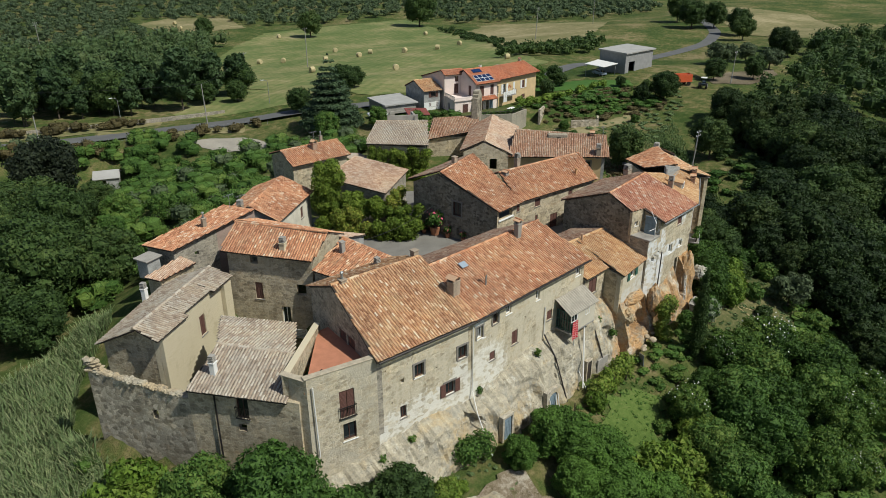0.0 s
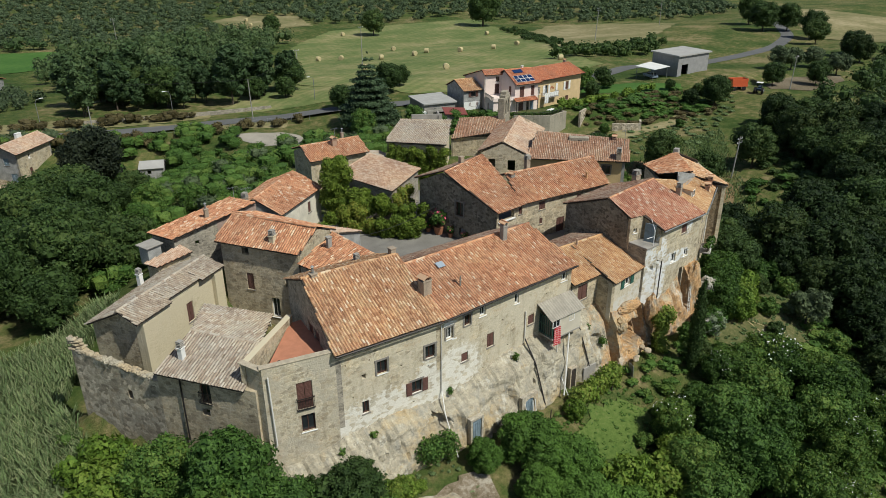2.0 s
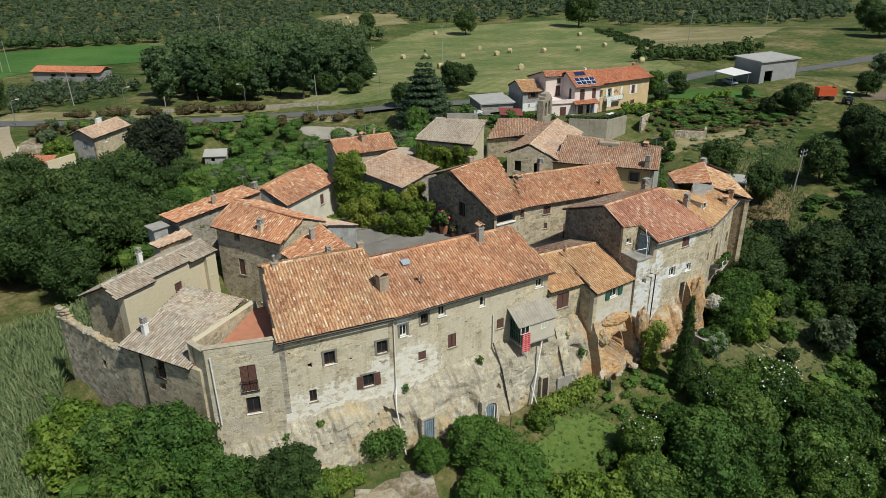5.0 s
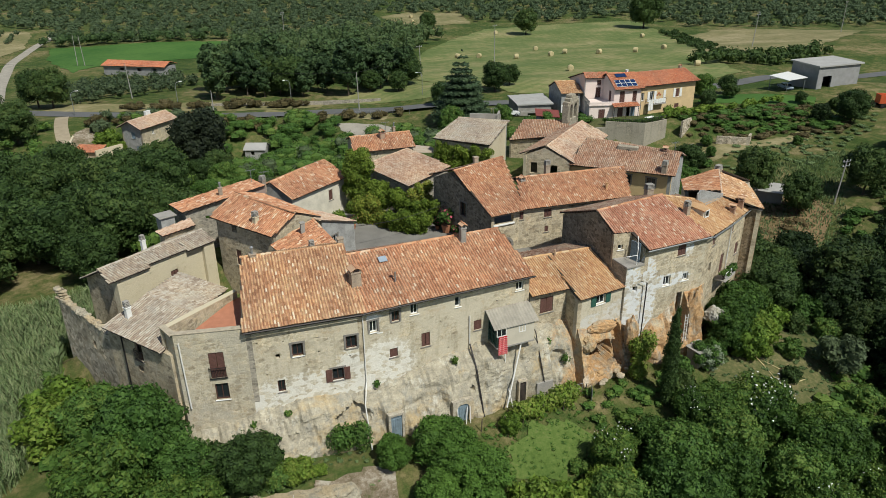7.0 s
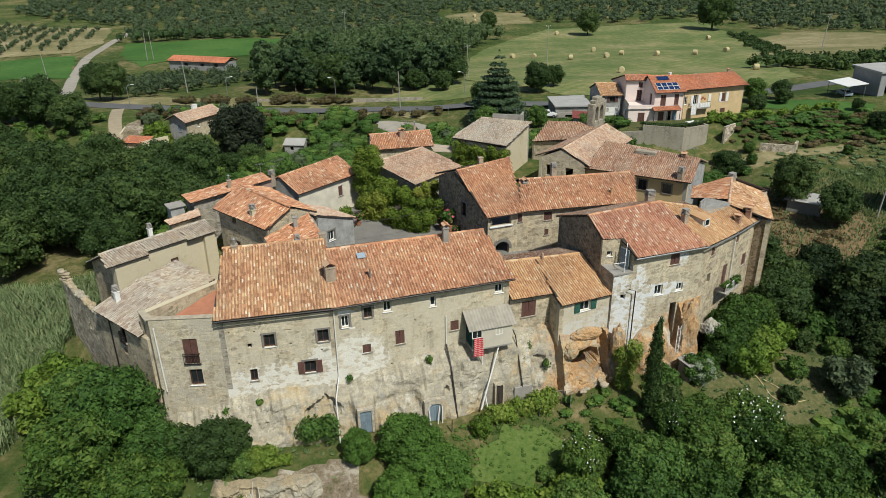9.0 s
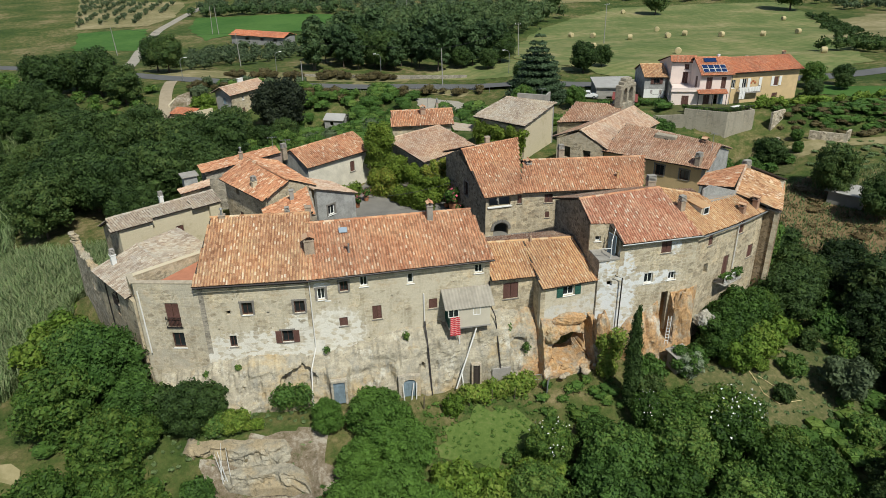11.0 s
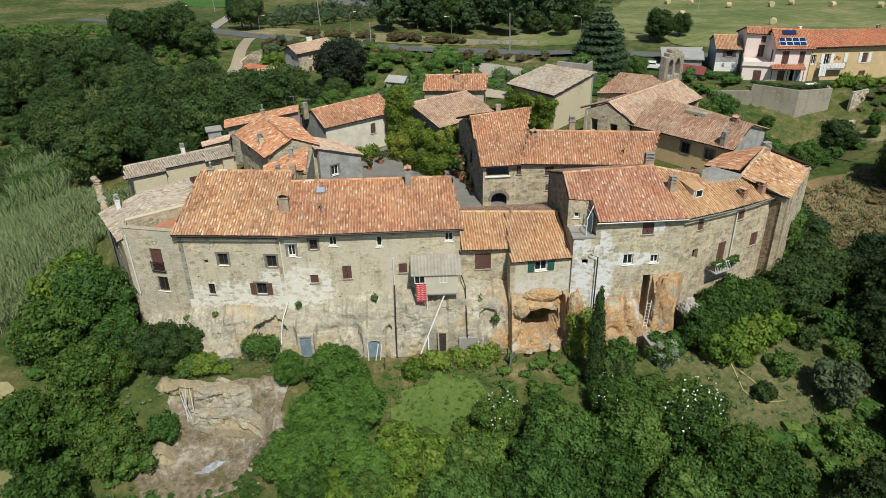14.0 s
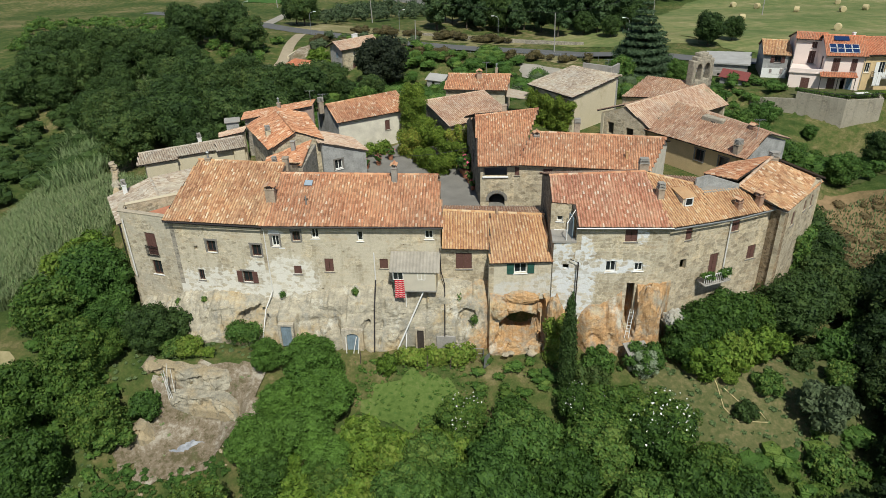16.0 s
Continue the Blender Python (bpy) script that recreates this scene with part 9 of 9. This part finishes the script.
part("yard_fill", prism([(46.8, 56.8, 1.4), (52.6, 53.4, 2.5), (58.5, 49.2, 2.7), (64.4, 50.5, 2.7), (66.2, 55.6, 2.5), (60, 60, 2.4), (52, 62, 2.2)], 1.5), M_DRYPLOT, rw)
rail(rw, [(52.6, 53.1), (58.5, 49.0), (64.6, 50.3)], 3.3, 0.7, M_DARKMETAL, 0.35, 0.04)
tb = thing("garden_table", (62.4, 52.4, 2.7), "pale garden table with benches in a yard", "table")
part("tabletop", box((2.2, 0.9, 0.06), pose(62.4, 52.4, 3.45, 0, 0, 12), 0.01), M_WFRAME, tb)
for sx in (-0.9, 0.9):
    part("leg", box((0.08, 0.7, 0.72), pose(62.4, 52.4, 3.08, 0, 0, 12) @ pose(sx, 0, 0)), M_METAL, tb)
pot_rng = random.Random(19)
for i in range(26):
    k = i / 25
    a, b2 = ((52.8, 53.4), (58.4, 49.5)) if i < 16 else ((58.6, 49.5), (64.3, 50.7))
    kk = k * 25 / 16 if i < 16 else (i - 16) / 10
    x, y = a[0] + (b2[0] - a[0]) * kk + pot_rng.uniform(0, 0.5), a[1] + (b2[1] - a[1]) * kk + pot_rng.uniform(0.1, 1.1)
    p = make_tree("potted_plant", "potted plant on the wall of a yard", 1.3, 0.5, 0.35, 5, 110, 0.12, M_LEAF, 500 + i, category="plant")
    p.location = (x, y, 2.7)
rg = thing("ruined_wall", (70, 44, 0), "broken pale garden walls on the overgrown slope", "wall")
for a, b2, zb, zt in (((67.4, 48.6), (71.0, 50.2), -2, 2.9), ((63.4, 41.6), (65.0, 42.4), -4, 0.3), ((71.0, 43.1), (75.6, 39.4), -3, 0.9), ((75.6, 39.4), (77.4, 40.8), -3, 1.3)):
    Wall(rg, a, b2, zb, zt, mat=M_RUIN, thick=0.4)
st = thing("stone_tower_stub", (28, 16, 8), "low stone dormer wall behind the ochre roof ridge", "wall")
part("stub_wall", box((2.7, 1.5, 3.4), pose(28.9, 16.0, 9.4, 0, 0, -50), 0.08), M_BELLWALL, st)
# dark plate on the wall face, put there as the shade of an opening
part("stub_opening", box((0.5, 0.06, 0.5), pose(28.4, 15.35, 10.5, 0, 0, -50), 0.02), M_EAVE, st)

# ---- poles, lamps and wires ----
M_POLE = plain("weathered_pole", (0.30, 0.285, 0.26), 0.85, 0.2, vary=0.15)
WIRE = plain("black_cable", (0.03, 0.03, 0.03), 0.7, 0.3)


def pole(x, y, h, arms=0, lean=0.0, r=0.14):
    z = height(x, y)
    e = thing("utility_pole", (x, y, z), "tall pale concrete utility pole", "pole", "utility poles")
    part("mast", tube([(x, y, z - 0.4), (x + lean, y, z + h)], r, 8, r * 0.6), M_POLE, e)
    for k in range(arms):
        part("crossarm", tube([(x + lean - 0.8, y, z + h - 0.4 - k * 0.7), (x + lean + 0.8, y, z + h - 0.4 - k * 0.7)], 0.05, 6), M_METAL, e)
        for s in (-0.7, 0, 0.7):
            part("insulator", tube([(x + lean + s, y, z + h - 0.4 - k * 0.7), (x + lean + s, y, z + h - 0.12 - k * 0.7)], 0.05, 6), M_WFRAME, e)
    return Vector((x + lean, y, z + h))


tops = [pole(x, y, h, a, l) for x, y, h, a, l in ((-72.4, 191, 9, 0, -0.4), (-29.6, 135.4, 8.5, 0, -0.3), (17.1, 96.8, 8.4, 0, -0.2), (44.0, 126.0, 8.6, 1, -0.4), (79.0, 150.0, 12.0, 1, 0), (166.0, 128.0, 11.5, 2, 0.8), (34.1, 259.0, 13, 2, 0), (127.3, 35.1, 8, 1, 0.6), (68.2, 14.3, 7.2, 2, 0.8), (-14.0, 101.0, 6.5, 0, 0), (-46.0, 232.0, 10.5, 0, 0.3), (-43.6, 231.0, 10.5, 0, -0.3), (236, 150, 12, 1, 0))]


def wire(a, b2, sag=0.6, r=0.02):
    a, b2 = Vector(a), Vector(b2)
    pts = [a.lerp(b2, k / 12) - Vector((0, 0, 4 * sag * (k / 12) * (1 - k / 12))) for k in range(13)]
    own(part("overhead_wire", tube(pts, r, 4), WIRE), "thin overhead cable between poles", "cable", "overhead wires")


wire(tops[0], tops[1], 1.0, 0.03)
wire(tops[1], tops[2], 1.0, 0.03)
wire(tops[2], tops[3], 1.0, 0.03)
wire((-9.9, 10.9, 8.3), (1.6, 12.6, 8.6), 0.5, 0.025)
wire((1.5, 12.9, 8.6), (-1.0, 17.4, 8.8), 0.3, 0.02)
wire((1.9, 10.8, 8.0), (-1.2, 17.4, 8.4), 0.3, 0.02)
for x, y, d in ((4.7, 110.5, -1), (-41.5, 114.5, 1), (-20.0, 119.0, 1), (-71.0, 152.0, 1), (33.0, 98.0, -1)):
    z = height(x, y)
    e = thing("street_lamp", (x, y, z), "grey curved street lamp beside the road", "street lamp", "street lamps")
    part("post", tube([(x, y, z - 0.3), (x, y, z + 4.6), (x + 0.3 * d, y, z + 5.1), (x + 1.0 * d, y, z + 5.3)], 0.07, 6, 0.05), M_METAL, e)
    part("lamp_head", box((0.7, 0.28, 0.14), pose(x + 1.3 * d, y, z + 5.3), 0.04), M_WFRAME, e)
fe = thing("roadside_fence", (0, 93, 2), "thin wire fence on posts along the road", "fence")
for i in range(30):
    x = -18 + i * 1.5
    y = float(np.interp(x, [-20, 7, 21, 38], [102.0, 94.8, 90.6, 77.4]))
    part("post", tube([(x, y, height(x, y) - 0.2), (x, y, height(x, y) + 1.1)], 0.04, 5), M_METAL, fe)
for lift in (0.5, 1.0):
    part("rail", tube([(x, float(np.interp(x, [-20, 7, 21, 38], [102.0, 94.8, 90.6, 77.4])), height(x, float(np.interp(x, [-20, 7, 21, 38], [102.0, 94.8, 90.6, 77.4]))) + lift) for x in range(-18, 26, 3)], 0.02, 4), M_METAL, fe)
lw = thing("roadside_wall", (0, 104, 2), "low pale wall along the far side of the road", "wall")
for a, b2 in (((-14, 114), (4, 107)), ((4, 107), (24, 102))):
    Wall(lw, a, b2, -0.8, 1.15, mat=M_GREY, thick=0.3)

# ---- hay bales ----
M_BALE = field_material("rolled_hay", [(0.3, (0.33, 0.27, 0.14)), (0.6, (0.50, 0.42, 0.24))], 3.0)


def hay_bale():
    e = new("hay_bale")
    HOME[e.name] = Vector((0, 0, 0))
    tagged(e, "round rolled pale hay bale on stubble", "hay bale", "hay bales in the field")
    bm = bmesh.new()
    R, W = 0.85, 1.4
    prof = [(-W / 2, 0.0), (-W / 2 - 0.03, 0.4), (-W / 2, 0.74), (-W / 2 + 0.08, 0.83), (-0.2, 0.87), (0.25, 0.86), (W / 2 - 0.08, 0.83), (W / 2, 0.74), (W / 2 + 0.02, 0.4), (W / 2, 0.0)]
    rings = []
    for k in range(18):
        a = 2 * math.pi * k / 18
        rings.append([bm.verts.new((x, rr * math.cos(a) * (1 + 0.03 * math.sin(5 * a)), R + rr * math.sin(a))) for x, rr in prof])
    for k in range(18):
        q, s = rings[k], rings[(k + 1) % 18]
        for j in range(len(prof) - 1):
            bm.faces.new((q[j], q[j + 1], s[j + 1], s[j]))
    bmesh.ops.remove_doubles(bm, verts=bm.verts, dist=0.001)
    part("roll", bm, M_BALE, e)
    return e


bale = hay_bale()
spots = ((175.5, 197.8), (112.7, 180.9), (109.9, 156.6), (116.5, 145.9), (102.1, 153.1), (90.8, 156.6), (85.5, 174.1), (80.3, 181.0), (67.3, 130.6), (83.7, 113.0), (128.0, 141.5), (143.1, 145.3), (129.3, 245.4), (117.0, 100.0), (109, 300), (118, 325), (122, 310))
for i, (x, y) in enumerate(spots):
    m1 = pose(x, y, height(x, y) + 0.05, 0, 0, (i * 67) % 180)
    if i == 0:
        bale.matrix_basis = m1
    else:
        copy_thing(bale, m1)


# ---- vehicles ----
def car(x, y, turn, paint, label):
    z = max(height(x, y), 2.0) + 0.12
    e = thing("car", (x, y, z), label, "car")
    o = pose(x, y, z, 0, 0, turn)
    prof = [(-2.05, 0.35), (-2.1, 0.7), (-1.95, 0.88), (-1.5, 0.93), (-1.0, 1.38), (0.35, 1.42), (1.0, 0.98), (1.8, 0.85), (2.08, 0.65), (2.08, 0.35)]
    bm = bmesh.new()
    a = [bm.verts.new(o @ Vector((px, -0.82 + 0.12 * (pz > 1.1), pz))) for px, pz in prof]
    c = [bm.verts.new(o @ Vector((px, 0.82 - 0.12 * (pz > 1.1), pz))) for px, pz in prof]
    bm.faces.new(a)
    bm.faces.new(list(reversed(c)))
    for k in range(len(prof)):
        q = (k + 1) % len(prof)
        bm.faces.new((a[q], a[k], c[k], c[q]))
    bmesh.ops.recalc_face_normals(bm, faces=bm.faces)
    body = part("body", bm, paint, e)
    bm = bmesh.new()
    for s in (-1, 1):
        add_box(bm, (1.7, 0.03, 0.36), o @ pose(-0.3, s * 0.775, 1.12, s * 8, 0, 0))
    add_box(bm, (0.03, 1.25, 0.5), o @ pose(0.72, 0, 1.2, 0, -56, 0))
    add_box(bm, (0.03, 1.25, 0.5), o @ pose(-1.27, 0, 1.16, 0, 47, 0))
    part("windows", bm, M_GLASS, body)
    for wx in (-1.3, 1.3):
        for s in (-1, 1):
            wheel = part("wheel", tube([o @ Vector((wx, s * 0.70, 0.31)), o @ Vector((wx, s * 0.86, 0.31))], 0.31, 14), M_DARKMETAL, e)
            part("rim", tube([o @ Vector((wx, s * 0.84, 0.31)), o @ Vector((wx, s * 0.875, 0.31))], 0.19, 10), M_METAL, wheel)


car(40.8, 69.6, -24, plain("white_car_paint", (0.75, 0.75, 0.74), 0.25, 0.5, vary=0.04), "small white car parked beside the road")
car(106.6, 60.4, 70, plain("grey_blue_car_paint", (0.22, 0.27, 0.33), 0.25, 0.5, vary=0.04), "grey-blue car under a canopy")


def tractor(x, y, turn, paint, label, hood=True):
    z = height(x, y)
    e = thing("tractor", (x, y, z), label, "tractor")
    o = pose(x, y, z, 0, 0, turn)
    bm = bmesh.new()
    add_box(bm, (1.9, 0.8, 0.8), o @ pose(0.9, 0, 1.1), 0.08)
    add_box(bm, (1.2, 1.1, 0.5), o @ pose(-0.5, 0, 1.0), 0.06)
    part("body", bm, paint, e)
    bm = bmesh.new()
    for sx in (-1.0, 0.1):
        for sy in (-0.5, 0.5):
            add_box(bm, (0.07, 0.07, 1.3), o @ pose(sx, sy, 1.9))
    part("cab_frame", bm, M_DARKMETAL, e)
    part("cab_roof", box((1.5, 1.4, 0.12), o @ pose(-0.45, 0, 2.58), 0.04), M_WFRAME, e)
    for wx, r, w in ((-0.8, 0.75, 0.42), (1.4, 0.45, 0.3)):
        for s in (-1, 1):
            wh = part("wheel", tube([o @ Vector((wx, s * 0.62, r)), o @ Vector((wx, s * (0.62 + w), r))], r, 16), M_DARKMETAL, e)
            part("rim", tube([o @ Vector((wx, s * (0.6 + w), r)), o @ Vector((wx, s * (0.65 + w), r))], r * 0.5, 10), M_METAL, wh)


tractor(117.2, 37.4, 20, plain("dark_green_tractor_paint", (0.02, 0.035, 0.05), 0.45, 0.4), "dark tractor with a white cab roof")
wg = thing("farm_wagon", (116.5, 42.6, height(116.5, 42.6)), "bright orange-red farm trailer parked on grass", "trailer")
o = pose(116.5, 42.6, height(116.5, 42.6), 0, 0, -30)
orange = plain("orange_red_paint", (0.55, 0.10, 0.035), 0.5, 0.35)
bm = bmesh.new()
for px, py, sx, sy in ((0, -1.1, 4.0, 0.08), (0, 1.1, 4.0, 0.08), (-2.0, 0, 0.08, 2.2), (2.0, 0, 0.08, 2.2)):
    add_box(bm, (sx, sy, 1.7), o @ pose(px, py, 1.9), 0.02)
add_box(bm, (4.1, 2.3, 0.15), o @ pose(0, 0, 1.0), 0.02)
part("box_body", bm, orange, wg)
for px in (-1.2, 1.2):
    for s in (-1, 1):
        part("wheel", tube([o @ Vector((px, s * 0.85, 0.5)), o @ Vector((px, s * 1.15, 0.5))], 0.5, 14), M_DARKMETAL, wg)

# ---- climbing plants ----
def vine(name, label, patches, count, size, seed, mat=None):
    """Leaves hanging over walls: patches are centre and radii."""
    rng = np.random.default_rng(seed)
    lobes = [((c[0] + rng.normal(0, 0.25), c[1] + rng.normal(0, 0.25), c[2]), r) for c, r in patches]
    return own(part(name, crown_mesh(lobes, count, size, rng, 0.8), mat or M_IVY), label, "climbing plant")


def along(a, b2, z0, z1, n, rows, r, rng):
    out = []
    for i in range(n):
        for j in range(rows):
            k = (i + 0.5) / n
            out.append(((a[0] + (b2[0] - a[0]) * k, a[1] + (b2[1] - a[1]) * k, z0 + (z1 - z0) * (j + 0.5) / rows + rng.uniform(-0.3, 0.3)), (r * rng.uniform(0.8, 1.3), r * rng.uniform(0.8, 1.3), r * rng.uniform(0.9, 1.4))))
    return out


VR = random.Random(3)
vine("ivy", "thick ivy covering the front wall of a house", along((8.9, 33.0), (13.9, 26.8), 4.5, 9.6, 8, 6, 0.62, VR), 11000, 0.135, 1)
vine("vine", "tall yellow-green creeper over a ruined wall end", along((-7.0, 23.2), (-4.8, 21.6), 5.0, 12.7, 3, 9, 0.72, VR) + along((-5.0, 21.0), (-3.6, 19.4), 6.0, 9.4, 2, 4, 0.7, VR), 17000, 0.135, 2)
vine("vine", "yellow-green creeper trailing along a shed wall", along((-3.6, 19.0), (-1.4, 17.2), 7.0, 8.6, 4, 2, 0.6, VR), 5000, 0.13, 12)
vine("vine", "green creeper hanging on the shed corner", along((-1.0, 16.9), (1.6, 18.2), 6.0, 9.0, 3, 4, 0.55, VR), 5000, 0.125, 3)
vine("creeper_bank", "creeper spreading over rubble on the square", along((-1.6, 15.6), (0.4, 16.4), 5.3, 6.6, 4, 2, 0.5, VR), 2600, 0.13, 13)
vine("hedge", "green flowering hedge bank on the square", along((-6.8, 19.6), (-4.6, 17.4), 5.2, 8.0, 3, 3, 0.75, VR) + along((-4.8, 17.4), (-2.6, 14.4), 5.2, 6.6, 4, 2, 0.7, VR), 11000, 0.13, 4)
vine("bushy_plants", "potted bushes beside the cream house", along((-12.0, 17.6), (-8.6, 20.2), 5.2, 6.6, 4, 1, 0.7, VR), 1400, 0.15, 5, M_LEAFLT)
vine("creeper_bank", "leafy creeper tumbling over a low wall on the square", along((-4.4, 15.4), (-1.4, 12.6), 5.4, 7.4, 5, 3, 0.62, VR) + along((-2.0, 16.2), (0.6, 14.0), 5.6, 8.2, 4, 3, 0.6, VR), 9500, 0.13, 33)
vine("ivy", "ivy on the end wall of the row", along((32.2, -2.4), (35.0, 1.3), -1.0, 5.0, 4, 5, 0.55, VR), 2600, 0.17, 6, M_LEAF)
vine("vine", "grapevines on a fence below the cliff", along((-3.6, -13.4), (2.6, -13.0), -1.6, -0.2, 8, 1, 0.75, VR), 2600, 0.15, 7, M_LEAFLT)
vine("cave_bush", "green plants at the foot of the rock", along((9.6, -12.6), (10.6, -12.4), -1.4, 2.4, 2, 3, 0.7, VR), 1800, 0.14, 8, M_LEAFLT)
vine("rock_bush", "green bush growing on the cliff foot", along((-18.6, -11.6), (-16.8, -11.8), -0.8, 0.4, 3, 1, 0.8, VR), 1600, 0.14, 9, M_LEAF)
for i, (x, y, z, r) in enumerate(((-21.8, -9.6, 1.9, 0.25), (-14.6, -9.7, 2.6, 0.25), (-7.4, -9.6, 3.4, 0.3), (1.2, -10.0, 3.0, 0.35), (2.4, -11.0, 1.4, 0.4), (-24.6, -9.0, 1.2, 0.4))):
    vine("tuft", "small green plant rooted in the wall", [((x, y, z), (r, r, r * 1.2))], 90, 0.11, 20 + i, M_LEAF)

# ---- shed under the trees on the bank, pots on the square ----
bs = thing("bank_shed", (61.8, 21.8, -3.5), "low shed with a pale grey sheet roof under trees", "shed")
four_walls(bs, [(59.8, 23.0), (62.6, 19.2), (65.2, 21.2), (62.4, 25.0)], -5.0, -1.7, [M_CONCRETE])
part("sheet_roof", prism([(59.2, 23.2, -1.6), (62.6, 18.5, -1.6), (65.8, 21.0, -1.2), (62.4, 25.6, -1.2)], 0.1), M_BITUMEN, bs)
M_PALEPAVE = plain("pale_limestone_flags", (0.55, 0.51, 0.44), 0.9, 0.15, vary=0.15, scale=1.2)
own(part("pale_paving", prism([(2.2, 9.2, 5.34), (4.2, 8.0, 5.34), (5.0, 10.6, 5.34), (3.4, 12.0, 5.34)], 0.06), M_PALEPAVE), "patch of pale limestone flags before the house", "paving", "", "structure")
M_POT = plain("terracotta_pot", (0.36, 0.16, 0.09), 0.85, 0.2, vary=0.15)
M_BLOOM = plain("pink_flower_petals", (0.55, 0.10, 0.16), 0.7, 0.2, vary=0.25, scale=9)
for i, (x, y, s_) in enumerate(((2.0, 8.4, 0.9), (2.8, 7.6, 0.8), (4.6, 7.4, 1.0), (1.6, 10.4, 1.1), (2.6, 12.6, 1.2), (0.6, 13.2, 1.0), (1.2, 12.0, 2.2), (-9.4, 15.6, 1.1), (-10.6, 14.4, 0.9), (-8.2, 17.4, 1.2))):
    e = make_tree("potted_plant", "leafy flowering plant in a terracotta pot", 1.25, 0.5, 0.45, 6, 260, 0.11, M_LEAF, 560 + i, category="plant")
    part("pot", tube([(0, 0, 0), (0, 0, 0.42)], 0.20, 10, 0.28), M_POT, e)
    rng = np.random.default_rng(600 + i)
    v, f = leaf_cloud([((0, 0, 0.85), (0.5, 0.5, 0.42))], 40, 0.07, rng, 0.8)
    part("blooms", (v.tolist(), f.tolist()), M_BLOOM, e, "small pink blooms", "stuff")
    e.scale = (s_, s_, s_)
    e.location = (x, y, 5.3)
